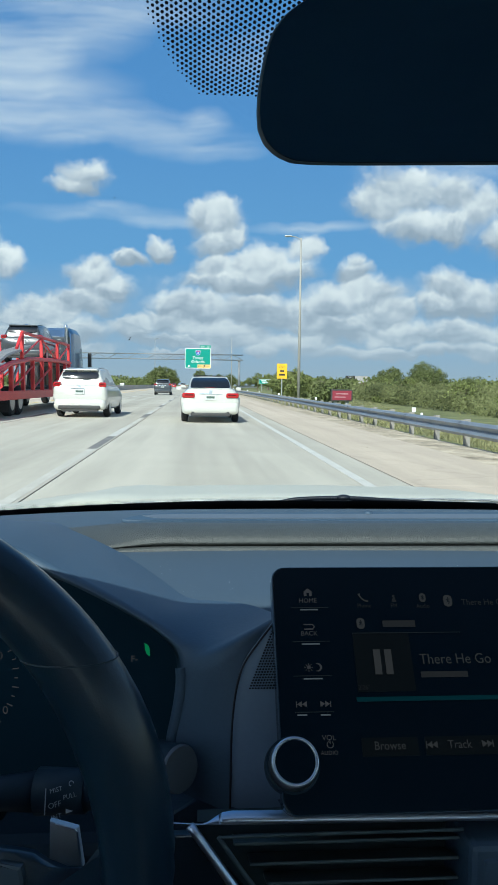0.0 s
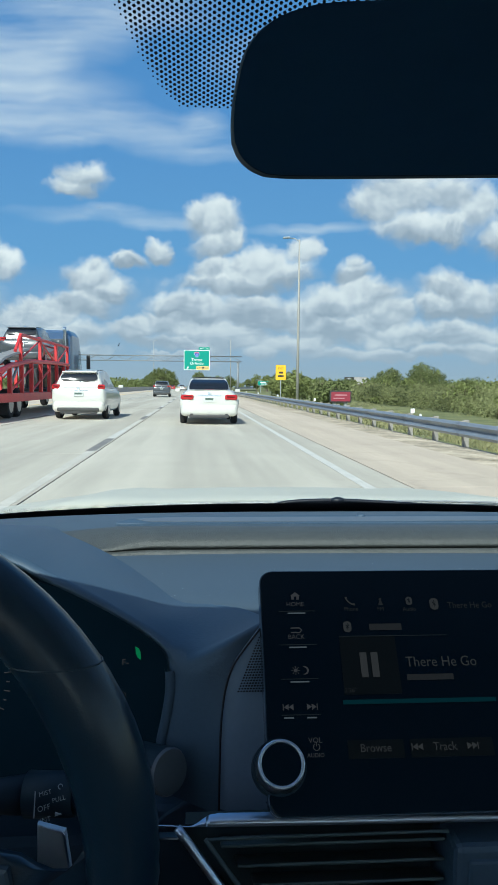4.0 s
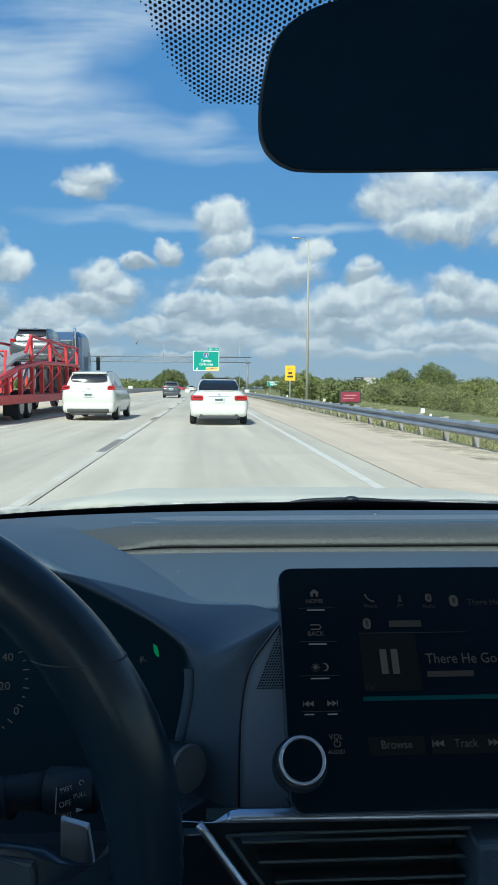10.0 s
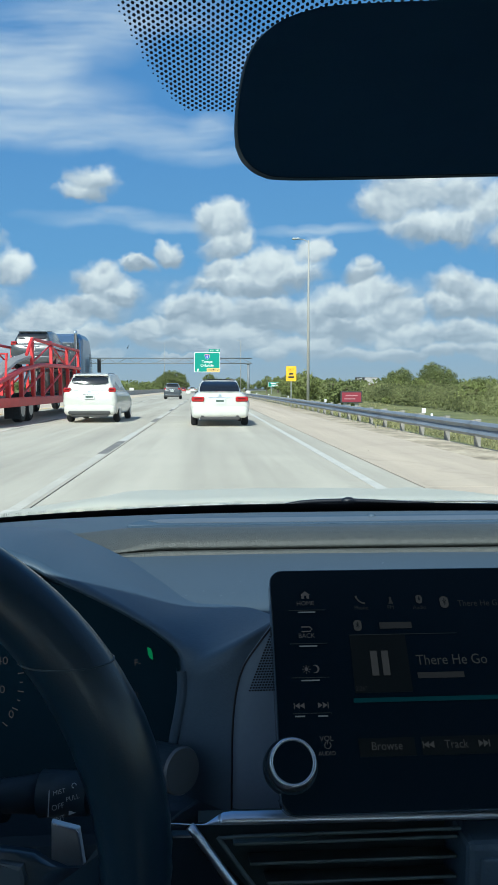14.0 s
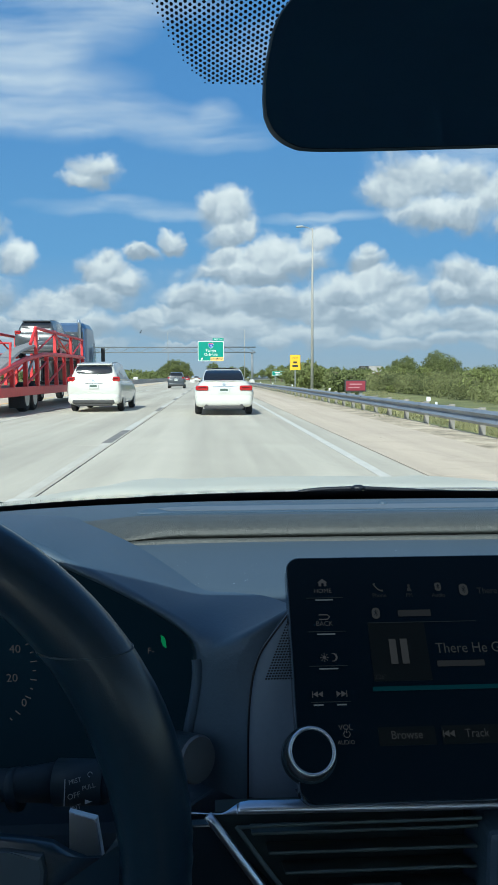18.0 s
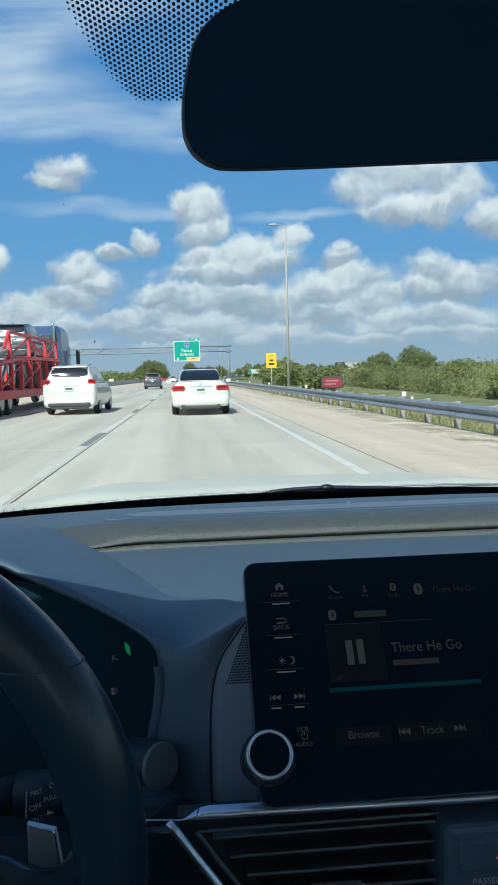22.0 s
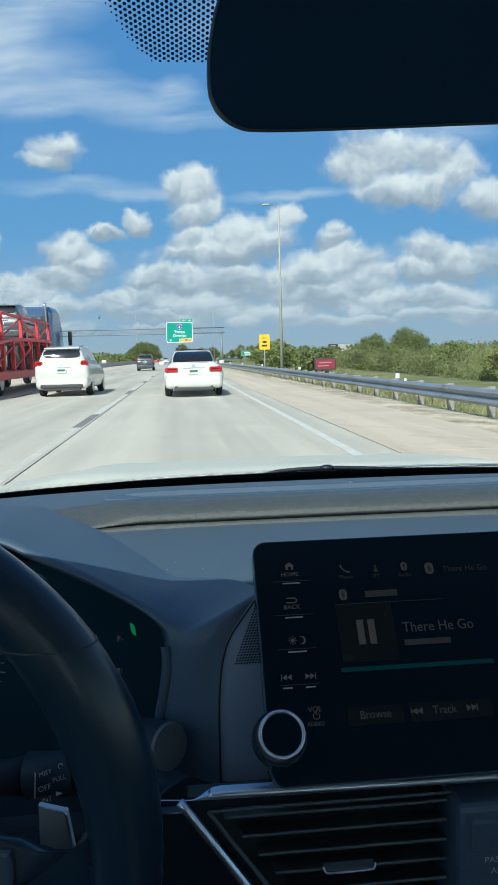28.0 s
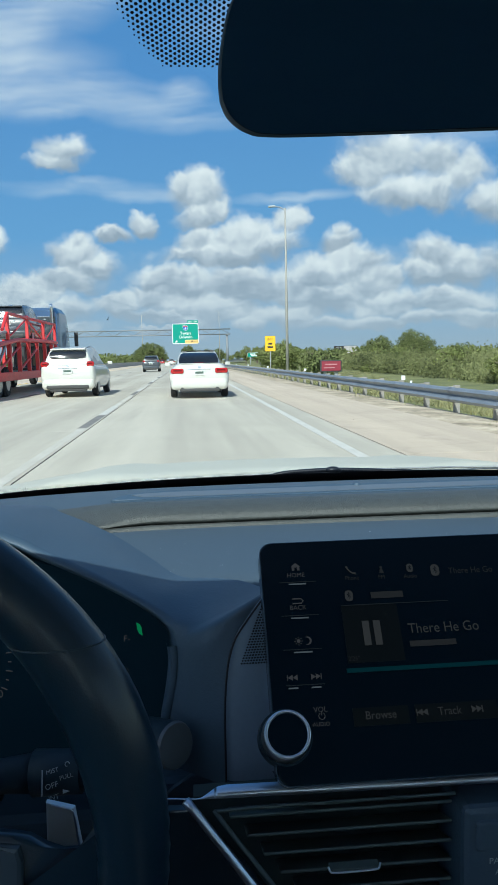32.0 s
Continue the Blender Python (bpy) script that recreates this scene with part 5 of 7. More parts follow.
for a0 in (36.5, 143.5):
    a = radians(a0)
    c = WM @ Vector((R0 * math.cos(a), R0 * math.sin(a), 0))
    rdir = (WM.to_3x3() @ Vector((math.cos(a), math.sin(a), 0))).normalized()
    n = (WM.to_3x3() @ Vector((0, 0, 1))).normalized()
    rr = 0.0181
    d = (WM.to_3x3() @ Vector((1, 0, 0))).normalized()
    part("seam", tube([c + d * (math.cos(t * math.pi / 12) * rr / math.cos(a) * (1 if a0 < 90 else -1)) + n * math.sin(t * math.pi / 12) * rr for t in range(24)], 0.0005, 5, closed=True), M["stalk"], wheel)
part("hub", obox(WM @ Matrix.Translation((0, -0.005, -0.005)), 0.15, 0.13, 0.05, 0.03, seg=4), M["wheel_leather"], wheel, "", True)
for s in (-1, 1):
    arm = [(0.06, 0.020), (0.1116, 0.0139), (0.1193, 0.0125), (0.1269, 0.0079), (0.1345, 0.0048), (0.1436, 0.0049), (0.1480, 0.0095), (0.1500, 0.0170), (0.1540, 0.0260), (0.167, 0.0260), (0.167, -0.034), (0.152, -0.046), (0.11, -0.052), (0.06, -0.052)]
    spoke = part("spoke", plate([(s * x, y) for x, y in arm], WM @ Matrix.Translation((0, -0.005, -0.003)), 0.007, bevel=0.0028), M["wheel_leather"], wheel, "", True)
    part("switch_pad", plate([(s * x, y) for x, y in ((0.065, 0.014), (0.100, 0.0125), (0.1160, 0.0105), (0.1175, 0.004), (0.1160, -0.030), (0.100, -0.040), (0.065, -0.042))], WM @ Matrix.Translation((0, -0.005, 0.003)), 0.005, bevel=0.0022), M["black"], spoke)
    part("spoke_trim", tube([WM @ Vector((s * x, y, 0.006)) for x, y in ((0.07, -0.004), (0.10, -0.02), (0.125, -0.028), (0.15, -0.032))], 0.0013, 6), M["chrome"], wheel, "thin metal trim line", True)
    paddle = part("paddle", plate([(s * x, y) for x, y in ((0.1165, 0.0012), (0.1203, 0.0002), (0.1312, -0.0027), (0.1346, -0.0235), (0.1350, -0.036), (0.1165, -0.036))], WM @ Matrix.Translation((0, 0, -0.045)), 0.004, bevel=0.0010), M["paddle"], wheel, "grey metal shift paddle")
    part("bright_edge", tube([WM @ Vector((s * x, y, -0.0408)) for x, y in ((0.1195, -0.0003), (0.1203, -0.0004), (0.1300, -0.0030), (0.1309, -0.0045), (0.1340, -0.0240))], 0.0006, 6), M["chrome"], paddle)
part("lower_spoke", plate([(-0.03, -0.05), (0.03, -0.05), (0.022, -0.16), (-0.022, -0.16)], WM @ Matrix.Translation((0, 0, -0.012)), 0.016, bevel=0.004), M["dim_chrome"], wheel)

stalk = thing("wiper_stalk", (-0.153, 0.47, 0.87), "black wiper stalk with white printed settings", "stalk")
part("arm", tube([(-0.24, 0.50, 0.872), (-0.133, 0.475, 0.876), (-0.101, 0.47, 0.880)], [0.008, 0.010, 0.0125], 14), M["stalk"], stalk, "", True)
part("collar", cyl((-0.131, 0.474, 0.8735), (-0.126, 0.4735, 0.8745), 0.0135, 0.0135, 24), M["stalk"], stalk, "", True)
part("barrel", cyl((-0.101, 0.470, 0.880), (-0.070, 0.466, 0.8815), 0.0145, 0.0135, 24), M["stalk"], stalk, "", True)
part("end_cap", cyl((-0.070, 0.466, 0.8815), (-0.062, 0.465, 0.8815), 0.0125, 0.010, 20), M["stalk"], stalk, "", True)
SM = frame_of((-0.084, 0.4525, 0.882), (1, 0.0, 0.03), (0, 0.45, 0.9))
for words, dx, dy, s in (("MIST", -0.0030, 0.0072, 0.0038), ("OFF", -0.0034, -0.0012, 0.0046), ("INT", -0.0020, -0.0078, 0.0040), ("PULL", 0.0055, 0.0034, 0.0038)):
    text_part("setting_word", words, s, SM @ Matrix.Translation((dx, dy, 0.001)) @ Matrix.Rotation(radians(12), 4, "Z"), M["label"], stalk)
part("setting_bar", obox(SM @ Matrix.Translation((-0.0092, 0.001, 0.001)), 0.0006, 0.015, 0.0005), M["label"], stalk)
part("setting_arrow", plate([(0.0035, -0.0062), (0.0080, -0.0050), (0.0035, -0.0036)], SM @ Matrix.Translation((0, 0, 0.001)), 0.0003), M["label"], stalk)
part("setting_swirl", tube([SM @ Vector((0.0062 + 0.0014 * math.cos(radians(a)), 0.0105 + 0.0014 * math.sin(radians(a)), 0.001)) for a in range(0, 300, 30)], 0.0003, 4), M["label"], stalk)

# mirror
rv = thing("rear_view_mirror", (0.14, 0.29, 1.28), "black rear-view mirror on the windscreen", "mirror")
MR = frame_of((0.1277, 0.249, 1.2462), (1, -0.05, 0.0), (0, 0.10, 1)) @ Matrix.Scale(0.925, 4)
shape = []
for x, y in ((-0.1202, -0.0270), (-0.1182, -0.0318), (-0.1148, -0.0354), (-0.1108, -0.0376), (-0.1060, -0.0387), (-0.0908, -0.0389), (-0.05, -0.0380), (0.05, -0.0355), (0.10, -0.034), (0.118, -0.028), (0.122, -0.005), (0.115, 0.015), (0.09, 0.026), (0.0, 0.0275), (-0.075, 0.0252), (-0.0966, 0.0220), (-0.1087, 0.0158), (-0.1160, 0.0060), (-0.1197, -0.0092), (-0.1206, -0.0200)):
    shape.append(Vector((x, y, 0)))
ring = curve(shape + shape[:1], 4)[:-1]
rows = []
for sc, dz in ((0.45, -0.030), (0.62, -0.020), (0.80, -0.010), (0.91, -0.004), (0.985, -0.0005), (1.0, 0.0008), (0.985, 0.0016)):
    rows.append([MR @ Vector((p.x * (1 - (1 - sc) * 0.5), p.y * sc, dz)) for p in ring])
part("shell", capped(rows), M["black"], rv, "", True)
part("mirror_glass", plate([(p.x * 0.99, p.y * 0.982) for p in ring], MR @ Matrix.Translation((0, 0, 0.0012)), 0.0012), M["mirror"], rv, "dimmed dark mirror glass")
part("lower_tab", obox(MR @ Matrix.Translation((0.0005, -0.0354, -0.002)), 0.0155, 0.005, 0.008, 0.0020), M["black"], rv)
part("stem", tube([MR @ Vector((0, 0.0, -0.02)), (0.13, 0.275, 1.262), (0.13, 0.29, 1.278)], 0.007, 10), M["black"], rv)


# ---- vehicles on the road ----
def loop_of(y, w_sill, w_mid, w_belt, z0, z1, z2):
    """A cross-section of a car's lower body."""
    return [(-w_sill, y, z0), (-w_mid, y, (z0 + z1) / 2), (-w_mid, y, z1), (-w_belt, y, z2), (-w_belt * 0.5, y, z2 + 0.02), (0, y, z2 + 0.025), (w_belt * 0.5, y, z2 + 0.02), (w_belt, y, z2), (w_mid, y, z1), (w_mid, y, (z0 + z1) / 2), (w_sill, y, z0)]


def smoothed(rows, steps=3):
    """The same skin with curves through its rows and columns."""
    rows = [curve(r, steps) for r in rows]
    cols = [curve([r[i] for r in rows], steps) for i in range(len(rows[0]))]
    return [[c[k] for c in cols] for k in range(len(cols[0]))]


def road_wheel(parent, x, y, r, w=0.2):
    t = part("wheel", tube([(x - w / 2, y, r), (x - w * 0.3, y, r), (x + w * 0.3, y, r), (x + w / 2, y, r)], [r * 0.9, r, r, r * 0.9], 28), M["tyre"], parent)
    part("rim", cyl((x - w / 2 - 0.006, y, r), (x + w / 2 + 0.006, y, r), r * 0.62, seg=20), M["rim"], t)


def car_body(name, label, paint_mat, kind):
    """A car seen mostly from behind, at the origin: rear bumper at y = 0, nose at +length."""
    c = thing(name, (0, 0, 0), label, "car" if kind != "pickup" else "pickup truck", "cars on the road")
    if kind == "saloon":
        Ln, hw, belt, roof = 4.70, 0.89, 0.92, 1.40
        st = [(-0.01, 0.56, 0.64, 0.46, 0.42, 0.67, 0.90), (0.02, 0.68, 0.765, 0.56, 0.37, 0.70, 0.965), (0.08, 0.765, 0.835, 0.62, 0.32, 0.72, 1.000), (0.20, 0.81, 0.875, 0.66, 0.29, 0.74, 1.015), (0.55, 0.84, 0.89, 0.70, 0.26, 0.74, 1.010), (1.2, 0.85, 0.89, 0.78, 0.24, 0.70, 0.95), (2.6, 0.85, 0.89, 0.80, 0.22, 0.68, 0.92), (3.4, 0.85, 0.89, 0.80, 0.24, 0.66, 0.88), (4.3, 0.82, 0.86, 0.72, 0.26, 0.60, 0.76), (4.7, 0.65, 0.70, 0.55, 0.32, 0.52, 0.62)]
        green = [(0.62, 0.66, 0.98, 0.60, 0.985), (1.35, 0.70, 0.95, 0.555, 1.33), (1.75, 0.72, 0.94, 0.57, 1.39), (2.4, 0.74, 0.93, 0.57, 1.40), (2.85, 0.75, 0.92, 0.55, 1.34), (3.45, 0.76, 0.88, 0.66, 0.90)]
        rear_glass = [(-0.63, 0.64, 1.005), (0.63, 0.64, 1.005), (0.52, 1.32, 1.345), (-0.52, 1.32, 1.345)]
        tails = [(s * 0.640, 0.075, 0.815, 0.200, 0.076) for s in (-1, 1)]
        plate_z, r, wheels = 0.76, 0.325, (0.95, 3.75)
    else:
        Ln, hw, belt, roof = 4.65, 0.90, 1.02, 1.66
        st = [(0.0, 0.72, 0.80, 0.76, 0.42, 0.80, 1.02), (0.12, 0.80, 0.88, 0.82, 0.34, 0.82, 1.06), (0.6, 0.84, 0.90, 0.83, 0.28, 0.80, 1.04), (2.2, 0.85, 0.90, 0.83, 0.26, 0.78, 1.02), (3.3, 0.85, 0.90, 0.82, 0.28, 0.76, 1.0), (4.2, 0.82, 0.86, 0.74, 0.3, 0.68, 0.86), (4.65, 0.62, 0.68, 0.55, 0.36, 0.58, 0.70)]
        green = [(0.10, 0.79, 1.05, 0.70, 1.06), (0.22, 0.80, 1.05, 0.665, 1.36), (0.36, 0.80, 1.05, 0.620, 1.52), (0.62, 0.80, 1.05, 0.610, 1.60), (1.4, 0.80, 1.04, 0.625, 1.65), (2.4, 0.80, 1.03, 0.60, 1.62), (2.8, 0.80, 1.02, 0.58, 1.54), (3.5, 0.78, 1.0, 0.66, 1.02)]
        rear_glass = [(-0.62, 0.155, 1.285), (0.62, 0.155, 1.285), (0.555, 0.285, 1.505), (-0.555, 0.285, 1.505)]
        tails = [(s * 0.735, 0.115, 1.085, 0.130, 0.085) for s in (-1, 1)]
        plate_z, r, wheels = 0.86, 0.34, (0.85, 3.6)
    rows = [loop_of(*s) for s in st]
    part("body", capped(smoothed(rows)), paint_mat, c, "", True)
    rows = []
    for y, wb, zb, wr, zr in green:
        rows.append([(-wb, y, zb), (-(wb + wr) / 2 - 0.01, y, (zb + zr) / 2), (-wr, y, zr - 0.03), (-wr * 0.86, y, zr), (0, y, zr + 0.02), (wr * 0.86, y, zr), (wr, y, zr - 0.03), ((wb + wr) / 2 + 0.01, y, (zb + zr) / 2), (wb, y, zb)])
    part("cabin_roof", capped(smoothed(rows)), paint_mat, c, "", True)
    n = Vector((0, -0.012, 0.008))
    rows = []
    for k in range(9):
        t = k / 8
        a = Vector(rear_glass[0]).lerp(Vector(rear_glass[3]), t)
        b = Vector(rear_glass[1]).lerp(Vector(rear_glass[2]), t)
        c0, sq = (a + b) / 2, 1 - (0.10 if kind == "saloon" else 0.16) * abs(2 * t - 1) ** 5
        rows.append([c0 + (a.lerp(b, u / 6) - c0) * sq + n + Vector((0, -0.02 * math.sin(math.pi * u / 6), 0.045 * math.sin(math.pi * t))) for u in range(7)])
    part("rear_window", loft(rows), M["car_glass"], c, "dark tinted rear window", True)
    for s in (-1, 1):
        pts = []
        for i in range(1, len(green) - 1):
            y, wb, zb, wr, zr = green[i]
            pts.append(((s * (wb + 0.006), y, zb + 0.03), (s * (wr + 0.018), y, zr - 0.07)))
        part("side_window", loft([[p[0] for p in pts], [p[1] for p in pts]]), M["car_glass"], c)
        y, wb, zb, wr, zr = green[-2]
        mir = part("door_mirror", box(s * (hw + 0.12) - 0.09, s * (hw + 0.12) + 0.09, y + 0.18, y + 0.28, zb + 0.02, zb + 0.14, 0.03), paint_mat, c)
        for wy in wheels:
            road_wheel(c, s * (hw - 0.115), wy, r)
    for x, y, z, w, h in tails:
        lamp = part("tail_lamp", obox(pose(x, y, z, 0, 0, 10 if x > 0 else -10), w * 2 * 0.95, 0.24, h * 2, 0.05, seg=4), M["tail"], c, "red tail lamp")
        part("lens_band", obox(pose(x, y - 0.122, z + h * 0.2, 0, 0, 10 if x > 0 else -10), w * 1.2, 0.01, h * 0.55, 0.004), M["brake_on"], lamp)
    part("rear_bumper", box(-hw + 0.04, hw - 0.04, -0.07, 0.44, 0.25, 0.62, 0.145, seg=6), paint_mat, c, "", True)
    part("diffuser", box(-hw + 0.30, hw - 0.30, -0.055, 0.2, 0.20, 0.30, 0.03), M["bumper"], c)
    pl = part("number_plate", box(-0.16, 0.16, -0.035, 0.02, plate_z - 0.08, plate_z + 0.08, 0.005), M["plate"], c)
    part("unread_bar", box(-0.12, 0.12, -0.038, -0.03, plate_z - 0.03, plate_z + 0.035), M["ink"], pl)
    part("boot_trim", box(-0.33, 0.33, -0.025, 0.03, plate_z + 0.095, plate_z + 0.125, 0.006), M["chrome"], c)
    bm = bmesh.new()
    bmesh.ops.create_circle(bm, cap_ends=True, segments=20, radius=0.045, matrix=Matrix.Translation((0, -0.03, plate_z + 0.17)) @ Matrix.Rotation(radians(90), 4, "X"))
    part("badge", bm, M["chrome"], c)
    for s in (-1, 1):
        part("exhaust", cyl((s * 0.52, -0.055, 0.30), (s * 0.52, 0.15, 0.30), 0.045, seg=16), M["bumper"], c)
    if kind == "saloon":
        part("boot_lip", box(-0.56, 0.56, 0.03, 0.12, 1.018, 1.038, 0.009), paint_mat, c)
        part("high_brake_lamp", box(-0.14, 0.14, 0.58, 0.62, 1.035, 1.055), M["brake_on"], c, "red high brake lamp")
        part("roof_panel", box(-0.50, 0.50, 1.55, 2.6, 1.415, 1.428, 0.006), M["car_glass"], c, "dark glass roof")
    else:
        part("lower_bumper", box(-0.70, 0.70, -0.085, 0.30, 0.27, 0.42, 0.05, seg=3), M["bumper"], c, "dark plastic lower bumper")
        part("spoiler", box(-0.57, 0.57, 0.20, 0.52, 1.550, 1.605, 0.026, seg=4), paint_mat, c)
        part("rear_wiper", tube([(0.0, 0.105, 1.22), (0.2, 0.12, 1.25), (0.36, 0.125, 1.26)], 0.008, 6), M["bumper"], c)
        for s in (-1, 1):
            part("roof_rail", tube([(s * 0.51, 0.6, 1.625), (s * 0.53, 1.5, 1.675), (s * 0.52, 2.4, 1.635)], 0.018, 8), M["steel"], c)
    return c


coupe = car_body("saloon_car", "white two-door saloon car with red tail lamps lit", M["white_car"], "saloon")
coupe.location = (0.42, 22.2, 0)
suv = car_body("estate_car", "white compact off-road car on the next lane", M["white_car"], "suv")
suv.matrix_basis = pose(-3.85, 25.0, 0, 0, 0, -1.5)
grey = car_body("estate_car", "dark grey off-road car far ahead", M["dark_car"], "suv")
grey.location = (-3.5, 78, 0)
red = car_body("saloon_car", "small red saloon car far ahead", M["red_car"], "saloon")
red.location = (-7.2, 150, 0)
far = copy_thing(grey, pose(0.5, 128, 0))
far2 = copy_thing(coupe, pose(-3.4, 190, 0))
tagged(far, "dark off-road car far ahead in the lane")
tagged(far2, "white saloon car far off on the road")
far3 = copy_thing(red, pose(-10.2 + 3.2, 230, 0))


def car_carrier():
    """A sleeper tractor with a two-deck car trailer, at the origin: trailer tail at y = 0."""
    t = thing("car_carrier", (0, 0, 0), "blue lorry with a red two-deck car trailer", "truck")
    for s in (-1, 1):
        x = s * 1.22
        part("lower_rail", box(x - 0.06, x + 0.06, 0.3, 15.5, 0.55, 0.85, 0.02), M["carrier_red"], t)
        part("upper_rail", tube([(x, 0.2, 1.1), (x, 4.2, 1.75), (x, 7.2, 2.0), (x, 12.5, 2.1), (x, 15.8, 2.1)], 0.085, 8), M["carrier_red"], t)
        for y in (1.0, 2.6, 4.3, 6.0, 7.6, 9.3, 11.0, 12.7, 14.4, 15.6):
            z = 1.1 + min(y, 4.2) * 0.15 if y < 4.2 else 1.75 + min(y - 4.2, 3) * 0.08
            part("post", box(x - 0.07, x + 0.07, y - 0.08, y + 0.08, 0.8, z, 0.015), M["carrier_red"], t)
        for y0, y1 in ((1.0, 4.3), (4.3, 7.6), (7.6, 11.0), (11.0, 14.4)):
            part("brace", tube([(x, y0, 0.9), (x, y1, 1.75)], 0.045, 6), M["carrier_red"], t)
        part("ram", tube([(x * 0.96, 4.4, 1.0), (x * 0.96, 5.6, 1.75)], 0.05, 10), M["steel"], t)
        for y in (4.6, 5.75, 14.9, 16.1, 21.2):
            road_wheel(t, s * 1.02, y, 0.50, 0.32)
    part("upper_deck", loft([[(-1.15, y, z), (-0.55, y, z - 0.03), (0.55, y, z - 0.03), (1.15, y, z)] for y, z in ((0.0, 0.95), (4.2, 1.62), (7.2, 1.88), (12.5, 1.98), (15.8, 1.98))]), M["ramp_grey"], t)
    part("lower_deck", box(-1.12, 1.12, 0.2, 14.2, 0.74, 0.84, 0.02), M["ramp_grey"], t)
    for k in range(9):
        part("cross_bar", box(-1.15, 1.15, 0.5 + k * 1.8, 0.62 + k * 1.8, 0.6, 0.74), M["carrier_red"], t)
    for s in (-1, 1):
        x = s * 1.2
        for y in (6.0, 9.3, 12.7, 15.6):
            part("tall_post", box(x - 0.06, x + 0.06, y - 0.07, y + 0.07, 1.7, 2.95, 0.015), M["carrier_red"], t)
        part("top_rail", tube([(x, 5.2, 2.3), (x, 6.0, 2.9), (x, 15.8, 2.95)], 0.06, 8), M["carrier_red"], t)
        for y0, y1 in ((6.0, 9.3), (12.7, 9.3), (12.7, 15.6)):
            part("upper_brace", tube([(x, y0, 2.05), (x, y1, 2.88)], 0.035, 6), M["carrier_red"], t)
        part("ramp_track", capped([[(s * 0.95 + d, y, z + e) for d, e in ((-0.26, 0), (-0.22, 0.06), (0.22, 0.06), (0.26, 0), (0.2, -0.05), (-0.2, -0.05))] for y, z in ((0.3, 1.05), (4.0, 2.0), (7.5, 2.45))]), M["ramp_grey"], t, "grey sloping wheel track")
        part("ramp_hoop", tube([(s * 0.95 - 0.3, 2.2, 1.2), (s * 0.95 - 0.3, 2.4, 2.2), (s * 0.95 + 0.3, 2.4, 2.2), (s * 0.95 + 0.3, 2.2, 1.2)], 0.05, 8), M["carrier_red"], t)
    part("cab_fairing", box(-1.1, 1.1, 16.55, 16.62, 1.0, 3.4, 0.02), M["dark_car"], t)
    part("tail_bar", box(-1.2, 1.2, 0.05, 0.2, 0.5, 0.72, 0.02), M["carrier_red"], t)
    for s in (-1, 1):
        part("tail_lamp", box(s * 0.95 - 0.14, s * 0.95 + 0.14, 0.0, 0.06, 0.55, 0.68, 0.01), M["tail"], t)
        part("mud_flap", box(s * 1.0 - 0.25, s * 1.0 + 0.25, 3.85, 3.88, 0.15, 0.7), M["tyre"], t)
    rows = []
    for y, w, z0, z1 in ((16.6, 1.16, 0.9, 3.75), (17.0, 1.22, 0.9, 3.85), (19.0, 1.22, 0.9, 3.85), (19.6, 1.2, 0.9, 3.45), (20.4, 1.15, 0.8, 2.75), (20.9, 1.1, 0.7, 1.95), (22.3, 0.95, 0.6, 1.75), (22.6, 0.9, 0.6, 1.5)):
        rows.append([(-w, y, z0), (-w, y, z1 - 0.25), (-w + 0.18, y, z1), (w - 0.18, y, z1), (w, y, z1 - 0.25), (w, y, z0)])
    part("cab", capped(rows), M["truck_blue"], t, "dark blue sleeper cab")
    part("chassis", box(-0.5, 0.5, 14.0, 22.4, 0.55, 0.95, 0.03), M["bumper"], t)
    part("windscreen", loft([[(-1.0, 19.75, 3.35), (1.0, 19.75, 3.35)], [(-1.02, 20.52, 2.5), (1.02, 20.52, 2.5)]]), M["car_glass"], t)
    for s in (-1, 1):
        part("side_window", loft([[(s * 1.225, 19.0, 2.3), (s * 1.2, 20.1, 2.3)], [(s * 1.225, 19.0, 2.95), (s * 1.21, 19.7, 2.95)]]), M["car_glass"], t)
        part("exhaust_stack", tube([(s * 0.95, 16.45, 0.9), (s * 0.95, 16.45, 3.8), (s * 0.95, 16.38, 3.95)], 0.075, 12), M["chrome"], t, "", True)
        part("door_mirror", box(s * 1.55 - 0.1, s * 1.55 + 0.1, 20.2, 20.32, 2.0, 2.75, 0.03), M["bumper"], t)
        part("fuel_tank", cyl((s * 0.95, 17.2, 0.72), (s * 0.95, 19.2, 0.72), 0.32, seg=20), M["chrome"], t, "", True)
        part("step", box(s * 1.05 - 0.14, s * 1.05 + 0.14, 19.4, 20.2, 0.42, 0.5, 0.01), M["steel"], t)
    return t


carrier = car_carrier()
carrier.location = (-7.35, 21.0, 0.0)
loaded = car_body("estate_car", "black off-road car loaded on the trailer", M["dark_car"], "suv")
loaded.matrix_basis = pose(-7.35, 32.2, 1.96, 0.6)


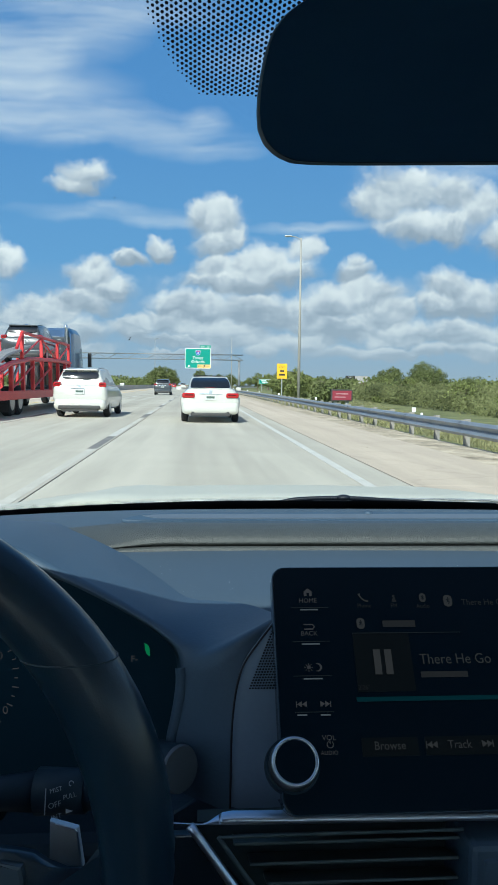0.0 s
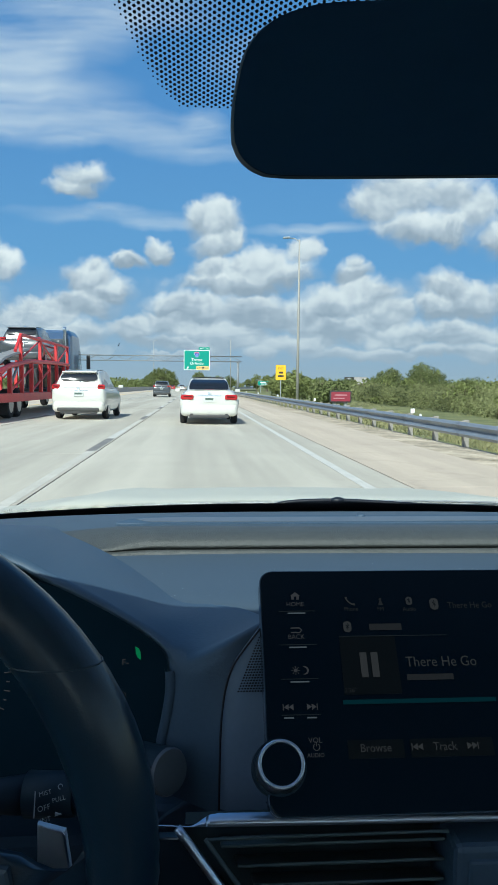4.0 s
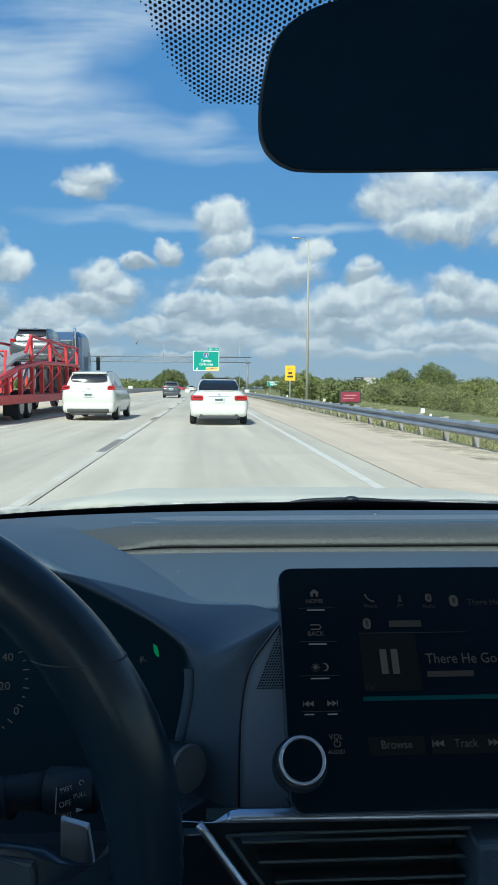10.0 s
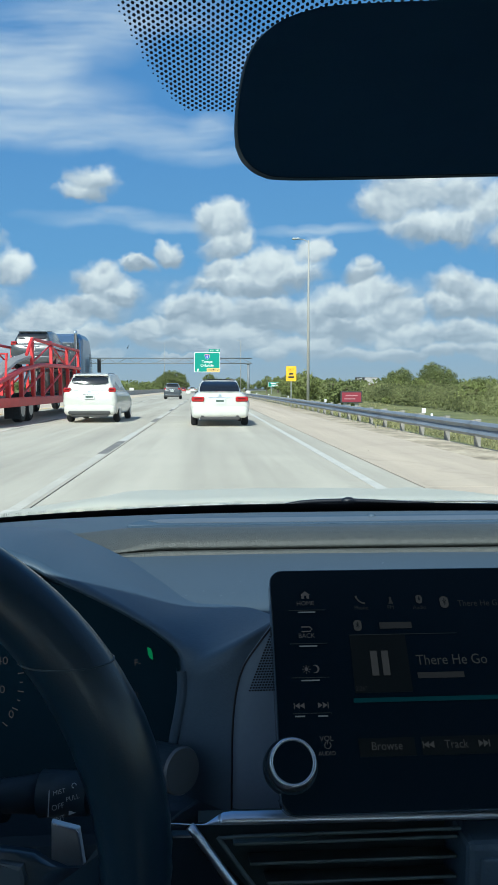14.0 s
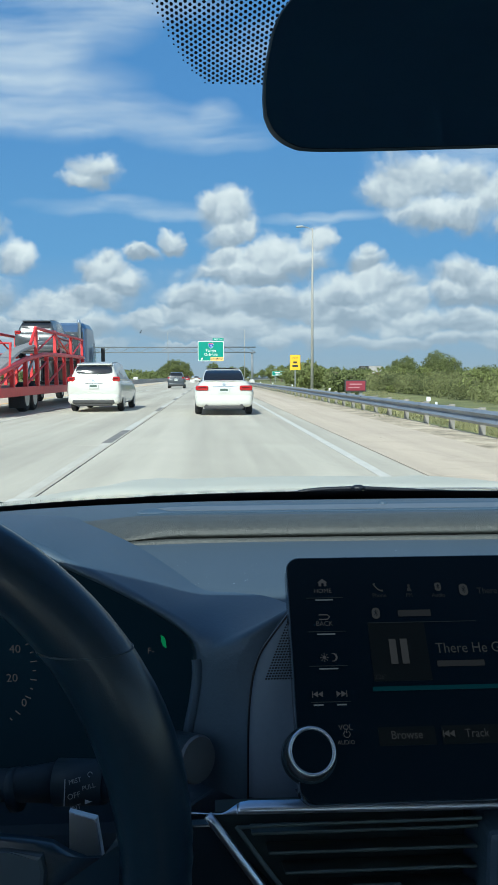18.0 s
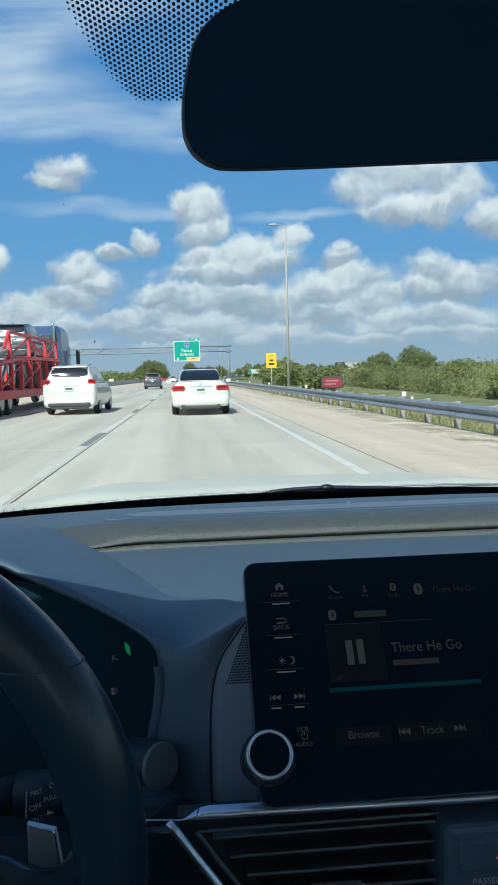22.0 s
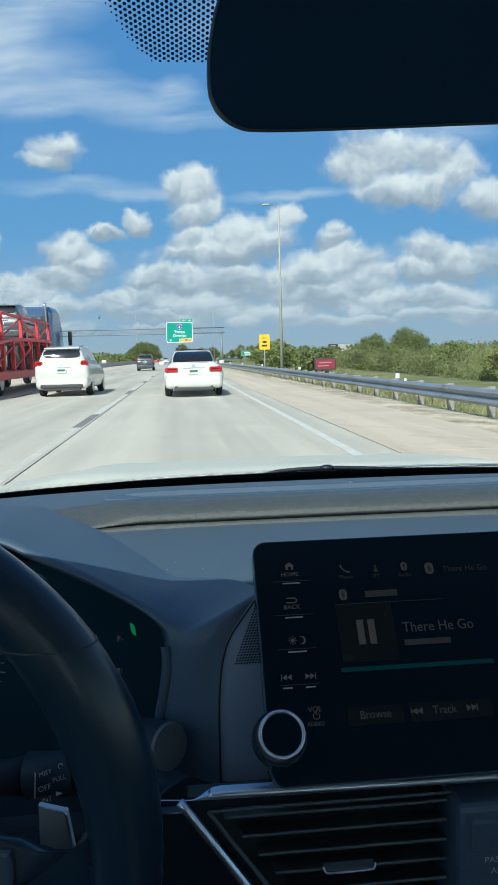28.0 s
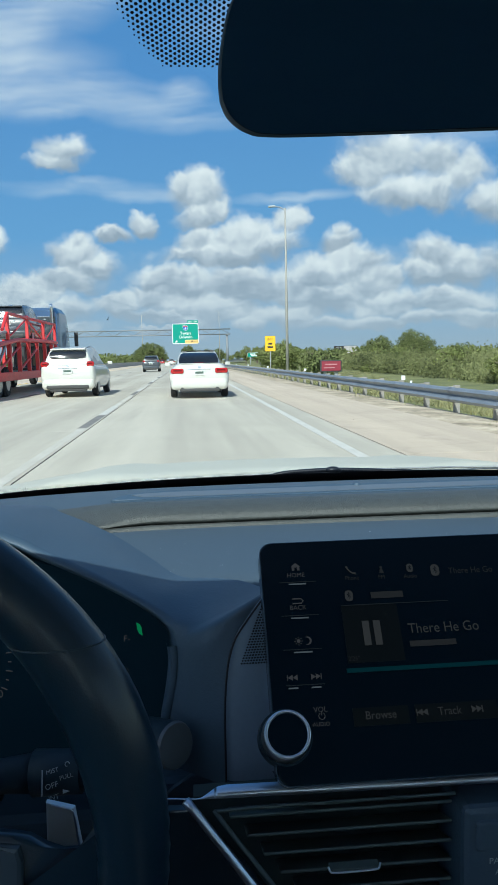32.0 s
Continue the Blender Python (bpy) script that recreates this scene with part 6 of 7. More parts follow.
# ---- roadside furniture ----
def guardrail():
    g = thing("guardrail", (5.55, 60, -0.35), "grey steel crash barrier on short posts", "guardrail")
    prof = [(0.0, 0.155), (0.04, 0.135), (0.08, 0.09), (0.04, 0.04), (0.0, 0.0), (0.04, -0.04), (0.08, -0.09), (0.04, -0.135), (0.0, -0.155)]
    y = 3.0
    while y < 210:
        ln = 4.1
        def gx(v):
            return 5.55 + 0.00004 * max(0, v - 90) ** 2
        rows = [[(gx(v) - a, v, 0.30 + b) for a, b in prof] for v in (y - 0.12, y + ln)]
        part("rail", loft(rows), M["rail"], g)
        for k in (0.2, 2.2):
            yy = y + k
            part("block", box(gx(yy) + 0.005, gx(yy) + 0.15, yy - 0.05, yy + 0.05, 0.14, 0.46, 0.008), M["post_wood"], g)
            part("post", box(gx(yy) + 0.15, gx(yy) + 0.27, yy - 0.055, yy + 0.055, -0.55, 0.48, 0.008), M["post_wood"], g)
        if int(y / 4.1) % 4 == 0:
            part("reflector", box(gx(y) + 0.2, gx(y) + 0.3, y + 0.14, y + 0.20, 0.48, 0.60, 0.004), M["sign_white"], g)
        y += ln
    return g


guardrail()


def lamp_post(x, y, top, side=-1, base=-0.7):
    p = thing("street_lamp", (x, y, base), "tall pale motorway lamp post", "street lamp", "motorway lamps")
    part("foot", cyl((x, y, base - 0.3), (x, y, base + 0.35), 0.3, 0.26, 16), M["barrier"], p)
    part("pole", tube([(x, y, base), (x, y, top * 0.5), (x, y, top)], [0.16, 0.12, 0.075], 14), M["pole"], p, "", True)
    part("arm", tube([(x, y, top - 0.2), (x + side * 0.5, y, top + 0.1), (x + side * 1.1, y, top + 0.15)], 0.05, 8), M["steel"], p)
    part("lamp_head", obox(pose(x + side * 1.3, y, top + 0.16, 0, 4 * side, 0), 0.7, 0.32, 0.16, 0.05), M["steel"], p)
    return p


lamp_post(10.3, 75, 15.8)
lamp_post(-16.5, 300, 19.0, 1)
lamp_post(14, 300, 20.0)
lamp_post(10.5, -250, 15.0)


def shield_board(parent, m, s):
    out = [(-0.42, 0.46), (-0.25, 0.52), (0, 0.47), (0.25, 0.52), (0.42, 0.46), (0.5, 0.2), (0.42, -0.15), (0.22, -0.4), (0, -0.52), (-0.22, -0.4), (-0.42, -0.15), (-0.5, 0.2)]
    b = part("shield_edge", plate([(x * s * 1.08, y * s * 1.08) for x, y in out], m, 0.012), M["sign_white"], parent)
    part("shield", plate([(x * s, y * s) for x, y in out], m, 0.018), M["shield_blue"], b)
    part("shield_band", plate([(-0.47 * s, 0.27 * s), (0.47 * s, 0.27 * s), (0.41 * s, 0.45 * s), (0, 0.46 * s), (-0.41 * s, 0.45 * s)], m, 0.024), M["shield_red"], b)
    text_part("numeral", "4", 0.72 * s, m @ Matrix.Translation((0, -0.08 * s, 0.03)), M["sign_white"], b, 0.004)


def arrow(parent, m, s, material, turn):
    r = m @ Matrix.Rotation(radians(turn), 4, "Z")
    out = [(-0.1, -0.6), (0.1, -0.6), (0.1, 0.05), (0.34, -0.1), (0.34, 0.15), (0, 0.6), (-0.34, 0.15), (-0.34, -0.1), (-0.1, 0.05)]
    part("arrow", plate([(x * s, y * s) for x, y in out], r, 0.02), material, parent)


def green_board(name, x, y, z, w, h, label, parent=None):
    """A green guide sign with a white border, its middle at x, z."""
    t = parent or thing(name, (x, y, z - h / 2), label, "road sign", "green guide signs")
    m = upright(x, y, z)
    b = part("sign_board", plate(rounded(-w / 2, w / 2, -h / 2, h / 2, 0.05 * h + 0.08), m @ Matrix.Translation((0, 0, -0.06)), 0.06), M["sign_white"], t, "green sign board with a white edge")
    k = 0.02 * h + 0.03
    part("field", plate(rounded(-w / 2 + k, w / 2 - k, -h / 2 + k, h / 2 - k, 0.05 * h + 0.05), m, 0.006), M["green_sign"], b)
    return t, m @ Matrix.Translation((0, 0, 0.012))


def truss(parent, y, x0, x1, z0, z1, r=0.09):
    for yy in (y + 0.1, y + 0.8):
        for z in (z0, z1):
            part("chord", tube([(x0, yy, z), (x1, yy, z)], r, 10), M["hazed_steel"], parent, "", True)
        n = int(abs(x1 - x0) / 2.2)
        for k in range(n):
            xa = x0 + (x1 - x0) * k / n
            xb = x0 + (x1 - x0) * (k + 1) / n
            part("lattice", tube([(xa, yy, z0 if k % 2 else z1), (xb, yy, z1 if k % 2 else z0)], r * 0.45, 6), M["hazed_steel"], parent)
    for k in range(0, int(abs(x1 - x0) / 4.4) + 1):
        x = x0 + 4.4 * k
        part("cross_tie", tube([(x, y + 0.1, z1), (x, y + 0.8, z1)], r * 0.45, 6), M["hazed_steel"], parent)


# exit sign over the lanes
gantry = thing("sign_gantry", (10.2, 176, -1.0), "grey steel truss carrying a large green exit sign", "sign gantry", "sign gantries")
truss(gantry, 175.6, -27.4, 10.8, 6.95, 8.15, 0.11)
for x in (10.0, -27.0):
    part("column", cyl((x, 176.05, -1.3), (x, 176.05, 7.0), 0.30, 0.28, 24), M["hazed_steel"], gantry, "", True)
    part("cap_beam", box(x - 0.5, x + 0.5, 175.6, 176.5, 6.75, 6.95, 0.02), M["hazed_steel"], gantry)
t, m = green_board("exit_sign", 0.32, 175.2, 7.2, 6.05, 4.65, "large green exit sign for Tampa and Orlando")
shield_board(t, m @ Matrix.Translation((0, 1.28, 0)), 1.12)
text_part("word", "Tampa", 0.92, m @ Matrix.Translation((0.0, 0.1, 0)), M["sign_white"], t, 0.004)
text_part("word", "Orlando", 0.92, m @ Matrix.Translation((0.0, -0.78, 0)), M["sign_white"], t, 0.004)
arrow(t, m @ Matrix.Translation((-2.15, -1.83, 0)), 0.62, M["sign_white"], -32)
eo = part("exit_only", plate(rounded(-0.1, 2.95, -2.28, -1.42, 0.1), m, 0.01), M["tan"], t, "yellow exit only panel")
text_part("word", "EXIT", 0.52, m @ Matrix.Translation((0.62, -1.85, 0.018)), M["sign_black"], eo, 0.004)
text_part("word", "ONLY", 0.52, m @ Matrix.Translation((2.25, -1.85, 0.018)), M["sign_black"], eo, 0.004)
arrow(eo, m @ Matrix.Translation((1.42, -1.85, 0.014)), 0.62, M["sign_black"], -32)
tab = part("exit_tab", plate(rounded(0.45, 2.98, 2.38, 3.05, 0.08), m @ Matrix.Translation((0, 0, -0.05)), 0.05), M["green_sign"], t)
text_part("word", "EXIT  261", 0.5, m @ Matrix.Translation((1.72, 2.7, 0.006)), M["sign_white"], tab, 0.004)
for x in (-1.5, 1.4):
    part("bracket", box(x - 0.08, x + 0.08, 175.25, 175.7, 5.0, 9.3, 0.01), M["hazed_steel"], gantry)
    part("lamp", box(x - 0.14, x + 0.14, 174.2, 174.6, 4.5, 4.7, 0.03), M["hazed_steel"], gantry)
    part("lamp_arm", tube([(x, 175.4, 4.9), (x, 174.5, 4.6)], 0.04, 6), M["hazed_steel"], gantry)

# yellow ramp speed sign
ys_ = thing("warning_sign", (6.3, 55, -0.6), "yellow exit speed sign on a steel post", "road sign")
part("post", tube([(6.3, 55.05, -0.7), (6.3, 55.05, 2.7)], 0.04, 8), M["steel"], ys_)
ym = upright(6.3, 55, 2.2)
part("board", plate(rounded(-0.38, 0.38, -0.55, 0.55, 0.06), ym, 0.015), M["yellow"], ys_)
text_part("word", "EXIT", 0.2, ym @ Matrix.Translation((0, 0.3, 0.02)), M["sign_black"], ys_, 0.002)
for z, w in ((0.0, 0.3), (-0.26, 0.42)):
    part("unread_bar", box(6.3 - w / 2, 6.3 + w / 2, 54.975, 54.984, 2.2 + z - 0.07, 2.2 + z + 0.07), M["sign_black"], ys_)

# message sign gantry and guide signs already passed
dms = thing("message_gantry", (12, -158, -1.0), "grey truss with a black electronic message board", "sign gantry", "sign gantries")
truss(dms, -158, -18, 12.2, 6.9, 8.9, 0.1)
for x in (11.8, -17.6):
    part("column", cyl((x, -157.5, -1.5), (x, -157.5, 9.4), 0.32, 0.3, 20), M["steel"], dms, "", True)
part("message_board", box(-8.8, 0.2, -159.4, -158.4, 6.5, 8.9, 0.05), M["dms"], dms, "black message board")
for z in (8.3, 7.7, 7.1):
    for x0, x1 in ((-7.6, -5.6), (-5.2, -3.6), (-3.2, -1.0)):
        part("amber_line", box(x0, x1, -159.43, -159.405, z - 0.16, z + 0.16), M["amber"], dms, "lit amber letters")
t, m = green_board("guide_sign", 12.5, -290, 3.6, 3.2, 2.2, "green guide sign on two steel posts by the verge")
for k, wds in enumerate(("Plant City", "Lakeland", "EXIT  261")):
    text_part("word", wds, 0.5 if k < 2 else 0.42, m @ Matrix.Translation((0, 0.62 - 0.62 * k, 0)), M["sign_white"], t, 0.004)
for x in (11.6, 13.4):
    part("post", tube([(x, -289.8, -1.5), (x, -289.8, 4.5)], 0.07, 8), M["steel"], t)

# the right-hand ramp that leaves the motorway beyond the exit sign
def ramp_x(y):
    return 0.17 + max(0.0, y - 205) ** 2 / 1500.0


rows = []
for k in range(40):
    y = 205 + k * 10
    c, s = ramp_x(y), (y - 205) / 750.0
    rows.append([(c + d, y - d * s, 0.008) for d in (-5.6, 5.2)])
ramp = part("ramp", loft(rows), M["asphalt"], None)
tagged(ramp, "brown-grey asphalt slip road curving away", "road", kind="structure")
rows = []
for k in range(12):
    y = 340 + k * 6
    c, s = ramp_x(y), (y - 205) / 750.0
    rows.append([(c + d, y - d * s, z) for d, z in ((5.3, -0.2), (5.3, 0.12), (5.5, 0.32), (5.58, 0.86), (5.78, 0.86), (5.86, 0.3), (6.05, -0.2))])
bar = part("concrete_barrier", loft(rows), M["barrier"])
tagged(bar, "pale concrete bridge parapet beside the slip road", "barrier")
rows = [[(-13.3, y, -0.4), (-13.15, y, 0.3), (-13.05, y, 0.85), (-12.85, y, 0.85), (-12.75, y, 0.3), (-12.6, y, -0.4)] for y in range(60, 330, 10)]
bar2 = part("concrete_barrier", loft(rows), M["barrier"])
tagged(bar2, "long white concrete wall along the median", "barrier")
t, m = green_board("guide_sign", ramp_x(415) + 9.5, 415, 3.9, 4.6, 1.7, "green distance sign on two posts by the slip road")
text_part("word", "Plant City   14", 0.5, m @ Matrix.Translation((0, 0.38, 0)), M["sign_white"], t, 0.004)
text_part("word", "Lakeland    24", 0.5, m @ Matrix.Translation((0, -0.38, 0)), M["sign_white"], t, 0.004)
for dx in (-1.3, 1.3):
    part("post", tube([(ramp_x(415) + 9.5 + dx, 415.2, -1.5), (ramp_x(415) + 9.5 + dx, 415.2, 4.4)], 0.08, 8), M["steel"], t)
RX = ramp_x(530)
g2 = thing("sign_gantry", (RX + 9, 530, -1), "grey steel truss with two green direction signs", "sign gantry", "sign gantries")
truss(g2, 530, RX - 10, RX + 9.5, 7.0, 8.4, 0.1)
for x in (RX - 9.6, RX + 9.1):
    part("column", cyl((x, 530.5, -1.3), (x, 530.5, 7.2), 0.28, 0.26, 20), M["steel"], g2, "", True)
for dx, wds, head, turn, ax in ((-3.1, "Tampa", "WEST", 40, -1.5), (2.1, "Orlando", "EAST", -40, 1.5)):
    t, m = green_board("direction_sign", RX + dx, 529.6, 7.6, 4.4, 3.0, "green overhead sign for " + wds)
    shield_board(t, m @ Matrix.Translation((-0.3, 0.72, 0)), 0.9)
    text_part("word", head, 0.45, m @ Matrix.Translation((1.05, 0.85, 0)), M["sign_white"], t, 0.004)
    text_part("word", wds, 0.85, m @ Matrix.Translation((0.35 if ax < 0 else -0.35, -0.75, 0)), M["sign_white"], t, 0.004)
    arrow(t, m @ Matrix.Translation((ax, -0.35, 0)), 0.8, M["sign_white"], turn)
    part("hanger", box(RX + dx - 0.1, RX + dx + 0.1, 529.55, 530.2, 6.4, 8.8), M["steel"], t)


def billboard(x, y, z, w, h, label, panels):
    b = thing("billboard", (x, y, -1.0), label, "billboard", "roadside billboards")
    for dx in (-w * 0.3, w * 0.3):
        part("leg", tube([(x + dx, y + 0.3, -1.6), (x + dx, y + 0.3, z + h / 2 - 0.2)], 0.16, 8), M["steel"], b)
    part("frame", box(x - w / 2 - 0.1, x + w / 2 + 0.1, y, y + 0.25, z - h / 2 - 0.1, z + h / 2 + 0.1, 0.02), M["bumper"], b)
    for x0, x1, z0, z1, mt in panels:
        part("sheet", box(x - w / 2 + x0 * w, x - w / 2 + x1 * w, y - 0.03, y - 0.005, z - h / 2 + z0 * h, z - h / 2 + z1 * h), M[mt], b)
    return b


bb = billboard(11.8, 60, 0.40, 1.55, 0.76, "small red board standing before the bushes", ((0, 1, 0, 1, "board_red"),))
part("unread_bar", box(11.3, 12.3, 59.94, 59.965, 0.48, 0.58), M["board_print"], bb)
part("unread_bar", box(11.2, 12.1, 59.94, 59.965, 0.22, 0.31), M["board_print"], bb)
b2 = billboard(78, 360, 4.2, 11.0, 4.0, "wide billboard with a dark panel and a pale picture", ((0, 0.42, 0.14, 1, "dms"), (0.42, 1, 0.14, 1, "board_grey"), (0, 1, 0, 0.13, "board_red")))
text_part("word", "CITY", 1.0, upright(74.6, 359.9, 5.5), M["sign_white"], b2, 0.01)
text_part("word", "Opening This", 0.55, upright(74.9, 359.9, 4.4), M["sign_white"], b2, 0.01)
text_part("word", "November", 0.55, upright(74.6, 359.9, 3.8), M["sign_white"], b2, 0.01)
t, m = green_board("guide_sign", 24.5, 260, 2.4, 5.5, 1.6, "green guide sign far along the slip road")
part("post", tube([(22.8, 260.2, -1.5), (22.8, 260.2, 3.0)], 0.1, 8), M["steel"], t)
part("post", tube([(26.2, 260.2, -1.5), (26.2, 260.2, 3.0)], 0.1, 8), M["steel"], t)
part("unread_bar", box(22.6, 26.4, 259.97, 259.985, 2.5, 2.85), M["sign_white"], t)
part("unread_bar", box(22.9, 25.9, 259.97, 259.985, 1.95, 2.25), M["sign_white"], t)
marker = thing("verge_marker", (8.3, 27, -0.7), "short white marker post in the verge", "marker post")
part("post", box(8.26, 8.34, 26.97, 27.03, -0.9, 0.20, 0.01), M["sign_white"], marker)


# ---- trees ----
def tree_kind(name, h, spread, leaf_mat, label, seed, leaf=0.16, clumps=60, per=34, low=0.15):
    """A tree at the origin: tapered trunk with limbs, and a ragged crown of leaf clumps."""
    rnd = random.Random(seed)
    t = thing(name, (0, 0, 0), label, "tree", "roadside trees")
    bm = tube(curve([(0, 0, -0.4), (rnd.uniform(-.1, .1), 0, h * 0.2), (rnd.uniform(-.3, .3), rnd.uniform(-.2, .2), h * 0.5), (0, 0, h * 0.8)], 3), [h * 0.030 * (1 - 0.08 * i) for i in range(10)], 8)
    for k in range(7):
        a = rnd.uniform(0, 6.28)
        z = h * rnd.uniform(0.22, 0.6)
        l = spread * rnd.uniform(0.5, 0.9)
        tube([(0, 0, z), (math.cos(a) * l * 0.5, math.sin(a) * l * 0.5, z + l * 0.35), (math.cos(a) * l, math.sin(a) * l, z + l * 0.55)], [h * 0.014, h * 0.009, h * 0.003], 6, bm)
    part("trunk", bm, M["bark"], t, "", True)
    verts, faces = [], []
    for c in range(clumps):
        while True:
            p = Vector((rnd.uniform(-1, 1), rnd.uniform(-1, 1), rnd.uniform(-1, 1)))
            if 0.25 < p.length < 1:
                break
        zz = (p.z + 1) / 2
        width = 0.55 + 0.45 * math.sin(math.pi * min(1, zz * 0.85 + 0.15))
        centre = Vector((p.x * spread * width, p.y * spread * width, h * (low + (1 - low) * (0.06 + 0.88 * zz))))
        size = spread * rnd.uniform(0.16, 0.30)
        for k in range(per):
            d = Vector((rnd.gauss(0, 1), rnd.gauss(0, 1), rnd.gauss(0, 0.75)))
            d = d.normalized() * size * rnd.uniform(0.55, 1.05)
            n = (d + Vector((rnd.uniform(-.5, .5), rnd.uniform(-.5, .5), rnd.uniform(0, .8))) * size).normalized()
            s1 = n.cross(Vector((rnd.uniform(-1, 1), rnd.uniform(-1, 1), rnd.uniform(-1, 1)))).normalized() * leaf * rnd.uniform(0.6, 1.3)
            s2 = n.cross(s1).normalized() * leaf * rnd.uniform(0.4, 0.8)
            o = centre + d
            i = len(verts)
            verts += [o - s1, o + s2, o + s1, o - s2]
            faces.append((i, i + 1, i + 2, i + 3))
    me = bpy.data.meshes.new("crown")
    me.from_pydata([tuple(v) for v in verts], [], faces)
    mesh_part("crown", me, M[leaf_mat], t, "ragged crown of small leaves", kind="")
    return t


kinds = [
    tree_kind("oak_tree", 9.0, 4.2, "leaf", "broad dark green oak by the road", 1, 0.24, 95, 40, 0.12),
    tree_kind("oak_tree", 7.0, 3.6, "leaf", "rounded dark green roadside tree", 2, 0.22, 85, 40, 0.05),
    tree_kind("tree", 5.0, 2.6, "leaf_light", "young light green tree in the verge", 3, 0.17, 70, 36, 0.05),
    tree_kind("shrub", 2.6, 1.9, "leaf_light", "low bushy green shrub", 4, 0.13, 55, 34, 0.0),
    tree_kind("shrub", 3.4, 2.3, "leaf", "dense dark green shrub", 5, 0.15, 60, 34, 0.0),
    tree_kind("tree", 8.0, 2.6, "leaf_light", "tall narrow light green tree", 6, 0.2, 80, 36, 0.2),
]
spots = []
rt = random.Random(11)
# trees standing out of the scrub behind the barrier
for k in range(14):
    y = 120 + k * 11 + rt.uniform(-4, 4)
    spots.append((rt.choice((1, 2, 4, 5)), 24 + y * 0.06 + rt.uniform(-4, 12), y, rt.choice((0.4, 0.5, 0.62, 0.75))))
for k in range(26):
    y = 150 + k * 7 + rt.uniform(-3, 3)
    spots.append((rt.choice((1, 2, 4, 0)), 40 + y * 0.10 + rt.uniform(-6, 20), y, rt.choice((0.45, 0.6, 0.75, 0.95))))
for k in range(64):
    y = 44 + 160 * rt.random()
    spots.append((rt.choice((3, 4, 3, 4, 2)), 19.5 + y * 0.03 + 40 * rt.random() ** 1.4, y, rt.uniform(0.28, 0.55)))
for k in range(7):
    spots.append((rt.choice((3, 4, 2)), 11.5 + rt.uniform(0, 3), 78 + k * 6 + rt.uniform(-3, 3), rt.uniform(0.7, 1.0)))
# single trees rising out of the scrub
for x, y, k, s in ((24, 66, 2, 0.62), (33, 84, 5, 0.42), (30, 108, 4, 0.95), (27, 72, 4, 0.8), (37, 96, 1, 0.52), (44, 118, 0, 0.45), (33, 128, 5, 0.5)):
    spots.append((k, x, y, s))
# woods on both sides of the slip road
for k in range(26):
    y = 250 + k * 13
    spots.append((rt.choice((0, 1, 0, 5)), ramp_x(y) + 17 + rt.uniform(0, 14), y, rt.uniform(0.8, 1.15)))
    spots.append((rt.choice((0, 1, 2, 5)), ramp_x(y) - 15 - rt.uniform(0, 14), y + 40, rt.uniform(0.75, 1.1)))
# far side of the motorway
for k in range(28):
    y = 120 + k * 14
    spots.append((rt.choice((0, 1, 2)), -34 - y * 0.06 - rt.uniform(0, 22), y, rt.uniform(0.5, 0.8)))
# oaks passed at the start
for k in range(8):
    spots.append((rt.choice((0, 0, 1)), 24 + rt.uniform(0, 14), -250 + k * 9, rt.uniform(1.1, 1.5)))
used = set()
for kind_i, x, y, s in spots:
    gz = fall(x) - 0.05
    m = pose(x, y, gz, 0, 0, rt.uniform(0, 360)) @ Matrix.Scale(s, 4)
    if kind_i not in used:
        used.add(kind_i)
        kinds[kind_i].matrix_basis = m
    else:
        c = copy_thing(kinds[kind_i], Matrix())
        c.matrix_basis = m

# far belt of woods closing the horizon
verts, faces = [], []
rf = random.Random(5)
for k in range(5200):
    a = rf.uniform(-0.62, 0.62)
    d = rf.uniform(330, 620)
    x, y = d * math.sin(a), d * math.cos(a)
    if -16 < x < ramp_x(y) + 14:
        continue
    h = (6.5 + 2.5 * noise.noise((x * 0.02, y * 0.02, 3))) * rf.uniform(0.15, 1.0) ** 0.5
    s = rf.uniform(0.35, 0.85)
    for q in range(9):
        o = Vector((x + rf.uniform(-2, 2), y + rf.uniform(-2, 2), -1.3 + h * rf.uniform(0.4, 1)))
        b = rf.uniform(0, 3.14)
        s1 = Vector((math.cos(b) * s, math.sin(b) * s, rf.uniform(-.4, .4)))
        s2 = Vector((rf.uniform(-.4, .4), rf.uniform(-.4, .4), s * 0.8))
        i = len(verts)
        verts += [o - s1, o - s2, o + s1, o + s2]
        faces.append((i, i + 1, i + 2, i + 3))
me = bpy.data.meshes.new("far_woods")
me.from_pydata([tuple(v) for v in verts], [], faces)
woods = mesh_part("far_woods", me, M["leaf"], None)
tagged(woods, "distant belt of dark green woods", "woods", kind="stuff")

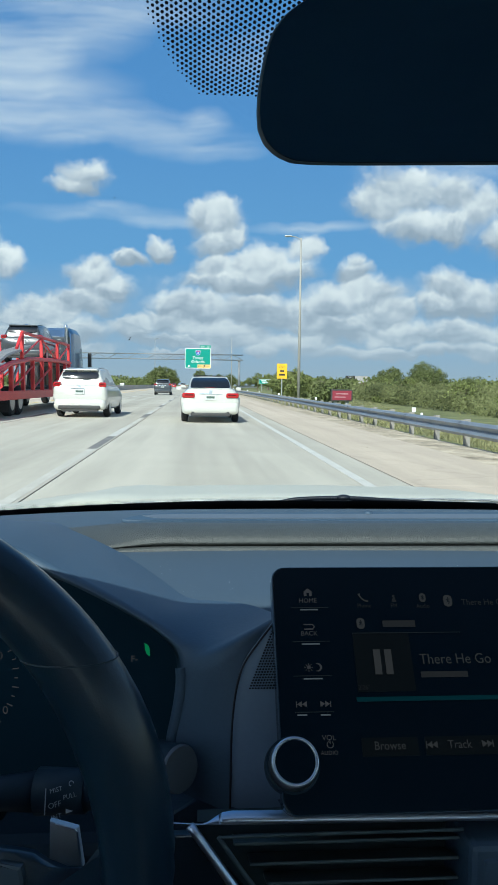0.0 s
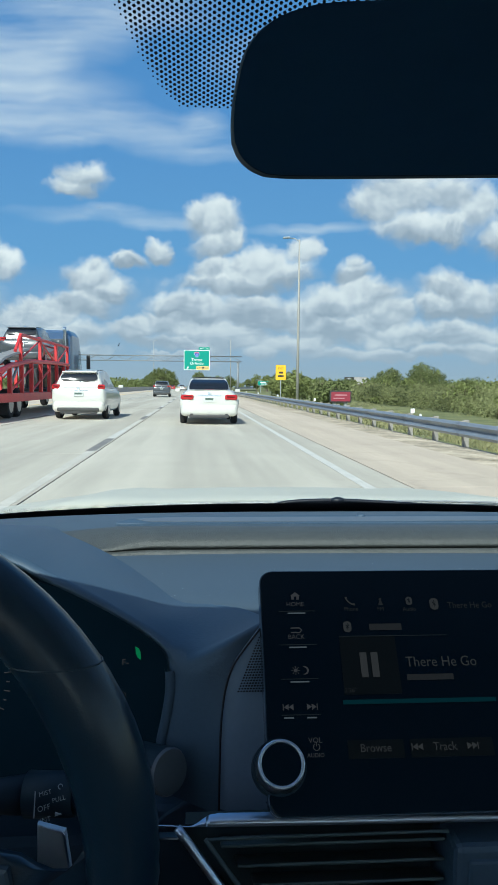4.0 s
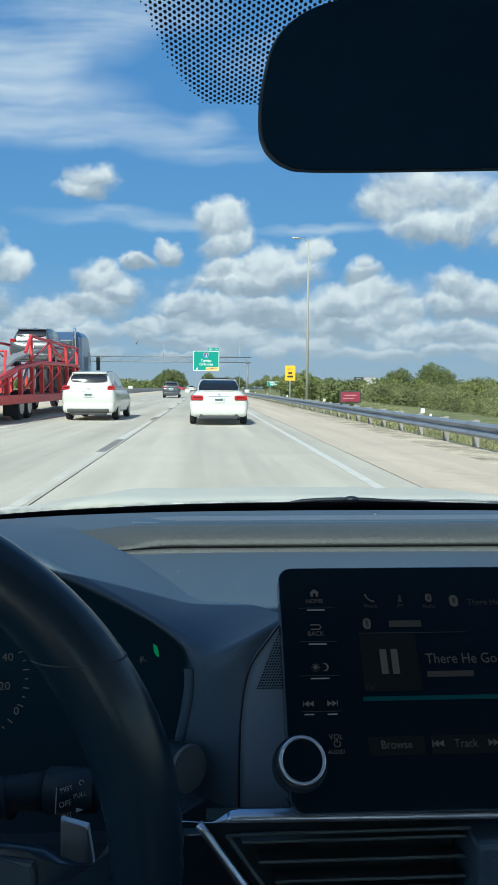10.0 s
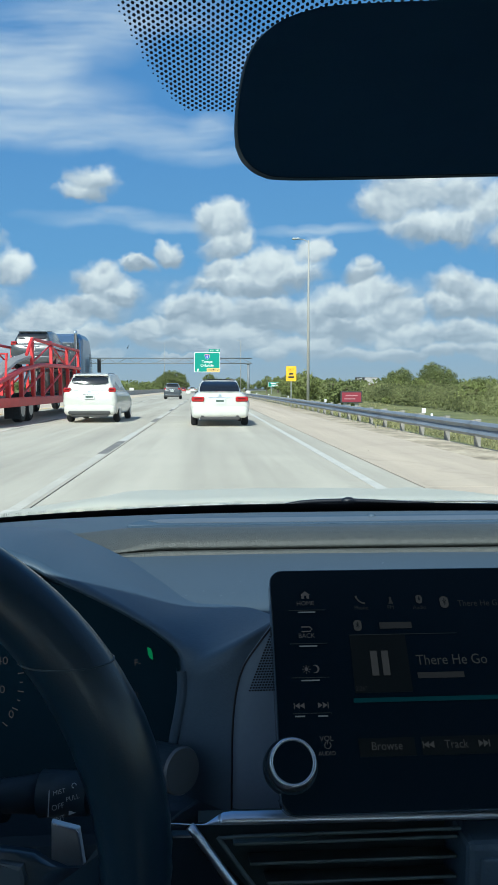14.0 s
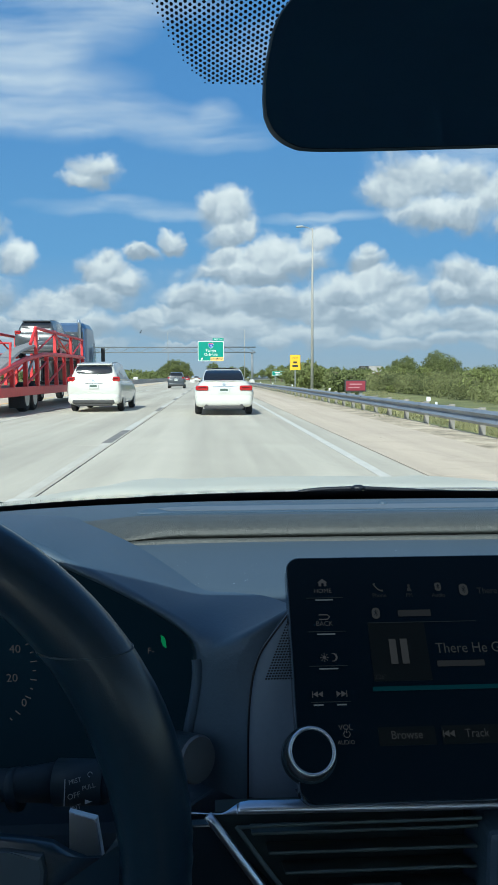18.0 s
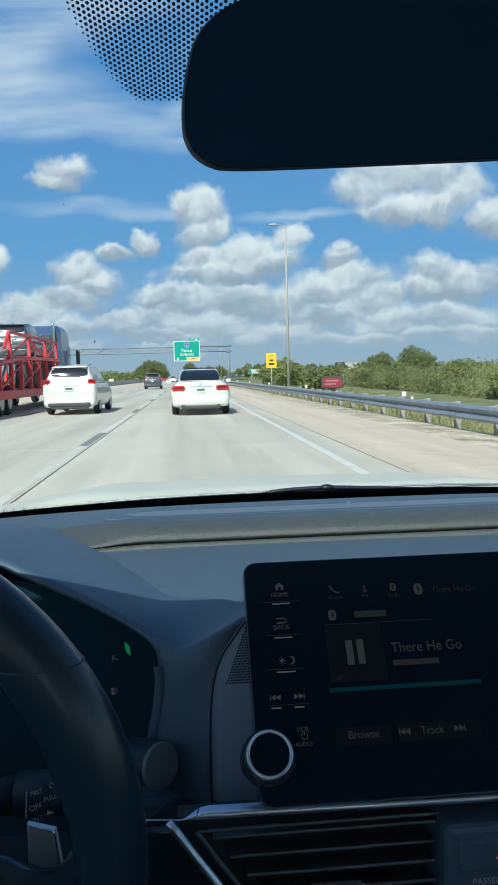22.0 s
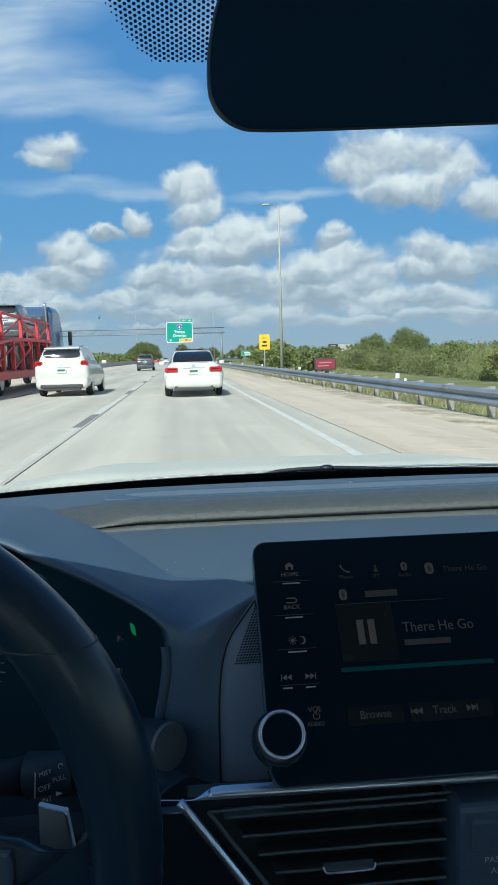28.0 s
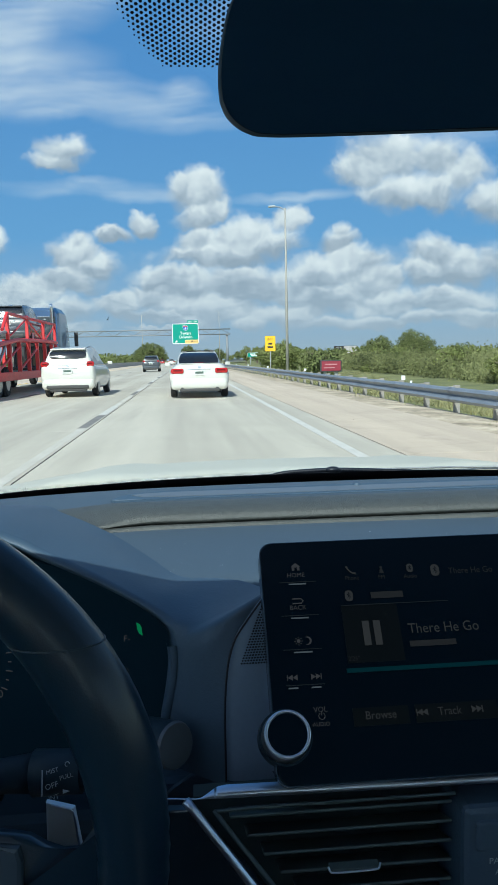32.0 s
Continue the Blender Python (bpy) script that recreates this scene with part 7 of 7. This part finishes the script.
# dense scrub behind the barrier
verts, faces = [], []
rs = random.Random(21)
for k in range(3000):
    y = 50 + 210 * rs.random() ** 1.25
    x = 18.5 + y * 0.055 + 46 * rs.random() ** 1.5
    if y < 120 and x < 30 and noise.noise((x * 0.09, y * 0.07, 9)) < -0.25:
        continue
    rise = 0.5 + 0.35 * noise.noise((x * 0.07, y * 0.05, 1.5)) + 0.45 * noise.noise((x * 0.21, y * 0.16, 4.5))
    h = (0.45 + 2.3 * max(0.0, rise) ** 1.3 + 0.0035 * y) * rs.uniform(0.7, 1.12)
    size = rs.uniform(0.45, 0.95)
    for q in range(64):
        d = Vector((rs.gauss(0, 1), rs.gauss(0, 1), rs.gauss(0, 0.8))).normalized() * size
        o = Vector((x, y, fall(x) + h * rs.uniform(0.12, 1.0) ** 0.8)) + d * 0.9
        if o.z < fall(x):
            continue
        b = rs.uniform(0, 3.14)
        g = 0.046 + 0.0008 * y
        s1 = Vector((math.cos(b), math.sin(b), rs.uniform(-.6, .6))) * g * rs.uniform(0.7, 1.4)
        s2 = Vector((rs.uniform(-.5, .5), rs.uniform(-.5, .5), 1)) * g * rs.uniform(0.5, 1)
        i = len(verts)
        verts += [o - s1, o - s2, o + s1, o + s2]
        faces.append((i, i + 1, i + 2, i + 3))
me = bpy.data.meshes.new("scrub")
me.from_pydata([tuple(v) for v in verts], [], faces)
scrub = mesh_part("scrub", me, M["scrub"], None)
tagged(scrub, "dense low green scrub behind the barrier", "bushes", kind="stuff")

# grass and weeds by the barrier and the verge
verts, faces = [], []
rg = random.Random(8)
for k in range(42000):
    y = 6 + 100 * rg.random() ** 1.6
    x = ROAD_R + 0.5 + (3.0 + 0.16 * y) * rg.random() ** 1.3
    if x < ROAD_R + 1.8 and (rg.random() < 0.72 or noise.noise((x * 1.3, y * 0.6, 2.0)) < 0.05):
        continue
    z = fall(x) - 0.01
    tall = 0.07 + 0.2 * max(0, noise.noise((x * 0.8, y * 0.35, 7))) + (0.06 * rg.random() if 5.3 < x < 6.4 else 0)
    a = rg.uniform(0, 6.28)
    w = rg.uniform(0.006, 0.014) * (1 + y * 0.025)
    dx, dy = math.cos(a) * w, math.sin(a) * w
    lx, ly = rg.uniform(-.1, .1), rg.uniform(-.1, .1)
    i = len(verts)
    verts += [(x - dx, y - dy, z), (x + dx, y + dy, z), (x + lx, y + ly, z + tall)]
    faces.append((i, i + 1, i + 2))
me = bpy.data.meshes.new("verge_grass")
me.from_pydata(verts, [], faces)
tufts = mesh_part("verge_grass", me, M["blade"], None)
tagged(tufts, "uneven dry and green grass by the barrier", "grass", kind="stuff")

# crumbs of sand and broken concrete along the shoulder's edge
verts, faces = [], []
rc = random.Random(33)
for k in range(1100):
    y = 7 + 70 * rc.random() ** 1.6
    x = ROAD_R + rc.gauss(0.1, 0.22)
    if x < ROAD_R - 0.35:
        continue
    z = -0.012 if x < ROAD_R else fall(x) + 0.06
    w = rc.uniform(0.003, 0.011)
    i = len(verts)
    verts += [(x - w, y - w, z), (x + w, y - w * 0.6, z), (x + w * 0.7, y + w, z), (x - w * 0.8, y + w * 0.8, z), (x, y, z + w * 0.8)]
    faces += [(i, i + 1, i + 4), (i + 1, i + 2, i + 4), (i + 2, i + 3, i + 4), (i + 3, i, i + 4)]
me = bpy.data.meshes.new("edge_debris")
me.from_pydata(verts, [], faces)
tagged(mesh_part("edge_debris", me, M["dry"], None), "loose sand and crumbs along the shoulder edge", "debris", kind="stuff")

# ---- concrete slabs of the road ----
slab_mesh = {}


def slab(w, ln, material, parent, name, x, y, top):
    key = (w, ln, material.name)
    if key not in slab_mesh:
        me = bpy.data.meshes.new(name)
        b = box(-w / 2, w / 2, 0, ln, -0.14, 0)
        bmesh.ops.recalc_face_normals(b, faces=b.faces)
        b.to_mesh(me)
        b.free()
        me.materials.append(material)
        slab_mesh[key] = me
    ob = new(name, slab_mesh[key])
    ob.parent = parent
    ob.location = (x, y, top)
    return ob


for lane in range(3):
    x0, x1 = LANES[lane], LANES[lane + 1]
    for k in range(52):
        slab(x1 - x0 - 0.022, 6.095, M["slab"], road, "slab", (x0 + x1) / 2, -24 + k * 6.1, rt.uniform(-0.001, 0.0))
for k in range(50):
    slab(1.88, 6.095, M["shoulder"], shoulder, "slab", 3.475, -22 + k * 6.1, -0.010 + rt.uniform(-0.002, 0.001))
for lane in range(3):
    x0, x1 = LANES[lane], LANES[lane + 1]
    rest = part("paved_lane", box(x0 + 0.011, x1 - 0.011, 293.3, 620, -0.14, -0.001), M["concrete"], road)
    rest = part("paved_lane", box(x0 + 0.011, x1 - 0.011, -420, -24.1, -0.14, -0.001), M["concrete"], road)
part("paved_shoulder", box(2.53, 4.42, 283.1, 620, -0.14, -0.012), M["shoulder"], shoulder)
part("paved_shoulder", box(2.53, 4.42, -420, -22.1, -0.14, -0.012), M["shoulder"], shoulder)
